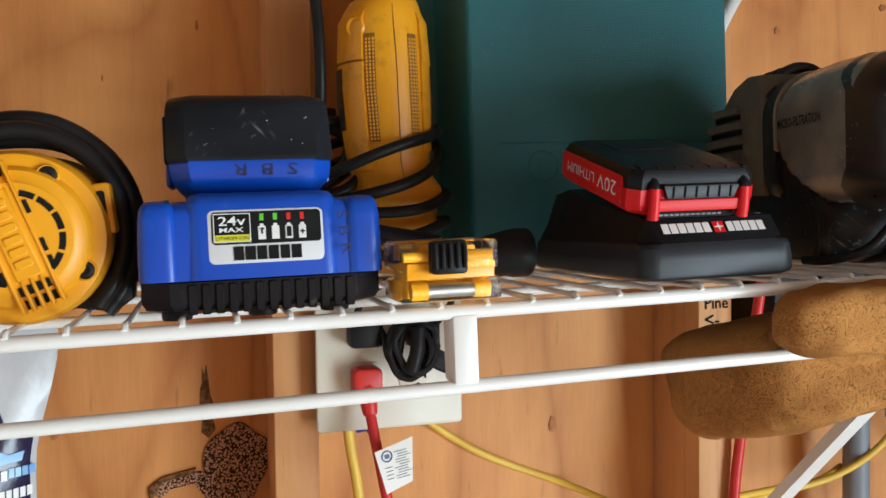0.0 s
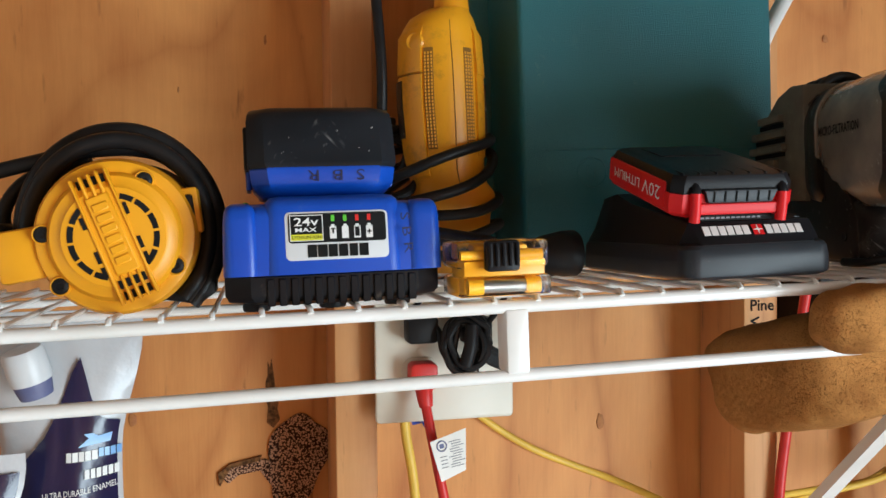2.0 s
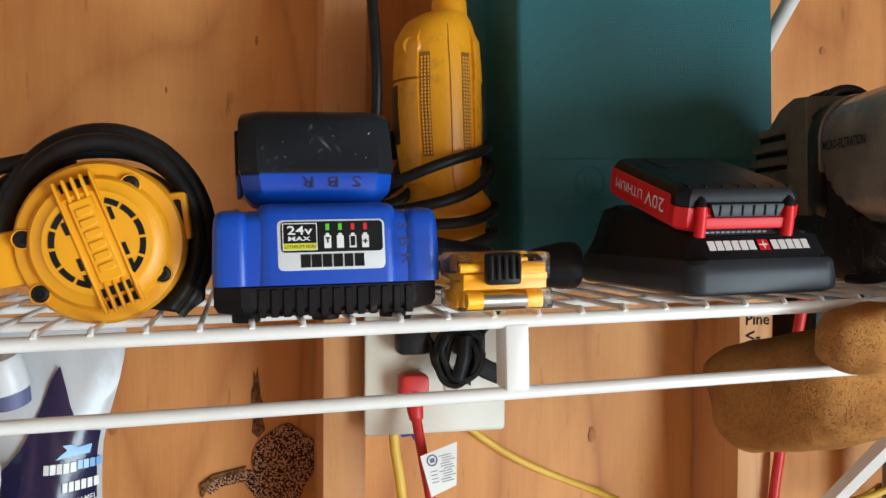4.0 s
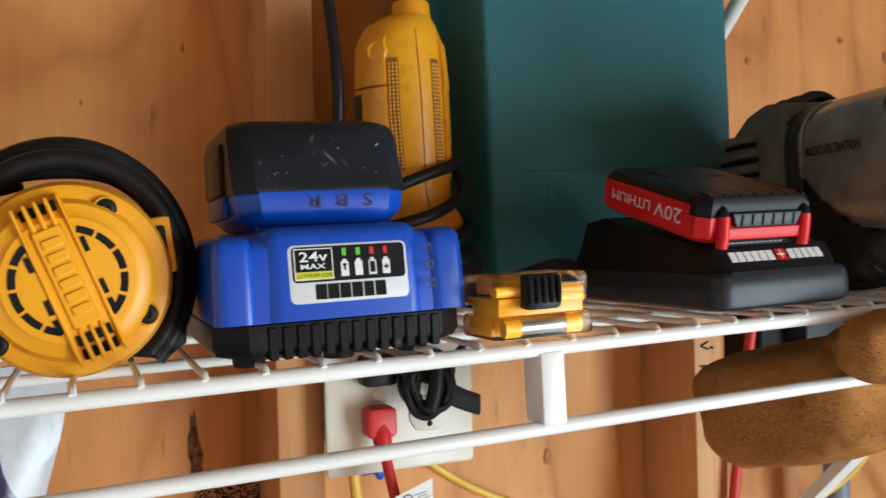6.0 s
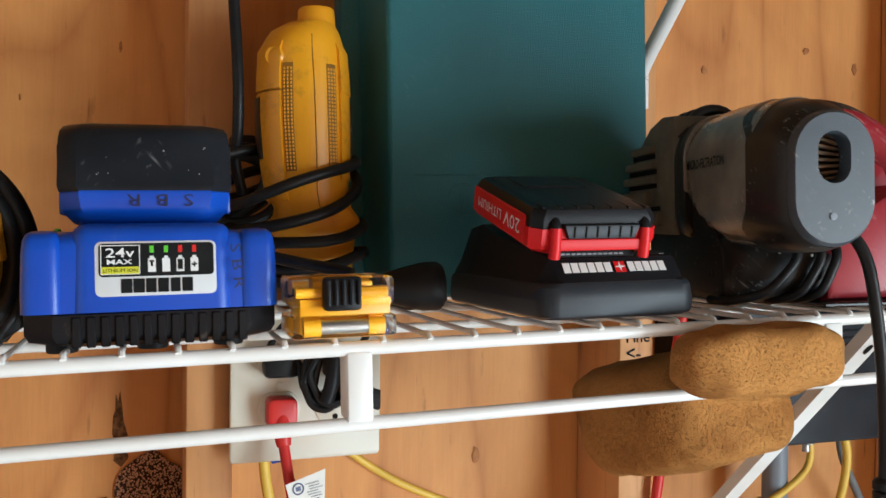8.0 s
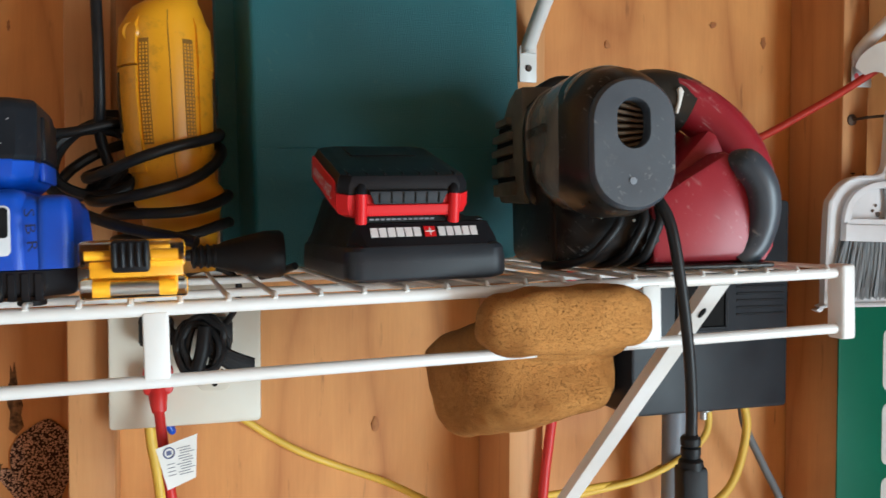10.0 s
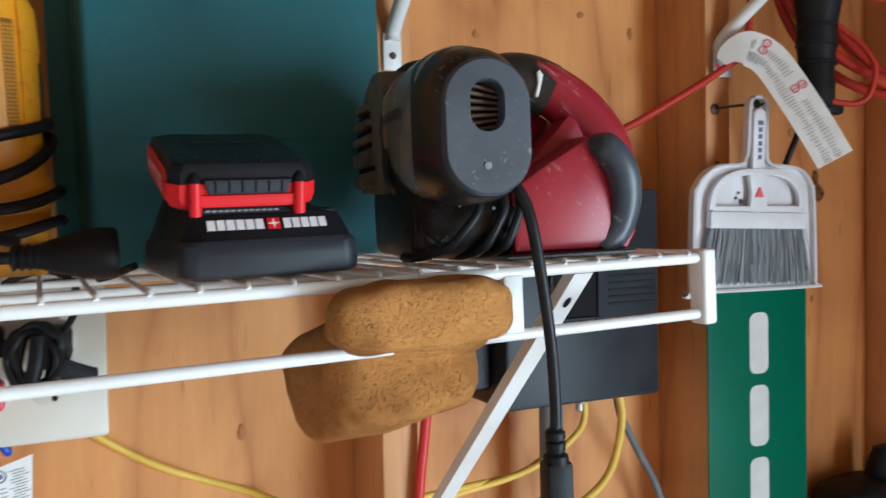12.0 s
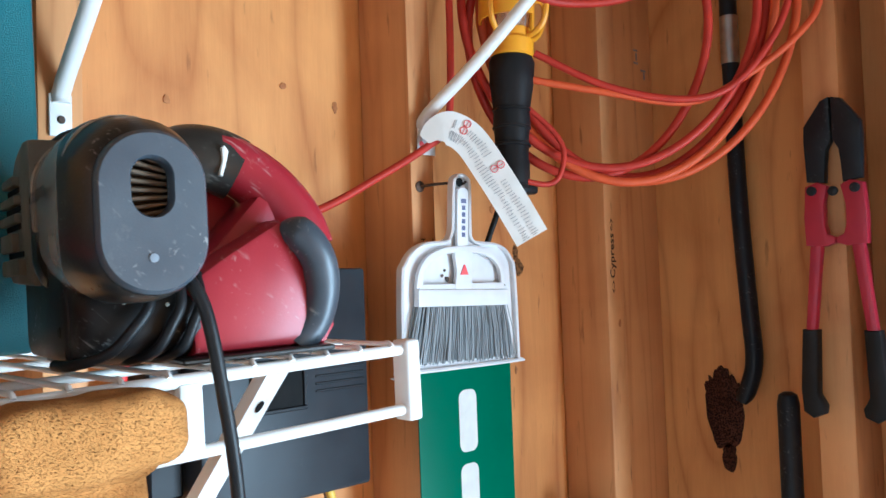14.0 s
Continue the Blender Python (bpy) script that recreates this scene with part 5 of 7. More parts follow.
def belt_sander():
    ob = thing("belt_sander", "dusty black and crimson belt sander with smoked dust box", "sander", on_shelf(0.469, 0.440, -9))
    # local: x across, y away from the room, z up
    def stadium(cx, cz, hx, hz, n=9):
        return rounded(cx, cz, hx, hz, min(hx, hz) * 0.98, n)
    F = facing
    # dust box lid: slate face with a stadium window
    outer = stadium(-0.0065, 0.0805, 0.0262, 0.0395)
    hole = stadium(-0.0068, 0.0925, 0.0098, 0.0142)
    bm = bmesh.new()
    def loop(pts, y):
        return [bm.verts.new(Vector((x, y, z))) for x, z in pts]
    def inset(pts, k):
        cx, cz = sum(p[0] for p in pts) / len(pts), sum(p[1] for p in pts) / len(pts)
        return [(cx + (x - cx) * k, cz + (z - cz) * k) for x, z in pts]
    rings = [loop(inset(hole, 1.0), 0.010), loop(hole, 0.001), loop(inset(hole, 1.06), -0.0005), loop(inset(outer, 0.95), -0.0005), loop(outer, 0.002), loop(outer, 0.012), loop(inset(outer, 1.04), 0.018)]
    n = len(outer)
    for a, b in zip(rings, rings[1:]):
        for i in range(n):
            j = (i + 1) % n
            bm.faces.new((a[i], a[j], b[j], b[i]))
    lid = part("dust_box_lid", bm, M_LIDGREY, ob, "slate grey lid with a round-ended window")
    bm = bmesh.new()
    add_lathe(bm, [(0.0022, 0), (0.0022, 0.0008), (0.0001, 0.0010)], F(-0.0004) @ pose(-0.008, 0.0585, 0), 14)
    part("screw", bm, M_PIPE, lid, "pale grey screw")
    # pleated filter behind the window
    for i in range(9):
        bm = bmesh.new()
        z = 0.076 + i * 0.0040
        add_box(bm, (-0.013, 0, -0.001), (0.013, 0.009, 0.001), 0.0006, 1, pose(-0.0065, 0.011, z, 0, -16 + 4.5 * i, 0))
        part("pleat", bm, M_PLEAT, lid)
    bm = bmesh.new()
    add_box(bm, (-0.019, 0.020, 0.074), (0.006, 0.024, 0.112))
    part("filter", bm, M_PLEAT, lid, "pleated tan filter")
    # black collar, notched at its sides, and the smoky box behind it
    def ring(y, ox=0.0, oz=0.0, sx=1.0, sz=1.0):
        return [Vector((-0.0085 + ox + (x + 0.0065) * sx, y, 0.082 + oz + (z - 0.0805) * sz)) for x, z in outer]

    def notched(y, deep, ox, oz, sx, sz):
        """A ring whose edge steps forward over the middle of each side."""
        out = []
        for v in ring(y, ox, oz, sx, sz):
            f = max(0.0, min(1.0, (0.034 - abs(v.z - 0.086)) / 0.012))
            v.y -= deep * f
            out.append(v)
        return out
    bm = bmesh.new()
    skin(bm, [ring(0.006, 0.002, -0.0015, 1.01, 1.01), ring(0.009, 0.0016, -0.001, 1.07, 1.06), ring(0.016, 0.0005, 0.0006, 1.14, 1.14), notched(0.030, 0.004, -0.0015, 0.002, 1.18, 1.19), notched(0.0475, 0.013, -0.0025, 0.003, 1.205, 1.22), notched(0.0480, 0.013, -0.0025, 0.003, 1.16, 1.17)], cap=False)
    part("collar", bm, M_BLACKDUSTY, ob, "dusty black collar", 50)
    bm = bmesh.new()

    def slanted(y, ox, oz, sx, sz):
        """The box's lower rear edge is cut away on a slant."""
        low = 0.042 + max(0.0, min(1.0, (y - 0.086) / 0.041)) * 0.042
        pts = ring(y, ox, oz, sx, sz)
        for v in pts:
            if v.z < low:
                v.z = low - 0.1 * (low - v.z)
        return pts
    levels = [(0.030, -0.0025, 0.003, 1.165, 1.18), (0.060, -0.0020, 0.004, 1.18, 1.20), (0.080, -0.0015, 0.0045, 1.17, 1.20), (0.0865, -0.0010, 0.0045, 1.165, 1.195), (0.096, -0.0005, 0.0045, 1.16, 1.19), (0.106, 0.0, 0.0045, 1.15, 1.185), (0.116, 0.0005, 0.004, 1.14, 1.175), (0.124, 0.001, 0.004, 1.125, 1.165), (0.128, 0.001, 0.003, 1.09, 1.13)]
    skin(bm, [slanted(*l) for l in levels])
    box = part("dust_box", bm, M_SMOKE, ob, "smoky dust-caked clear dust box", 50)
    bm = bmesh.new()
    for k in range(22):
        a = 2 * math.pi * k / 22
        add_box(bm, (-0.0012, 0.046, 0.0), (0.0012, 0.104, 0.004), m=Matrix.Translation((-0.006 + 0.0155 * math.sin(a), 0, 0.090 + 0.026 * math.cos(a))) @ Matrix.Rotation(-a, 4, "Y").inverted())
    add_lathe(bm, [(0.014, 0.044), (0.0145, 0.106)], Matrix.Translation((-0.006, 0, 0.090)) @ Matrix.Diagonal((1.05, 1, 1.75, 1)) @ pose(0, 0, 0, -90, 0, 0), 24)
    part("filter_core", bm, M_LOUVER, ob, "pleated dust-covered filter core")
    # moulded lip round the rear of the box, raised line along its side
    bm = bmesh.new()
    rim = slanted(0.1255, 0.001, 0.004, 1.15, 1.19)
    add_tube(bm, rim, 0.0016, 6, 1, closed=True, smooth=False)
    part("box_rim", bm, M_SMOKE, box)
    side_x = -0.0412
    lettering("MICRO-FILTRATION", 0.056, Matrix(((0, 0.0, -1, side_x - 0.0012), (-1, 0, 0, 0.0875), (0, 1, 0, 0.0965), (0, 0, 0, 1))) @ pose(0, 0, 0, 0, -2.0, 0), M_INK, box, height=0.0066, bold=0.02)
    # black motor housing behind the box, with a cord lying over it
    bm = bmesh.new()
    skin(bm, [ring(0.127, 0.001, 0.002, 1.12, 1.14), ring(0.131, 0.001, 0.002, 1.18, 1.24), ring(0.146, 0.003, 0.002, 1.18, 1.26), ring(0.152, 0.006, 0.002, 1.10, 1.22), ring(0.205, 0.012, -0.006, 1.0, 1.06), ring(0.215, 0.014, -0.008, 0.85, 0.92)])
    part("motor_housing", bm, M_BLACKDUSTY, ob, "dusty black motor housing", 50)
    for k in range(3):
        bm = bmesh.new()
        add_tube(bm, [(-0.030 + 0.004 * k, 0.150 + 0.013 * k, 0.118), (-0.014, 0.154 + 0.013 * k, 0.138), (0.008, 0.156 + 0.013 * k, 0.1405 - 0.002 * k), (0.030, 0.154 + 0.013 * k, 0.120)], 0.0040, 10, 5)
        part("cord_wrap", bm, M_CORDBLACK, ob, "black cord lying over the motor housing")
    # olive end cap with cooling slots
    bm = bmesh.new()
    add_prism(bm, [(0.148, 0.048), (0.148, 0.136), (0.170, 0.138), (0.192, 0.132), (0.222, 0.112), (0.236, 0.094), (0.236, 0.062), (0.226, 0.050)], -0.036, 0.016, sideways(0.0), 0.0035)
    endcap = part("end_cap", bm, M_LOUVER, ob, "dusty olive grey vented end cap")
    for i, (z, h, y0, y1) in enumerate(((0.055, 0.0105, 0.168, 0.232), (0.0705, 0.0120, 0.190, 0.236), (0.0880, 0.0060, 0.176, 0.236), (0.0995, 0.0060, 0.176, 0.231), (0.1115, 0.0060, 0.180, 0.219))):
        bm = bmesh.new()
        add_box(bm, (-0.0405, y0, z), (-0.030, y1, z + h), 0.0014, 2)
        part("louvre", bm, M_LOUVER, endcap)
    # Black strips on the cap paint the shade inside the slots.
    for z, y0, y1 in ((0.0668, 0.172, 0.228), (0.0845, 0.178, 0.232), (0.0955, 0.178, 0.230), (0.1075, 0.180, 0.222)):
        bm = bmesh.new()
        add_box(bm, (-0.0366, y0, z), (-0.0340, y1, z + 0.0034))
        part("cooling_slot", bm, M_INK, endcap, "dark cooling slot")
    # lower black body: side plate, rounded nose and belt housing
    bm = bmesh.new()
    add_prism(bm, [(0.088, 0.004), (0.084, 0.014), (0.086, 0.036), (0.094, 0.050), (0.128, 0.084), (0.150, 0.090), (0.205, 0.056), (0.205, 0.010), (0.195, 0.003)], -0.0315, 0.010, sideways(0.0), 0.005)
    plate = part("side_plate", bm, M_SCUFFBLACK, ob, "scuffed black side plate")
    for y, z in ((0.100, 0.022), (0.128, 0.050)):
        bm = bmesh.new()
        add_lathe(bm, [(0.0032, 0), (0.0030, 0.0006), (0.0018, 0.0002), (0.0001, 0.0002)], Matrix(((0, 0, -1, -0.0316), (-1, 0, 0, y), (0, 1, 0, z), (0, 0, 0, 1))), 14)
        part("screw", bm, M_RUBBER, plate, "black recessed screw")
    bm = bmesh.new()
    skin(bm, [[Vector((x, y, z)) for y, z in ((0.078 + k, 0.003), (0.066 + k, 0.008), (0.060 + k, 0.020), (0.061 + k, 0.034), (0.070 + k, 0.045), (0.110, 0.052), (0.150, 0.050), (0.155, 0.003))] for x, k in ((-0.029, 0.022), (-0.0265, 0.014), (-0.020, 0.008), (-0.008, 0.003), (0.010, 0.0), (0.034, 0.0), (0.040, 0.006))])
    part("belt_housing", bm, M_SCUFFBLACK, ob, "scuffed glossy black nose", 50)
    for i, (x, dx) in enumerate(((0.003, -0.034), (0.020, -0.020), (0.031, -0.015))):
        bm = bmesh.new()
        add_tube(bm, [(x + dx - 0.005, 0.094 - 0.003 * i, 0.0045), (x + dx, 0.076 - 0.002 * i, 0.0050), (x + dx * 0.55, 0.061 - 0.001 * i, 0.0105), (x + dx * 0.2, 0.055, 0.0230), (x + 0.002, 0.056, 0.0350), (x + 0.004, 0.066, 0.0500)], 0.0031, 10, 5)
        part("cord_wrap", bm, M_CORDBLACK, ob, "black cord wrapped round the nose")
    for x, z in ((-0.0085, 0.0370), (0.014, 0.0345)):
        bm = bmesh.new()
        add_lathe(bm, [(0.0012, 0), (0.0011, 0.0006), (0.0001, 0.0008)], F(0.0545) @ pose(x, z, 0), 10)
        part("paint_fleck", bm, M_LOUVER, ob, "pale fleck")
    # crimson body
    bm = bmesh.new()
    add_prism(bm, [(0.030, 0.004), (0.112, 0.003), (0.120, 0.014), (0.121, 0.050), (0.108, 0.072), (0.084, 0.080), (0.052, 0.062), (0.028, 0.046)], -0.150, -0.060, F(0), 0.008)
    body = part("body", bm, M_TOOLRED, ob, "worn crimson body")
    bm = bmesh.new()
    add_prism(bm, [(0.016, 0.020), (0.014, 0.098), (0.036, 0.108), (0.066, 0.108), (0.094, 0.090), (0.104, 0.050), (0.090, 0.014)], -0.146, -0.118, F(0), 0.006)
    part("inner_body", bm, M_TOOLRED, body)
    bm = bmesh.new()
    add_box(bm, (0.028, 0.0, -0.0012), (0.066, 0.004, 0.0012), 0.0008, 1, pose(0.0, 0.1145, 0.046))
    part("moulded_ledge", bm, M_TOOLRED, body)
    # arched handle
    bm = bmesh.new()
    arch = [(0.030, 0.112, 0.114), (0.046, 0.110, 0.122), (0.068, 0.105, 0.120), (0.092, 0.100, 0.104), (0.108, 0.095, 0.082), (0.114, 0.092, 0.062)]
    add_tube(bm, arch, lambda s: 0.0145 + 0.004 * s, 18, 6, flat=1.15)
    part("handle", bm, M_TOOLRED, ob, "crimson arched handle")
    bm = bmesh.new()
    add_tube(bm, [(0.004, 0.120, 0.088), (0.014, 0.116, 0.106), (0.030, 0.112, 0.1145), (0.046, 0.110, 0.1225), (0.062, 0.106, 0.1210), (0.076, 0.1035, 0.1145)], lambda s: 0.0178 + 0.001 * s, 18, 6, flat=1.15)
    part("rubber_grip", bm, M_BLACKDUSTY, ob, "black rubber grip")
    bm = bmesh.new()
    add_prism(bm, [(0.0585, 0.109), (0.0605, 0.108), (0.0625, 0.114), (0.0650, 0.1235), (0.0625, 0.1270), (0.0605, 0.1255), (0.0608, 0.118)], -0.0886, -0.0850, F(0), 0.0008)
    part("wear_mark", bm, M_PAPER, ob, "pale scuff on the grip")
    bm = bmesh.new()
    add_prism(bm, [(0.034, 0.050), (0.056, 0.070), (0.088, 0.104), (0.100, 0.100), (0.116, 0.070), (0.096, 0.040), (0.056, 0.012), (0.030, 0.016)], -0.125, -0.085, F(0), 0.008)
    part("handle_web", bm, M_TOOLRED, ob)
    bm = bmesh.new()
    add_box(bm, (0.016, 0.112, 0.078), (0.046, 0.134, 0.096), 0.003, 2)
    part("trigger", bm, M_RUBBER, ob, "black trigger")
    bm = bmesh.new()
    add_tube(bm, [(0.088, 0.066, 0.074), (0.097, 0.058, 0.070), (0.106, 0.056, 0.056), (0.110, 0.060, 0.038), (0.107, 0.066, 0.019), (0.096, 0.070, 0.005)], lambda s: 0.0108 * min(1.0, 0.5 + 3 * s), 18, 6)
    part("front_grip", bm, M_LIDGREY, ob, "slate grey rubber grip")
    bm = bmesh.new()
    add_box(bm, (0.02, 0.05, 0.0008), (0.112, 0.16, 0.004), 0.001, 1)
    part("belt_shoe", bm, M_BLACKDUSTY, ob)
    # supply cord dropping over the shelf edge to a plug
    bm = bmesh.new()
    add_tube(bm, [(0.010, 0.030, 0.058), (0.012, 0.012, 0.048), (0.018, 0.005, 0.030), (0.024, 0.004, -0.010), (0.030, 0.008, -0.050), (0.032, 0.010, -0.085), (0.031, 0.010, -0.105)], 0.0036, 12, 6)
    cord = part("cord", bm, M_CORDBLACK, ob, "black supply cord hanging over the edge")
    bm = bmesh.new()
    P = pose(0.031, 0.010, 0)
    add_lathe(bm, [(0.0045, -0.098), (0.0062, -0.100), (0.0062, -0.104), (0.005, -0.105), (0.0062, -0.106), (0.0062, -0.110), (0.0055, -0.112), (0.0075, -0.114), (0.0080, -0.119)], P, 18)
    add_box(bm, (0.031 - 0.0085, 0.002, -0.146), (0.031 + 0.0085, 0.018, -0.117), 0.003, 2)
    add_box(bm, (0.031 - 0.0115, 0.001, -0.160), (0.031 + 0.0115, 0.019, -0.140), 0.003, 2)
    plug = part("plug", bm, M_RUBBER, cord, "black moulded plug")
    bm = bmesh.new()
    for x in (-0.005, 0.005):
        add_box(bm, (0.031 + x - 0.0008, 0.007, -0.176), (0.031 + x + 0.0008, 0.013, -0.159))
    part("prong", bm, M_STEEL, plug, "steel prongs")
    return ob


belt_sander()


def sponge():
    """A large soft sponge pinched through the shelf's lip: one lobe over the lip rail, the rest behind and below it."""
    bm = bmesh.new()
    def lobe(c, r, e, m):
        geo = bmesh.ops.create_icosphere(bm, subdivisions=5, radius=1.0)
        for v in geo["verts"]:
            p = v.co
            q = Vector([math.copysign(abs(p[i]) ** e, p[i]) * r[i] for i in range(3)])
            nn = noise.noise(q * 30 + Vector(c) * 20) * 0.0045 + noise.noise(q * 90) * 0.0016
            v.co = m @ (q + p * nn)
    lobe((0.43, 0.47, 1.425), (0.0545, 0.019, 0.0205), 0.62, pose(0.427, 0.462, 1.4255, 0, -1, 0))
    lobe((0.43, 0.56, 1.39), (0.0505, 0.072, 0.0385), 0.44, pose(0.4310, 0.552, 1.3785, -14, -7, 0))
    lobe((0.45, 0.50, 1.41), (0.042, 0.022, 0.020), 0.62, pose(0.440, 0.494, 1.416, 0, -4, 0))
    ob = finish(bm, "sponge", M_SPONGE)
    md = ob.modifiers.new("union", "REMESH")
    md.mode, md.voxel_size, md.use_smooth_shade = "VOXEL", 0.0016, True
    tx = ob.modifiers.new("soften", "SMOOTH")
    tx.factor, tx.iterations = 0.5, 3
    return tagged(ob, "large worn brown sponge stuffed through the shelf lip", "sponge")


sponge()


# ---- wall things ----
def outlet():
    ob = thing("power_outlet", "ivory double power outlet plate with cords plugged in", "outlet", pose(0.2145, 0.770, 1.3705))
    bm = bmesh.new()
    add_prism(bm, rounded(0, 0, 0.0635, 0.0635, 0.004), -0.003, 0.0035, facing(0), 0.002)
    plate = part("plate", bm, M_IVORY, ob)
    bm = bmesh.new()
    add_box(bm, (-0.050, 0.003, -0.048), (0.050, 0.085, 0.048), 0.002, 1)
    part("box", bm, M_BLUE, ob, "blue wiring box")
    for x in (-0.0235, 0.0235):
        bm = bmesh.new()
        add_lathe(bm, [(0.003, 0), (0.0028, 0.0008), (0.0001, 0.001)], facing(-0.0035) @ pose(x, 0, 0), 12)
        part("screw", bm, M_IVORY, plate)
        for z in (-0.0195, 0.0195):
            bm = bmesh.new()
            pts = [(x + 0.0172 * math.cos(a), max(-0.0142, min(0.0142, 0.0172 * math.sin(a))) + z) for a in [2 * math.pi * k / 28 for k in range(28)]]
            add_prism(bm, pts, 0.003, 0.0052, facing(0), 0.0006)
            rec = part("receptacle", bm, M_IVORY, plate)
            # Black pieces paint the dark of the prong openings.
            bm = bmesh.new()
            for dx, hh in ((-0.0062, 0.0042), (0.0062, 0.0034)):
                add_box(bm, (x + dx - 0.001, -0.0056, z + 0.001 - hh), (x + dx + 0.001, -0.0050, z + 0.001 + hh))
            add_lathe(bm, [(0.0024, 0), (0.0024, 0.0004)], facing(-0.0052) @ pose(x, z - 0.0085, 0), 12)
            part("slot", bm, M_INK, rec)
    return ob


outlet()


def red_cord():
    ob = thing("red_power_cable", "red extension cord plugged into the ivory outlet, with a paper tag", "cord", pose(0.191, 0.766, 1.351))
    bm = bmesh.new()
    add_prism(bm, rounded(0, 0, 0.0122, 0.0120, 0.005), 0.002, 0.022, facing(0), 0.003)
    plug = part("plug", bm, M_CORDRED, ob, "red moulded plug")
    bm = bmesh.new()
    add_tube(bm, [(0, -0.014, -0.004), (0, -0.020, -0.016), (0.001, -0.022, -0.026)], lambda s: 0.0088 - 0.003 * s, 16, 4)
    part("strain_relief", bm, M_CORDRED, plug)
    bm = bmesh.new()
    add_tube(bm, [(0.000, -0.022, -0.020), (0.003, -0.030, -0.045), (0.007, -0.040, -0.075), (0.014, -0.046, -0.115), (0.026, -0.05, -0.17), (0.04, -0.04, -0.26)], 0.0044, 12, 6)
    part("cord", bm, M_CORDRED, ob)
    bm = bmesh.new()
    Tm = pose(0.008, -0.0515, -0.060, 84, -8, 8)
    add_prism(bm, [(-0.0085, 0.012), (0.025, 0.0165), (0.0185, -0.018), (-0.0045, -0.0225)], -0.0002, 0.0002, Tm)
    tag = part("paper_tag", bm, M_PAPER, ob, "white printed paper tag")
    bm = bmesh.new()
    add_bars(bm, Tm @ pose(0, 0, 0.0004), [(0.0125 + 0.0015 * (i % 3) - 0.0002 * i, 0.0085 - 0.0021 * i, 0.011 - 0.002 * (i % 2), 0.0006) for i in range(11)] + [(0.001, -0.0025 - 0.003 * i, 0.006, 0.0006) for i in range(4)])
    part("tag_print", bm, M_TAGINK, tag)
    bm = bmesh.new()
    add_tube(bm, [Tm @ Vector((0.001 + 0.0042 * math.cos(a), 0.0065 + 0.0042 * math.sin(a), 0.0005)) for a in [2 * math.pi * k / 18 for k in range(18)]], 0.0006, 6, 1, closed=True, smooth=False)
    add_bars(bm, Tm @ pose(0, 0, 0.0004), [(0.001, 0.0065, 0.004, 0.0035)])
    part("tag_seal", bm, M_INKBLUE, tag)
    return ob


red_cord()


def bundled_cord():
    ob = thing("charger_cord", "black cord bundled with a tie and plugged into the outlet", "cord", pose(0.238, 0.766, 1.39))
    bm = bmesh.new()
    add_box(bm, (-0.012, -0.026, -0.012), (0.014, -0.001, 0.012), 0.004, 2)
    part("plug", bm, M_RUBBER, ob, "black plug")
    bm = bmesh.new()
    add_box(bm, (-0.062, -0.024, -0.010), (-0.034, -0.001, 0.014), 0.004, 2)
    part("plug", bm, M_RUBBER, ob, "black plug")
    rnd = random.Random(11)
    for i in range(7):
        c = Vector((-0.012 + rnd.uniform(-0.004, 0.004), -0.030 - 0.003 * i * 0.5, -0.010 + rnd.uniform(-0.004, 0.004)))
        pts = []
        for k in range(12):
            a = 2 * math.pi * k / 12
            rx, rz = 0.0165 + rnd.uniform(-0.002, 0.002), 0.0215 + rnd.uniform(-0.002, 0.002)
            pts.append(c + Vector((rx * math.cos(a), 0.004 * math.sin(a + i), rz * math.sin(a))))
        bm = bmesh.new()
        add_tube(bm, pts, 0.0030, 8, 3, closed=True)
        part("cord_loop", bm, M_CORDBLACK, ob)
    for i in range(5):
        bm = bmesh.new()
        add_tube(bm, [(-0.008, -0.036, 0.002 - 0.004 * i), (0.008, -0.037, -0.014 - 0.003 * i), (0.030, -0.033, -0.024 - 0.0028 * i)], 0.0030, 8, 4)
        part("cord_end", bm, M_CORDBLACK, ob)
    bm = bmesh.new()
    add_tube(bm, [(-0.060, -0.02, 0.010), (-0.050, -0.03, 0.032), (-0.028, -0.045, 0.050), (-0.004, -0.060, 0.0575), (0.014, -0.060, 0.048), (0.016, -0.050, 0.028), (0.008, -0.035, 0.010)], 0.0028, 10, 5)
    add_tube(bm, [(-0.010, -0.03, -0.026), (-0.030, -0.028, -0.020), (-0.034, -0.022, 0.0), (-0.040, -0.02, 0.008)], 0.0028, 10, 5)
    add_tube(bm, [(-0.004, -0.03, 0.046), (0.03, -0.1, 0.052), (0.05, -0.14, 0.062)], 0.0028, 10, 5)
    part("loose_cord", bm, M_CORDBLACK, ob)
    bm = bmesh.new()
    add_tube(bm, [(-0.016, -0.045, -0.026), (-0.012, -0.047, -0.010), (-0.010, -0.045, 0.008)], 0.006, 10, 4)
    part("tie", bm, M_RUBBER, ob, "black rubber tie")
    return ob


bundled_cord()


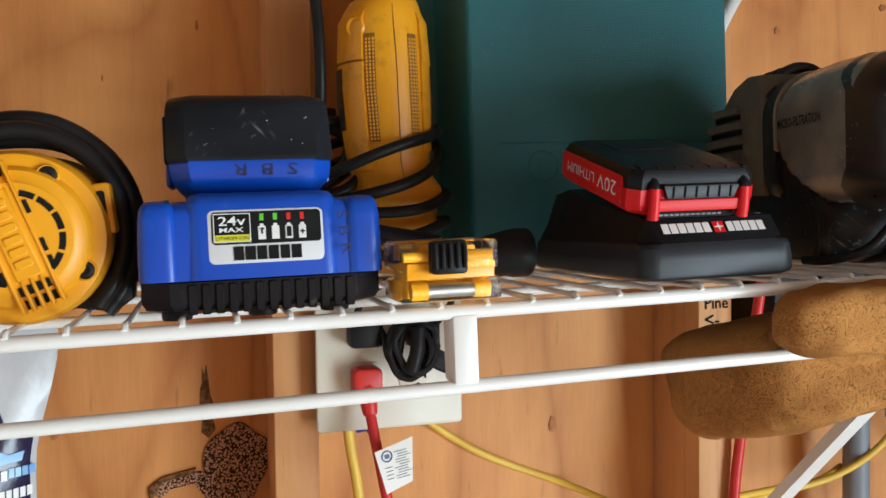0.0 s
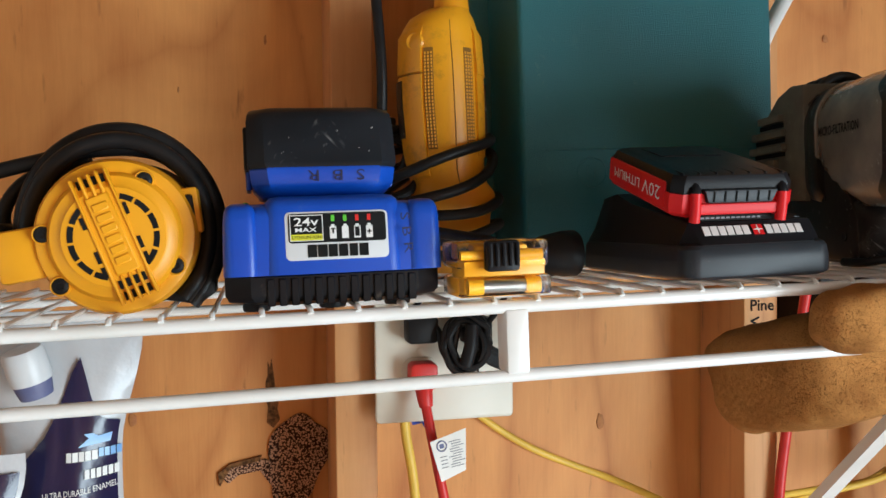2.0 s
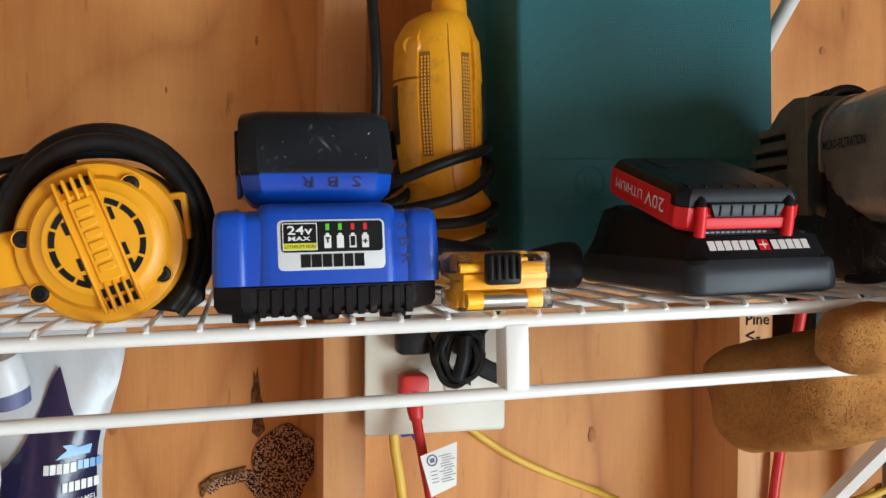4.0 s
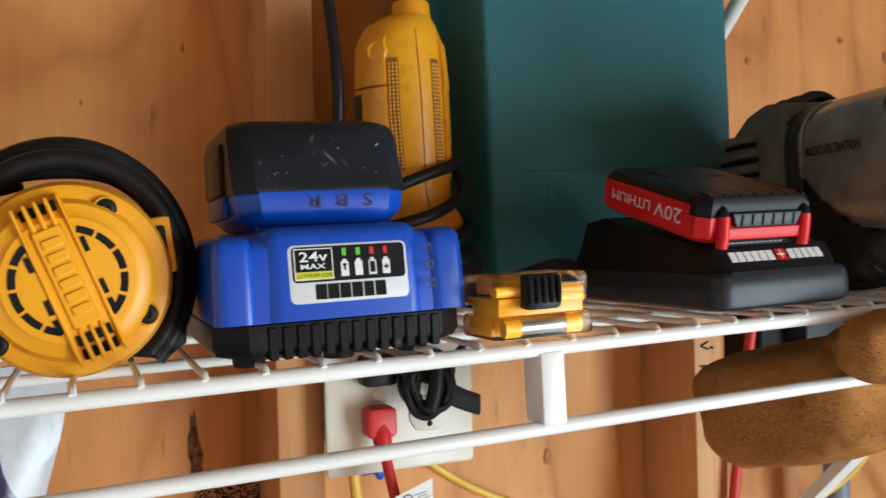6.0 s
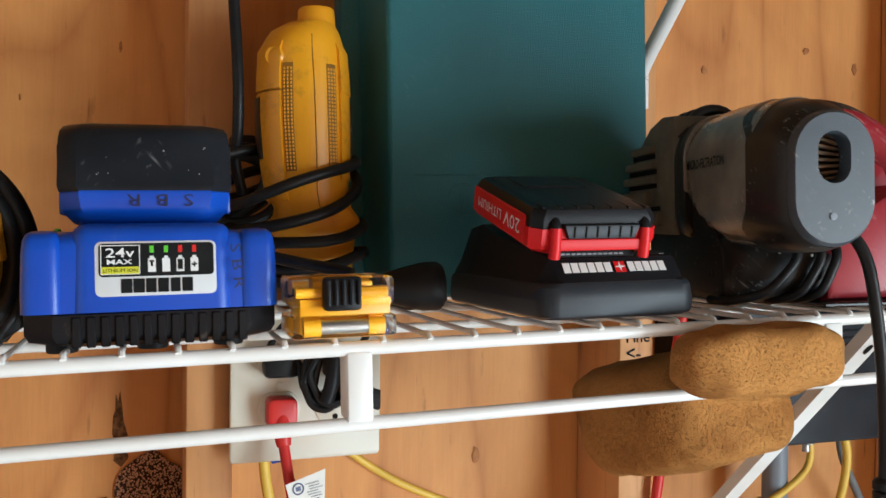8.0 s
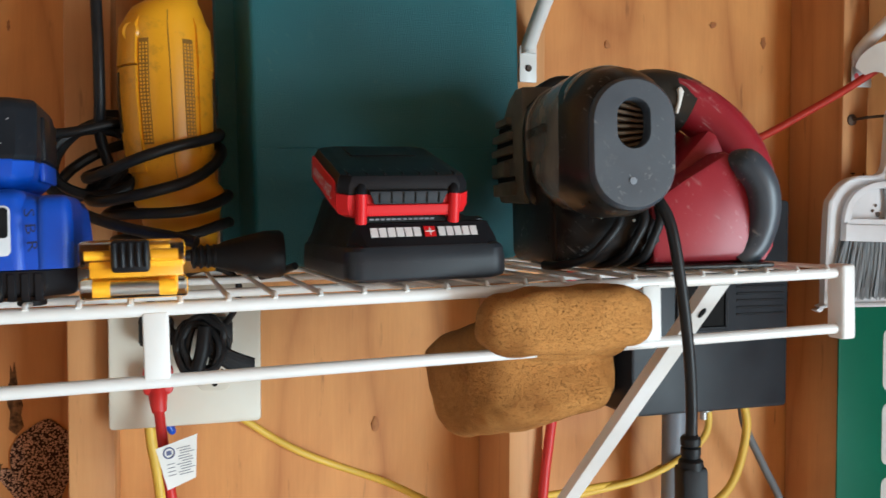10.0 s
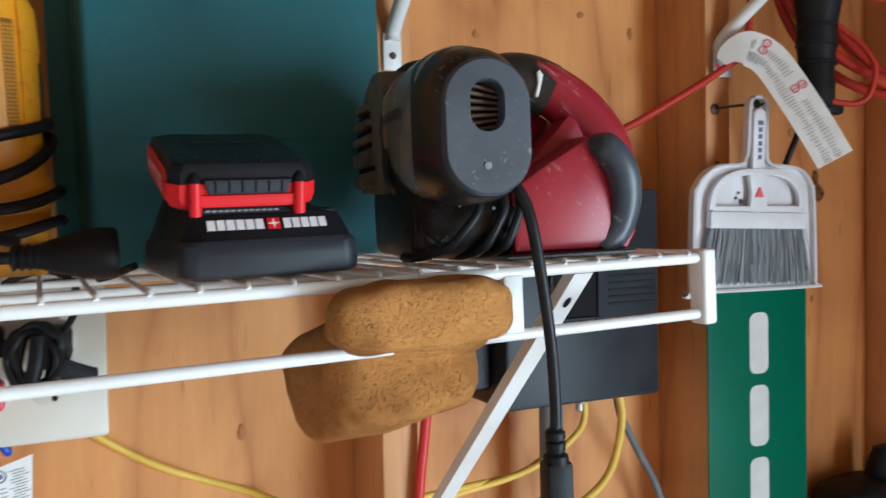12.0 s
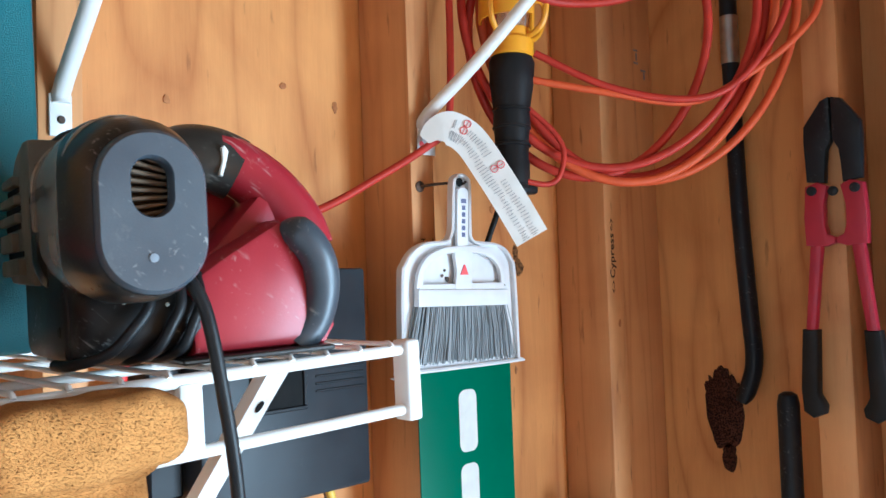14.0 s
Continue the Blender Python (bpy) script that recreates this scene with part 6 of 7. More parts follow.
def router_box():
    ob = thing("power_supply_box", "flat black plastic box with vents fixed to the plywood", "box", pose(0.757, 0.775, 1.395))
    bm = bmesh.new()
    add_prism(bm, rounded(0, 0, 0.0985, 0.1145, 0.005), -0.098, 0.0, facing(0), 0.003)
    body = part("body", bm, M_GREY, ob)
    bm = bmesh.new()
    for x0, x1, z0, z1 in ((-0.046, -0.042, -0.022, 0.026), (0.014, 0.018, -0.022, 0.026), (-0.046, 0.018, -0.026, -0.022), (-0.046, 0.018, 0.026, 0.030)):
        add_box(bm, (x0, -0.003, z0), (x1, 0.001, z1), 0.0008, 1)
    fr = part("socket_frame", bm, M_BLACK, body, "black socket frame")
    # A black sheet paints the shade of the recess.
    bm = bmesh.new()
    add_box(bm, (-0.042, -0.0008, -0.022), (0.014, 0.0, 0.026))
    part("socket_recess", bm, M_INK, fr)
    for z, w in ((0.020, 0.062), (0.0125, 0.062), (0.005, 0.062), (-0.0025, 0.062), (-0.010, 0.062)):
        bm = bmesh.new()
        add_box(bm, (0.030, -0.0012, z - 0.0012), (0.030 + w, 0.0005, z + 0.0012), 0.0004, 1)
        part("vent", bm, M_BLACK, body)
    bm = bmesh.new()
    add_lathe(bm, [(0.008, 0), (0.009, -0.004), (0.004, -0.006), (0.004, -0.013), (0.0025, -0.014)], pose(0.004, 0.02, -0.1140), 14)
    part("bolt", bm, M_STEEL, body, "steel bolt below")
    return ob


router_box()
bm = bmesh.new()
add_tube(bm, [(0.737, 0.815, 1.281), (0.737, 0.815, 0.4), (0.737, 0.815, 0.0)], 0.0135, 20, smooth=False)
tagged(finish(bm, "conduit", M_PIPE), "grey plastic conduit dropping from the black box", "pipe")
bm = bmesh.new()
add_box(bm, (0.62, 0.80, 1.30), (0.655, BACK - 0.001, 1.43), 0.003, 1)
tagged(finish(bm, "junction_box", M_BLACK), "small dark box on the wall behind the sponge", "box")


def cable(name, label, pts, r, mt, category="cable"):
    bm = bmesh.new()
    add_tube(bm, pts, r, 10, 6, flat=1.0)
    return tagged(finish(bm, name, mt), label, category)


cable("cable", "yellow wiring cable running along the plywood", [(0.245, 0.80, 1.325), (0.268, 0.862, 1.290), (0.330, 0.870, 1.247), (0.42, 0.868, 1.208), (0.50, 0.780, 1.186), (0.60, 0.80, 1.1950), (0.70, 0.80, 1.210), (0.765, 0.80, 1.245), (0.770, 0.80, 1.285)], 0.0038, M_CABLEYEL)
cable("cable", "yellow wiring cable dropping below the outlet", [(0.183, 0.80, 1.325), (0.184, 0.805, 1.29), (0.193, 0.805, 1.22), (0.198, 0.80, 1.05)], 0.0048, M_CABLEYEL)
cable("cable", "yellow wiring cable looping below the black box", [(0.816, 0.80, 1.285), (0.822, 0.80, 1.25), (0.806, 0.80, 1.195), (0.77, 0.80, 1.165), (0.70, 0.80, 1.14)], 0.0048, M_CABLEYEL)
cable("cable", "yellow wiring cable crossing the bay low down", [(0.56, 0.784, 1.205), (0.63, 0.80, 1.203), (0.69, 0.815, 1.201), (0.737, 0.838, 1.205)], 0.0036, M_CABLEYEL)
cable("cable", "blue wiring cable behind the outlet", [(0.192, 0.79, 1.315), (0.202, 0.79, 1.298), (0.199, 0.795, 1.302), (0.190, 0.80, 1.30)], 0.0035, M_BLUE)
cable("cable", "grey cable dropping from the black box", [(0.825, 0.815, 1.285), (0.835, 0.82, 1.25), (0.865, 0.825, 1.20), (0.90, 0.83, 1.14), (0.92, 0.83, 1.05)], 0.0045, M_CABLEGREY)
cable("hanging_power_cable", "red extension cable hanging behind the sponge", [(0.60, 0.770, 1.52), (0.585, 0.765, 1.44), (0.575, 0.77, 1.36), (0.566, 0.776, 1.27), (0.559, 0.778, 1.20), (0.552, 0.778, 1.05)], 0.0052, M_CORDRED, "cord")
cable("hanging_power_cable", "orange extension cable rising to the wall brace", [(0.60, 0.770, 1.50), (0.70, 0.785, 1.535), (0.81, 0.785, 1.573), (0.874, 0.778, 1.605), (0.941, 0.766, 1.644), (0.972, 0.760, 1.672), (0.982, 0.76, 1.74), (0.984, 0.76, 1.90)], 0.0044, M_CORDDEEP, "cord")


def cord_coil():
    """Orange extension cord hanging in big loops across the corner."""
    ob = thing("coiled_extension_cord", "orange extension cord hung in large loops across the corner", "cord")
    a, b = Vector((1.024, 0.772, 0)), Vector((1.318, 0.514, 0))
    along = b - a
    out = Vector((-0.64, -0.77, 0))
    loops = ((0.02, 0.78, 1.612, 1.95, 0.000, M_CORDDEEP), (0.06, 0.99, 1.604, 2.02, 0.006, M_CORDORANGE), (0.10, 0.98, 1.612, 2.04, -0.008, M_CORDDEEP), (0.00, 0.93, 1.622, 2.0, 0.012, M_CORDDEEP), (0.08, 1.10, 1.607, 2.06, -0.014, M_CORDORANGE))
    for i, (u0, u1, low, high, off, mt) in enumerate(loops):
        pts = []
        for k in range(24):
            q = 2 * math.pi * k / 24
            u = (u0 + u1) / 2 + (u1 - u0) / 2 * math.cos(q) * (1 + 0.10 * math.sin(q))
            skew = -0.10 * (1 - math.sin(q)) * 0.5
            z = (low + high) / 2 + (high - low) / 2 * math.sin(q)
            pts.append(a + along * (u + skew * 0.3) + out * (off + 0.004 * math.sin(3 * q + i)) + Vector((0, 0, z)))
        bm = bmesh.new()
        add_tube(bm, pts, 0.0056, 10, 4, closed=True)
        part("loop", bm, mt, ob)
    for pts, mt in (([(1.065, 0.700, 1.760), (1.127, 0.645, 1.719), (1.191, 0.586, 1.700), (1.239, 0.545, 1.712), (1.279, 0.512, 1.764), (1.303, 0.492, 1.83), (1.31, 0.48, 1.95)], M_CORDDEEP),
                    ([(1.05, 0.71, 1.730), (1.127, 0.648, 1.712), (1.206, 0.582, 1.697), (1.261, 0.537, 1.726), (1.313, 0.490, 1.777), (1.339, 0.470, 1.83), (1.34, 0.47, 1.95)], M_CORDORANGE),
                    ([(1.056, 0.705, 1.693), (1.079, 0.688, 1.666), (1.088, 0.680, 1.642), (1.082, 0.683, 1.612), (1.069, 0.692, 1.602), (1.045, 0.705, 1.606)], M_CORDDEEP)):
        bm = bmesh.new()
        add_tube(bm, pts, 0.0045 if pts[0][2] > 1.7 else 0.0034, 10, 5)
        part("strand", bm, mt, ob)
    # upper bight passing in front of the lamp
    bm = bmesh.new()
    add_tube(bm, [(1.0, 0.70, 1.86), (1.04, 0.68, 1.822), (1.09, 0.66, 1.815), (1.15, 0.617, 1.825), (1.22, 0.56, 1.87)], 0.0052, 10, 5)
    part("strand", bm, M_CORDDEEP, ob)
    return ob


cord_coil()


def work_light():
    ob = thing("work_light", "yellow and black hand lamp hanging by its hook in the corner", "lamp", pose(1.040, 0.722, 1.60, 0, 3, 0))
    def body(rows, name, mt, label="", par=None):
        bm = bmesh.new()
        add_lathe(bm, rows, None, 28)
        return part(name, bm, mt, par or ob, label)
    grip = body([(0.018, 0.0), (0.0215, 0.004), (0.0215, 0.028), (0.020, 0.034), (0.0205, 0.06), (0.0225, 0.075), (0.0215, 0.09), (0.0235, 0.105), (0.0265, 0.125), (0.0275, 0.150), (0.025, 0.156)], "grip", M_RUBBER, "black rubber grip")
    bm = bmesh.new()
    add_box(bm, (0.006, -0.012, -0.006), (0.036, 0.012, 0.008), 0.004, 2)
    part("cord_guard", bm, M_RUBBER, grip)
    for i in range(4):
        bm = bmesh.new()
        add_lathe(bm, [(0.0218, 0.0), (0.0232, 0.001), (0.0232, 0.003), (0.0218, 0.004)], pose(0, 0, 0.048 + i * 0.021), 24)
        part("grip_ring", bm, M_RUBBER, grip)
    collar = body([(0.024, 0.156), (0.0265, 0.158), (0.0265, 0.176), (0.0225, 0.180), (0.0225, 0.190)], "collar", M_YELLOW, "yellow collar")
    body([(0.016, 0.190), (0.018, 0.20), (0.018, 0.29), (0.012, 0.30)], "lamp_glass", M_LENS, "clear lamp tube")
    for ang in (10, 100, 190, 280):
        q = Matrix.Rotation(radians(ang), 4, "Z")
        bm = bmesh.new()
        add_tube(bm, [q @ Vector(p) for p in ((0.020, 0, 0.178), (0.040, 0, 0.188), (0.048, 0, 0.215), (0.046, 0, 0.29), (0.02, 0, 0.31))], 0.0036, 8, 5)
        part("cage_bar", bm, M_YELLOW, collar)
    bm = bmesh.new()
    add_tube(bm, [(0.024, 0, 0.18), (0.05, 0.0, 0.195), (0.062, 0, 0.225), (0.055, 0, 0.24), (0.02, 0, 0.23)], 0.0034, 8, 5)
    part("cage_bar", bm, M_YELLOW, collar)
    bm = bmesh.new()
    skin(bm, [[Vector((0.040 * math.cos(a), 0.040 * math.sin(a), z)) for a in [radians(100 + 160 * k / 10) for k in range(11)]] + [Vector((0.037 * math.cos(a), 0.037 * math.sin(a), z)) for a in [radians(260 - 160 * k / 10) for k in range(11)]] for z in (0.20, 0.31)])
    part("reflector", bm, M_YELLOW, ob, "yellow half shade")
    bm = bmesh.new()
    add_tube(bm, [(0, 0, 0.30), (0, 0, 0.36), (0.01, 0.01, 0.39)], 0.003, 8, 4)
    part("hook", bm, M_STEEL, ob, "steel hook")
    return ob


work_light()
cable("lamp_cord", "black cord hanging below the hand lamp", [(1.050, 0.735, 1.602), (1.078, 0.772, 1.598), (1.099, 0.800, 1.578), (1.096, 0.820, 1.532), (1.090, 0.840, 1.45)], 0.004, M_CORDBLACK, "cord")


def warning_tag():
    """Curled paper tag hanging from the cord at the brace."""
    ob = thing("warning_tag", "curled white paper warning tag printed in black and red", "tag")
    path = spline([(0.940, 0.764, 1.654), (0.948, 0.757, 1.664), (0.962, 0.746, 1.667), (0.982, 0.733, 1.653), (1.000, 0.716, 1.615), (1.017, 0.701, 1.576), (1.033, 0.688, 1.538)], 6)
    nrm = Vector((-0.66, -0.72, 0.1)).normalized()
    rows = []
    n = len(path)
    for i, p in enumerate(path):
        s = 0.35 + 0.75 * min(1, i / 12)
        d = (path[min(i + 1, n - 1)] - path[max(i - 1, 0)]).normalized()
        side = d.cross(nrm).normalized() * -0.0185 * s
        rows.append([p + side, p - side, p - side - nrm * 0.0003, p + side - nrm * 0.0003])
    bm = bmesh.new()
    skin(bm, rows)
    sheet = part("sheet", bm, M_PAPER, ob, sharp=60)
    ink = bmesh.new()
    rnd = random.Random(5)
    for i in range(13, n - 1):
        p, q = path[i], path[i + 1]
        for k in range(2):
            c = p.lerp(q, k / 2)
            d = (q - p).normalized()
            side = d.cross(nrm).normalized()
            w = 0.0145 * rnd.uniform(0.7, 1.0)
            mm = Matrix((( *(side), 0), ( *(d), 0), ( *(nrm), 0), (0, 0, 0, 1))).transposed()
            mm.translation = c + nrm * 0.0006
            if 14 <= i <= 16 or 22 <= i <= 25:
                add_bars(ink, mm, [(0.008, 0, 0.011, 0.0005)])
            else:
                add_bars(ink, mm, [(-w * 0.45, 0, w * rnd.uniform(0.5, 0.85), 0.0005), (w * 0.55, 0, w * rnd.uniform(0.4, 0.8), 0.0005)])
        if i in (15, 23):
            for cx in (-0.004, -0.013):
                red = bmesh.new()
                add_tube(red, [mm @ Vector((cx + 0.0042 * math.cos(a), 0.002 + 0.0042 * math.sin(a), 0.0004)) for a in [2 * math.pi * j / 16 for j in range(16)]], 0.0005, 5, 1, closed=True, smooth=False)
                add_bars(red, mm, [(cx, 0.002, 0.0065, 0.0007)])
                part("print_symbol", red, M_INKRED, sheet, "red warning circle")
    part("print_line", ink, M_TAGINK, sheet)
    return ob


warning_tag()
bm = bmesh.new()
add_box(bm, (0.944, FACE - 0.007, 1.640), (0.972, FACE - 0.0052, 1.662), 0.0006, 1)
dec = tagged(finish(bm, "sticker", M_LABEL), "small white sticker with a red dot on the brace foot", "sticker")
bm = bmesh.new()
add_lathe(bm, [(0.0035, 0), (0.0035, 0.0003)], facing(FACE - 0.007) @ pose(0.950, 1.652, 0), 14)
part("dot", bm, M_INKRED, dec)


def dustpan_set():
    ob = thing("dustpan", "white plastic dustpan with clipped-in brush, hung on a nail", "dustpan", pose(0.978, 0.756, 1.498, 3.0, 0, 0))
    F = facing
    # pan outline: flared foot, shoulders, handle
    def pan(k):
        pts = [(-0.0900 + k, -0.104 + k), (-0.0860 + k, -0.107 + k), (0.0990 - k, -0.109 + k), (0.1030 - k, -0.106 + k), (0.1040 - k, -0.095), (0.096 - k, 0.000), (0.090 - k, 0.018), (0.076 - k, 0.032), (0.056, 0.038 - k), (0.028, 0.040 - k),
               (0.0190 - k, 0.044), (0.0170 - k, 0.060), (0.0160 - k, 0.105), (0.011 - k, 0.114), (0.001, 0.118 - k), (-0.009 + k, 0.114), (-0.014 + k, 0.105), (-0.0150 + k, 0.060), (-0.018 + k, 0.046),
               (-0.026, 0.040 - k), (-0.054, 0.038 - k), (-0.074 + k, 0.030), (-0.088 + k, 0.014), (-0.092 + k, -0.004)]
        return pts
    def smooth(pts):
        return [(p.x, p.y) for p in spline([(*q, 0) for q in pts], 3, True)]
    bm = bmesh.new()
    add_prism(bm, smooth(pan(0.004)), -0.003, -0.0005, F(0), 0.0005)
    part("tray", bm, M_PAN, ob)
    bm = bmesh.new()
    o, i = smooth(pan(0.0)), smooth(pan(0.0042))
    n = len(o)
    rings = [[bm.verts.new(Vector((x, y, z))) for x, z in pts] for pts, y in ((o, 0.003), (o, -0.0055), (inset2(o, i, 0.5), -0.0070), (i, -0.0055), (i, 0.001))]
    for a, b in zip(rings, rings[1:]):
        for k in range(n):
            j = (k + 1) % n
            bm.faces.new((a[k], a[j], b[j], b[k]))
    part("rim", bm, M_PAN, ob)
    # A black disc on the tray paints the hole's dark.
    bm = bmesh.new()
    add_lathe(bm, [(0.0052, 0), (0.0052, 0.0006)], F(-0.0008) @ pose(0.001, 0.108, 0), 18)
    part("hang_hole", bm, M_INK, ob, "dark hanging hole")
    # brush: crescent head with two openings, bar and bristles
    bm = bmesh.new()
    def arch(hx, top, foot, n=24):
        return [(0.001 + hx * math.copysign(abs(math.cos(a)) ** 0.75, math.cos(a)), foot + (top - foot) * math.sin(a) ** 0.8) for a in [math.pi * k / n for k in range(n + 1)]]
    add_prism(bm, arch(0.0735, 0.0340, -0.014) + arch(0.0640, 0.0265, -0.009)[::-1], 0.004, 0.0095, F(0), 0.0008)
    br = part("brush_head", bm, M_PAN, ob, "white brush head")
    bm = bmesh.new()
    add_prism(bm, smooth([(-0.0115, -0.016), (0.0135, -0.016), (0.0125, 0.005), (0.0150, 0.029), (-0.0130, 0.029), (-0.0105, 0.005)]), 0.004, 0.0094, F(0), 0.0008)
    part("head_web", bm, M_PAN, br)
    bm = bmesh.new()
    add_prism(bm, [(-0.068, -0.016), (0.070, -0.018), (0.070, -0.0095), (-0.068, -0.0085)], 0.003, 0.0088, F(0), 0.001)
    part("head_foot", bm, M_PAN, br)
    bm = bmesh.new()
    add_prism(bm, rounded(0.001, 0.066, 0.0092, 0.036, 0.008), 0.002, 0.0075, F(0), 0.0015)
    part("brush_handle", bm, M_PAN, br)
    for x, z, r in ((-0.018, -0.004, 0.0030), (-0.026, 0.000, 0.0018), (-0.022, 0.006, 0.0016)):
        bm = bmesh.new()
        add_prism(bm, [(x + r * math.cos(a) * (1 + 0.3 * math.sin(3 * a)), z + r * math.sin(a)) for a in [2 * math.pi * k / 12 for k in range(12)]], 0.0004, 0.0011, F(0))
        part("grit", bm, M_NAIL, br, "brown grit behind the brush")
    bm = bmesh.new()
    add_prism(bm, [(-0.072, -0.033), (0.075, -0.037), (0.075, -0.018), (-0.072, -0.014)], 0.004, 0.012, F(0), 0.0015)
    part("brush_bar", bm, M_PAN, br)
    bm = bmesh.new()
    add_prism(bm, [(-0.0055, 0.001), (0.0075, 0.001), (0.0022, 0.0125), (-0.0002, 0.0125)], 0.0092, 0.0105, F(0), 0.0006)
    part("badge", bm, M_INKRED, br, "red triangular badge")
    bm = bmesh.new()
    rnd = random.Random(8)
    for k in range(260):
        x = -0.070 + 0.1435 * k / 259 + rnd.uniform(-0.0006, 0.0006)
        y = -0.004 - rnd.uniform(0, 0.006)
        xe = x * 1.22 + rnd.uniform(-0.004, 0.004)
        ze = -0.0955 - 0.005 * (x + 0.07) / 0.14 + rnd.uniform(-0.003, 0.003)
        r = rnd.uniform(0.0005, 0.0008)
        add_tube(bm, [(x, y, -0.032), ((x + xe) / 2 + rnd.uniform(-0.001, 0.001), y - 0.001, -0.064), (xe, y, ze)], r, 4, 1, smooth=False)
    add_prism(bm, [(-0.084, -0.095), (0.089, -0.100), (0.073, -0.034), (-0.070, -0.030)], 0.0015, 0.004, F(0))
    bs = part("bristles", bm, M_BRISTLE, br, "grey bristles")
    tagged(bs, kind="stuff")
    # the owner's name as plain bars
    for k in range(6):
        bm = bmesh.new()
        add_bars(bm, F(-0.0076) @ pose(0.0015, -0.004, 0.0), [(0, 0.090 - 0.0078 * k, 0.0055 if k else 0.008, 0.0052)], 0.0003)
        part("handwriting", bm, M_INKBLUE, ob, "blue handwritten mark")
    return ob


def inset2(o, i, f):
    return [((a[0] * (1 - f) + b[0] * f), (a[1] * (1 - f) + b[1] * f)) for a, b in zip(o, i)]


dustpan_set()
bm = bmesh.new()
add_lathe(bm, [(0.0065, 0), (0.0065, 0.0015), (0.0025, 0.003)], facing(FACE) @ pose(0.951, 1.603, 0), 16)
nail = finish(bm, "nail", M_NAIL)
tagged(nail, "rusty bent nail in the stud", "nail")
bm = bmesh.new()
add_tube(bm, [(0.951, FACE - 0.002, 1.603), (0.956, 0.768, 1.604), (0.972, 0.756, 1.605), (0.984, 0.750, 1.604), (0.984, 0.744, 1.606)], 0.0016, 8, 4)
part("shank", bm, M_NAIL, nail)


def number_sign():
    ob = thing("number_sign", "green metal sign plate with white marks hanging below the dustpan", "sign", pose(1.011, 0.781, 1.19))
    bm = bmesh.new()
    add_prism(bm, rounded(0, 0, 0.0795, 0.225, 0.004), -0.001, 0.001, facing(0), 0.0004)
    pl = part("plate", bm, M_SIGN, ob)
    for z in (0.134, 0.046, -0.042):
        bm = bmesh.new()
        add_prism(bm, rounded(0.0, z, 0.015, 0.037, 0.010, 6), 0.001, 0.0014, facing(0))
        part("white_bar", bm, M_SIGNWHITE, pl)
    return ob


number_sign()


# handwriting on the studs
def scribble(words, x, y, z, width, parent, turn=0, height=None):
    ob = lettering(words, width, facing(y) @ pose(x, z, 0.0006, 0, 0, turn), M_INK, parent, "handwriting", height, bold=0.012)
    ob.matrix_parent_inverse = Matrix.Translation(parent.location).inverted()


scribble("Pine", 0.546, FACE, 1.399, 0.026, stud_3)
scribble("Teak", 0.545, FACE, 1.359, 0.028, stud_3)
scribble("<-", 0.541, FACE, 1.383, 0.016, stud_3)
scribble("Teak", 0.962, FACE, 1.538, 0.024, stud_4)
scribble("Cypress", 1.334, FACE, 1.520, 0.066, stud_5, 90, 0.016)
for z in (1.566, 1.474):
    scribble("<->", 1.333, FACE, z, 0.018, stud_5, 90)

for x, z, w, h in ((1.424, 1.842, 0.012, 0.003), (1.426, 1.832, 0.004, 0.012), (1.424, 1.822, 0.012, 0.003), (1.444, 1.812, 0.014, 0.003), (1.446, 1.804, 0.004, 0.012)):
    bm = bmesh.new()
    add_bars(bm, facing(FACE + 0.004), [(x, z, w, h)], 0.0004)
    mark = part("pencil_mark", bm, M_TAGINK, stud_6)
    mark.matrix_parent_inverse = Matrix.Translation(stud_6.location).inverted()


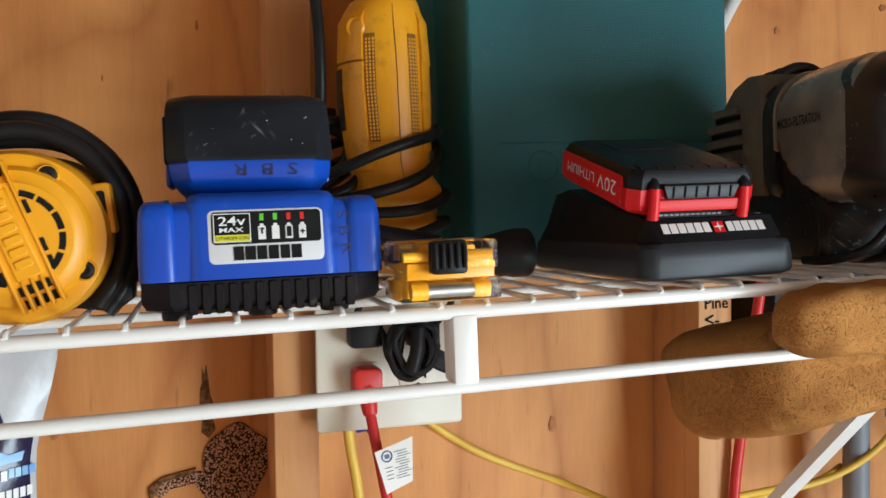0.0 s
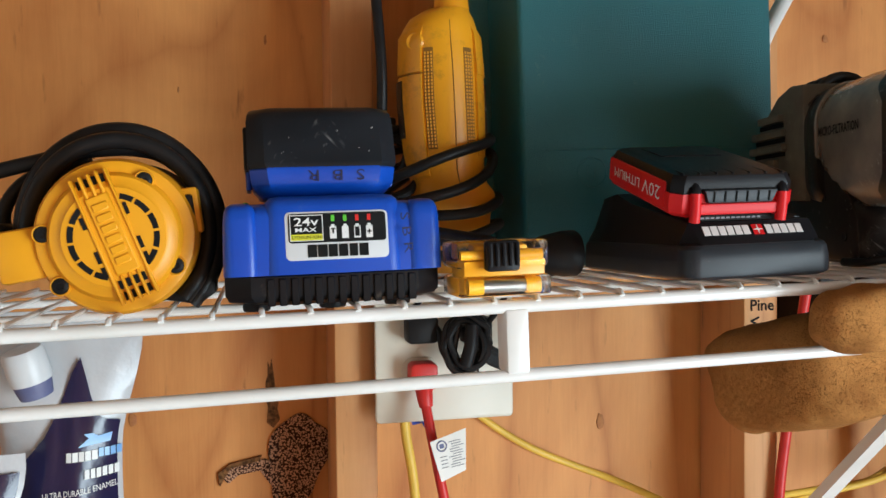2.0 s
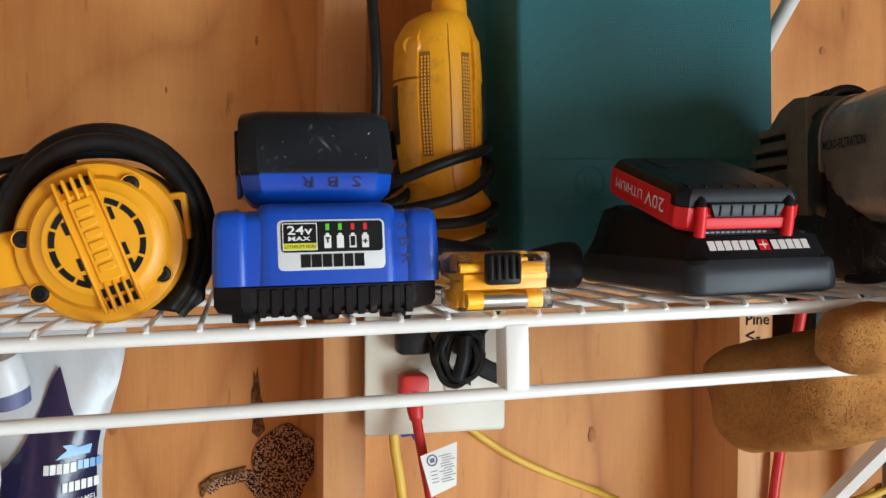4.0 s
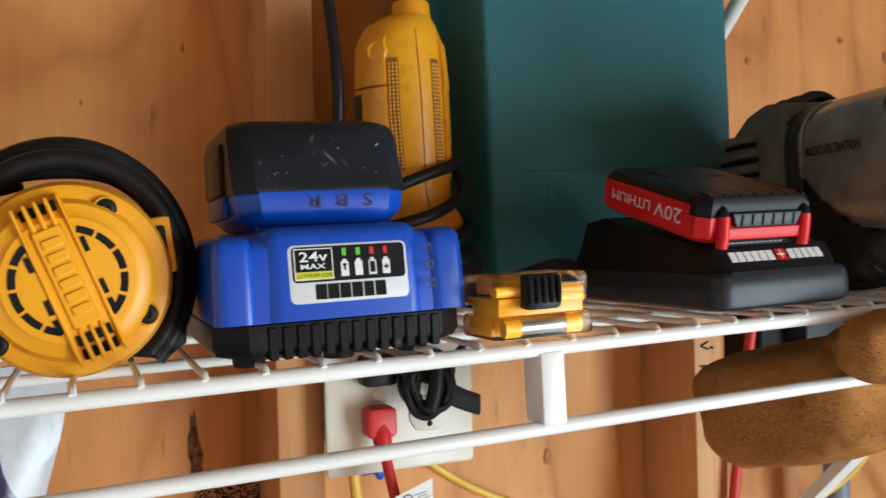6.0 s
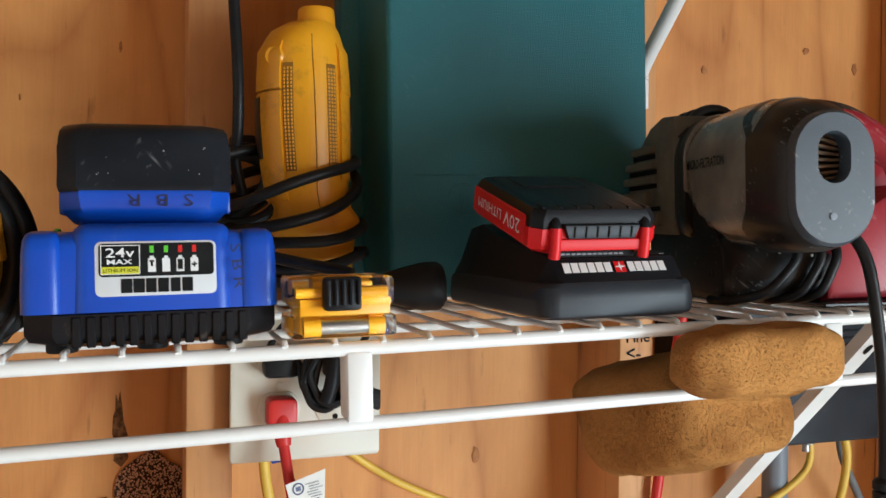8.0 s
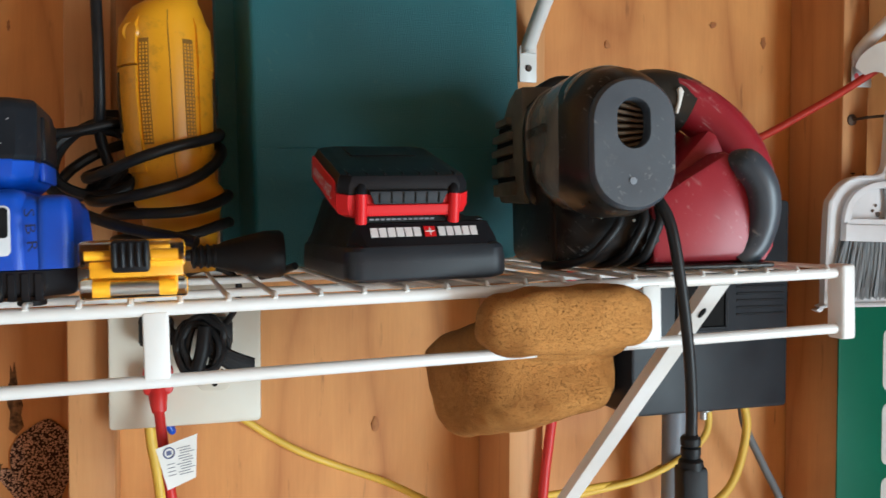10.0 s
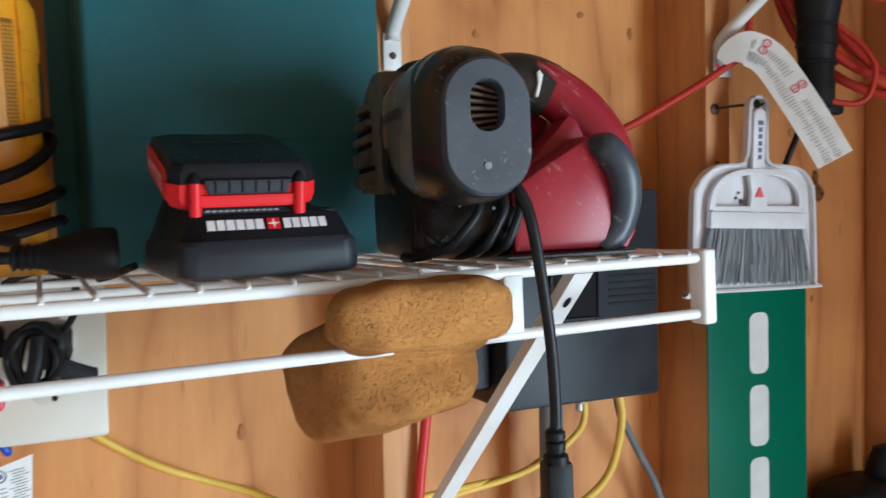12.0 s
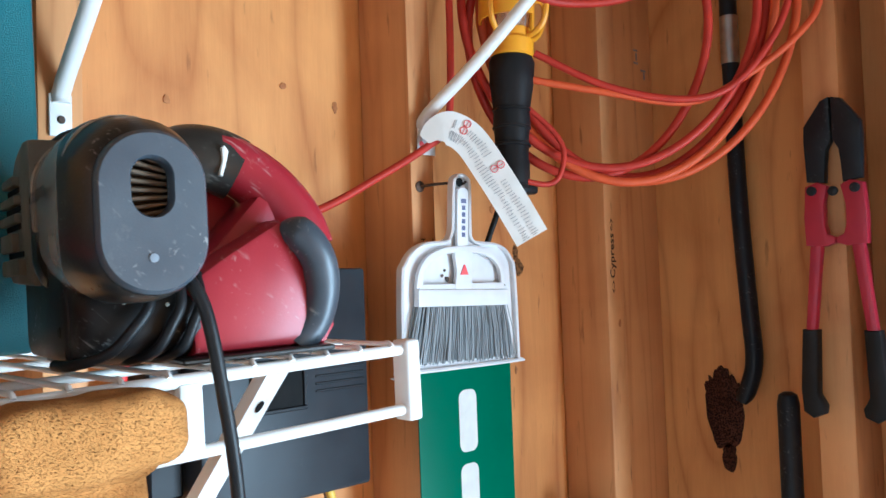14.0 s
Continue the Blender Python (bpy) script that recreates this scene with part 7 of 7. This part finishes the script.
def bolt_cutter():
    ob = thing("bolt_cutter", "red and black bolt cutter hung against the side wall stud", "bolt cutter", pose(1.362, 0.4725, 1.30))
    R = Matrix(((0, 0, -1, 0), (-1, 0, 0, 0), (0, 1, 0, 0), (0, 0, 0, 1)))   # local: x to the viewer's right, y up, z out of the wall
    def plate(name, pts, a, b, mt, label="", par=None, bevel=0.002):
        bm = bmesh.new()
        add_prism(bm, pts, a, b, R, bevel)
        return part(name, bm, mt, par or ob, label)
    for s in (-1, 1):
        jaw = plate("jaw", [(s * 0.001, 0.403), (s * 0.012, 0.400), (s * 0.034, 0.370), (s * 0.035, 0.350), (s * 0.033, 0.300), (s * 0.011, 0.297), (s * 0.0095, 0.320), (s * 0.0075, 0.338), (s * 0.001, 0.350)], -0.006, 0.008, M_BLACKSTEEL, "black steel jaw")
        bm = bmesh.new()
        add_lathe(bm, [(0.006, 0), (0.006, 0.003), (0.004, 0.004)], R @ pose(s * 0.026, 0.288, 0.009), 16)
        part("bolt", bm, M_BLACKSTEEL, jaw)
        arm = plate("arm", [(s * 0.008, 0.293), (s * 0.020, 0.299), (s * 0.035, 0.294), (s * 0.038, 0.255), (s * 0.037, 0.220), (s * 0.014, 0.218), (s * 0.001, 0.222), (s * 0.001, 0.229), (s * 0.010, 0.233), (s * 0.013, 0.245), (s * 0.013, 0.270)], -0.005, 0.009, M_CUTRED, "red forged arm")
        plate("handle_tube", [(s * 0.017, 0.220), (s * 0.033, 0.220), (s * 0.044, 0.110), (s * 0.030, 0.110)], -0.005, 0.009, M_CUTRED, "red handle", arm, 0.005)
        plate("hand_grip", [(s * 0.027, 0.115), (s * 0.047, 0.115), (s * 0.052, 0.040), (s * 0.050, 0.012), (s * 0.038, 0.004), (s * 0.024, 0.010), (s * 0.022, 0.020), (s * 0.030, 0.034)], -0.008, 0.012, M_RUBBER, "black rubber grip", arm, 0.005)
    bm = bmesh.new()
    add_lathe(bm, [(0.006, 0), (0.006, 0.003), (0.004, 0.004)], R @ pose(0, 0.286, 0.009), 16)
    part("bolt", bm, M_BLACKSTEEL, ob)
    return ob


bolt_cutter()


def dark_corner_mass():
    # Unidentified dark object; its added body also stands in for shade beside the knob.
    ob = thing("dark_corner_mass", "dark upright mass with a rounded top in the corner bay", "bag", pose(1.243, 0.822, 0))
    bm = bmesh.new()
    def ring(k, h):
        return [Vector((x + 0.004 * math.sin(h * 9), y, h)) for x, y in rounded(0, 0, 0.066 * k, 0.046 * k, 0.03 * k, 5)]
    skin(bm, [ring(0.86, 0.002), ring(0.98, 0.02), ring(1.0, 0.35), ring(0.96, 0.7), ring(1.0, 0.98), ring(0.97, 1.085), ring(0.84, 1.105), ring(0.55, 1.115)])
    body = part("body", bm, M_RUBBER, ob)
    bm = bmesh.new()
    add_tube(bm, [(0.034, 0, 1.105), (0.035, -0.006, 1.130), (0.037, -0.008, 1.146), (0.036, -0.006, 1.156)], lambda s: 0.021 - 0.006 * s * s, 16, 4)
    part("knob", bm, M_RUBBER, body, "black rounded end")
    return ob


dark_corner_mass()


def pry_bar():
    ob = thing("pry_bar", "long black steel pry bar leaning on the side wall", "pry bar")
    bm = bmesh.new()
    add_tube(bm, [(1.452, 0.648, 2.02), (1.452, 0.648, 1.80), (1.452, 0.645, 1.60), (1.452, 0.637, 1.44), (1.450, 0.632, 1.365), (1.446, 0.640, 1.325), (1.440, 0.650, 1.302)], lambda s: 0.0125 if s < 0.9 else 0.0125 - 0.05 * (s - 0.9), 14, 6)
    part("shaft", bm, M_BLACKSTEEL, ob)
    bm = bmesh.new()
    add_tube(bm, [(1.4515, 0.6478, 1.865), (1.4515, 0.6478, 1.795)], 0.0132, 14, smooth=False)
    part("label", bm, M_STEEL, ob, "silvery worn label")
    return ob


pry_bar()
bm = bmesh.new()
add_lathe(bm, [(0.012, 0), (0.0145, 0.002), (0.0145, 0.46), (0.012, 0.472), (0.006, 0.476)], pose(1.40, 0.563, 0.852), 20)
tagged(finish(bm, "black_pipe", M_BLACKSTEEL), "black tube propped upright by the stud", "pipe")
slab("support_block", (1.37, 0.53, 0.0), (1.43, 0.60, 0.851), M_STUD, "plain timber block under the propped tool", "block")


def pouch(m, words, w=0.115, hgt=0.325):
    ob = thing("paint_pouch", "silvery white pouch with navy print and capped spout", "pouch", m, "paint pouches below the shelf")
    bm = bmesh.new()
    cols, rows = 14, 22
    rnd = random.Random(3)
    def depth(u, v):
        edge = (1 - abs(u) ** 2.5) * min(1.0, (1 - v) * 2.2 + 0.05)
        return edge * 0.026 * (1 + 0.10 * noise.noise(Vector((u * 3, v * 7, 2.0)))) + 0.002 * noise.noise(Vector((u * 6, v * 15, 5)))
    def wid(v):
        f = max(0.0, min(1.0, (v - 0.70) / 0.27))
        return w / 2 * (0.71 + 0.28 * f * f * (3 - 2 * f) + 0.012 * math.sin(v * 17))
    front = [[bm.verts.new((u * wid(v), -depth(u, v) - 0.0006, v * hgt)) for u in [-1 + 2 * i / cols for i in range(cols + 1)]] for v in [j / rows for j in range(rows + 1)]]
    back = [[bm.verts.new((u * wid(v), depth(u, v) + 0.0006, v * hgt)) for u in [-1 + 2 * i / cols for i in range(cols + 1)]] for v in [j / rows for j in range(rows + 1)]]
    for g in (front, back):
        for j in range(rows):
            for i in range(cols):
                bm.faces.new((g[j][i], g[j][i + 1], g[j + 1][i + 1], g[j + 1][i]))
    for j in range(rows):
        for i in (0, cols):
            bm.faces.new((front[j][i], front[j + 1][i], back[j + 1][i], back[j][i]))
    for i in range(cols):
        bm.faces.new((front[0][i], back[0][i], back[0][i + 1], front[0][i + 1]))
        bm.faces.new((front[rows][i], front[rows][i + 1], back[rows][i + 1], back[rows][i]))
    bag = part("bag", bm, M_SILVERBAG, ob, "crinkled silvery film", 60)
    # navy print that follows the film, rising to a peak
    bm = bmesh.new()
    n1, n2 = 20, 30
    def peak(x):
        if not words:
            return hgt * 0.95
        rows = ((-1.0, 0.66), (-0.45, 0.695), (-0.15, 0.74), (0.05, 0.80), (0.18, 0.865), (0.27, 0.905), (0.36, 0.86), (0.50, 0.80), (0.68, 0.765), (1.0, 0.755))
        t = x / (w / 2)
        for (x0, v0), (x1, v1) in zip(rows, rows[1:]):
            if x0 <= t <= x1:
                return hgt * (v0 + (v1 - v0) * (t - x0) / (x1 - x0))
        return hgt * 0.7
    grid = []
    for i in range(n1 + 1):
        u = -0.95 + 1.89 * i / n1
        col = []
        for j in range(n2 + 1):
            v = 0.05 + (min(peak(u * w / 2) / hgt, 0.97) - 0.05) * j / n2
            col.append(bm.verts.new((u * wid(v), -depth(u, v) - 0.0030, v * hgt)))
        grid.append(col)
    for i in range(n1):
        for j in range(n2):
            bm.faces.new((grid[i][j], grid[i + 1][j], grid[i + 1][j + 1], grid[i][j + 1]))
    navy = part("printed_front", bm, M_NAVYFILM, bag, "navy printed panel", 60)
    # print that lies on the film
    P = facing(0.0)

    def settle(ob2):
        for v in ob2.data.vertices:
            h = v.co.z / hgt
            v.co.y += -depth(v.co.x / wid(h), h) - 0.0042
    if words:
        bm = bmesh.new()
        add_bars(bm, P, [(0.0085 + 0.0040 * i, 0.2245, 0.0034, 0.0064) for i in range(5)], 0.0002)
        settle(part("print_block", bm, M_PRINT, navy, "white printed blocks"))
        bm = bmesh.new()
        add_bars(bm, P, [(0.0284 + 0.0036 * i, 0.2255, 0.0030, 0.0060) for i in range(4)], 0.0002)
        settle(part("print_block", bm, M_SKYBLUE, navy, "light blue printed blocks"))
        bm = bmesh.new()
        add_prism(bm, [(0.014, 0.2305), (0.034, 0.2325), (0.0355, 0.2385), (0.027, 0.2375), (0.023, 0.2400), (0.018, 0.2395), (0.021, 0.2365)], 0, 0.0002, P)
        settle(part("print_boat", bm, M_SKYBLUE, navy, "light blue printed boat"))
        bm = bmesh.new()
        add_bars(bm, P, [(0.0200 + 0.0035 * i, 0.2120, 0.0027, 0.0064) for i in range(6)], 0.0002)
        settle(part("print_block", bm, M_PRINT, navy))
        settle(lettering("ULTRA DURABLE ENAMEL", 0.046, P @ pose(0.015, 0.2010, 0.0002, 0, 0, 3), M_PRINT, navy, height=0.0042))
    bm = bmesh.new()
    Q = pose(-0.012, -0.022, hgt - 0.052, 10, -14, 0)
    add_lathe(bm, [(0.011, -0.004), (0.0125, 0.004), (0.0125, 0.014)], Q, 20)
    sp = part("spout", bm, M_INKBLUE, bag, "mauve spout neck")
    bm = bmesh.new()
    add_lathe(bm, [(0.0136, 0.007), (0.0142, 0.009), (0.0138, 0.027), (0.0125, 0.030), (0.0001, 0.031)], Q, 28)
    part("cap", bm, M_LABEL, sp, "white screw cap")
    return ob


pouch(pose(-0.088, 0.672, 1.10), True)
pouch(pose(-0.158, 0.622, 1.10, 0, 0, 8), False, hgt=0.235)
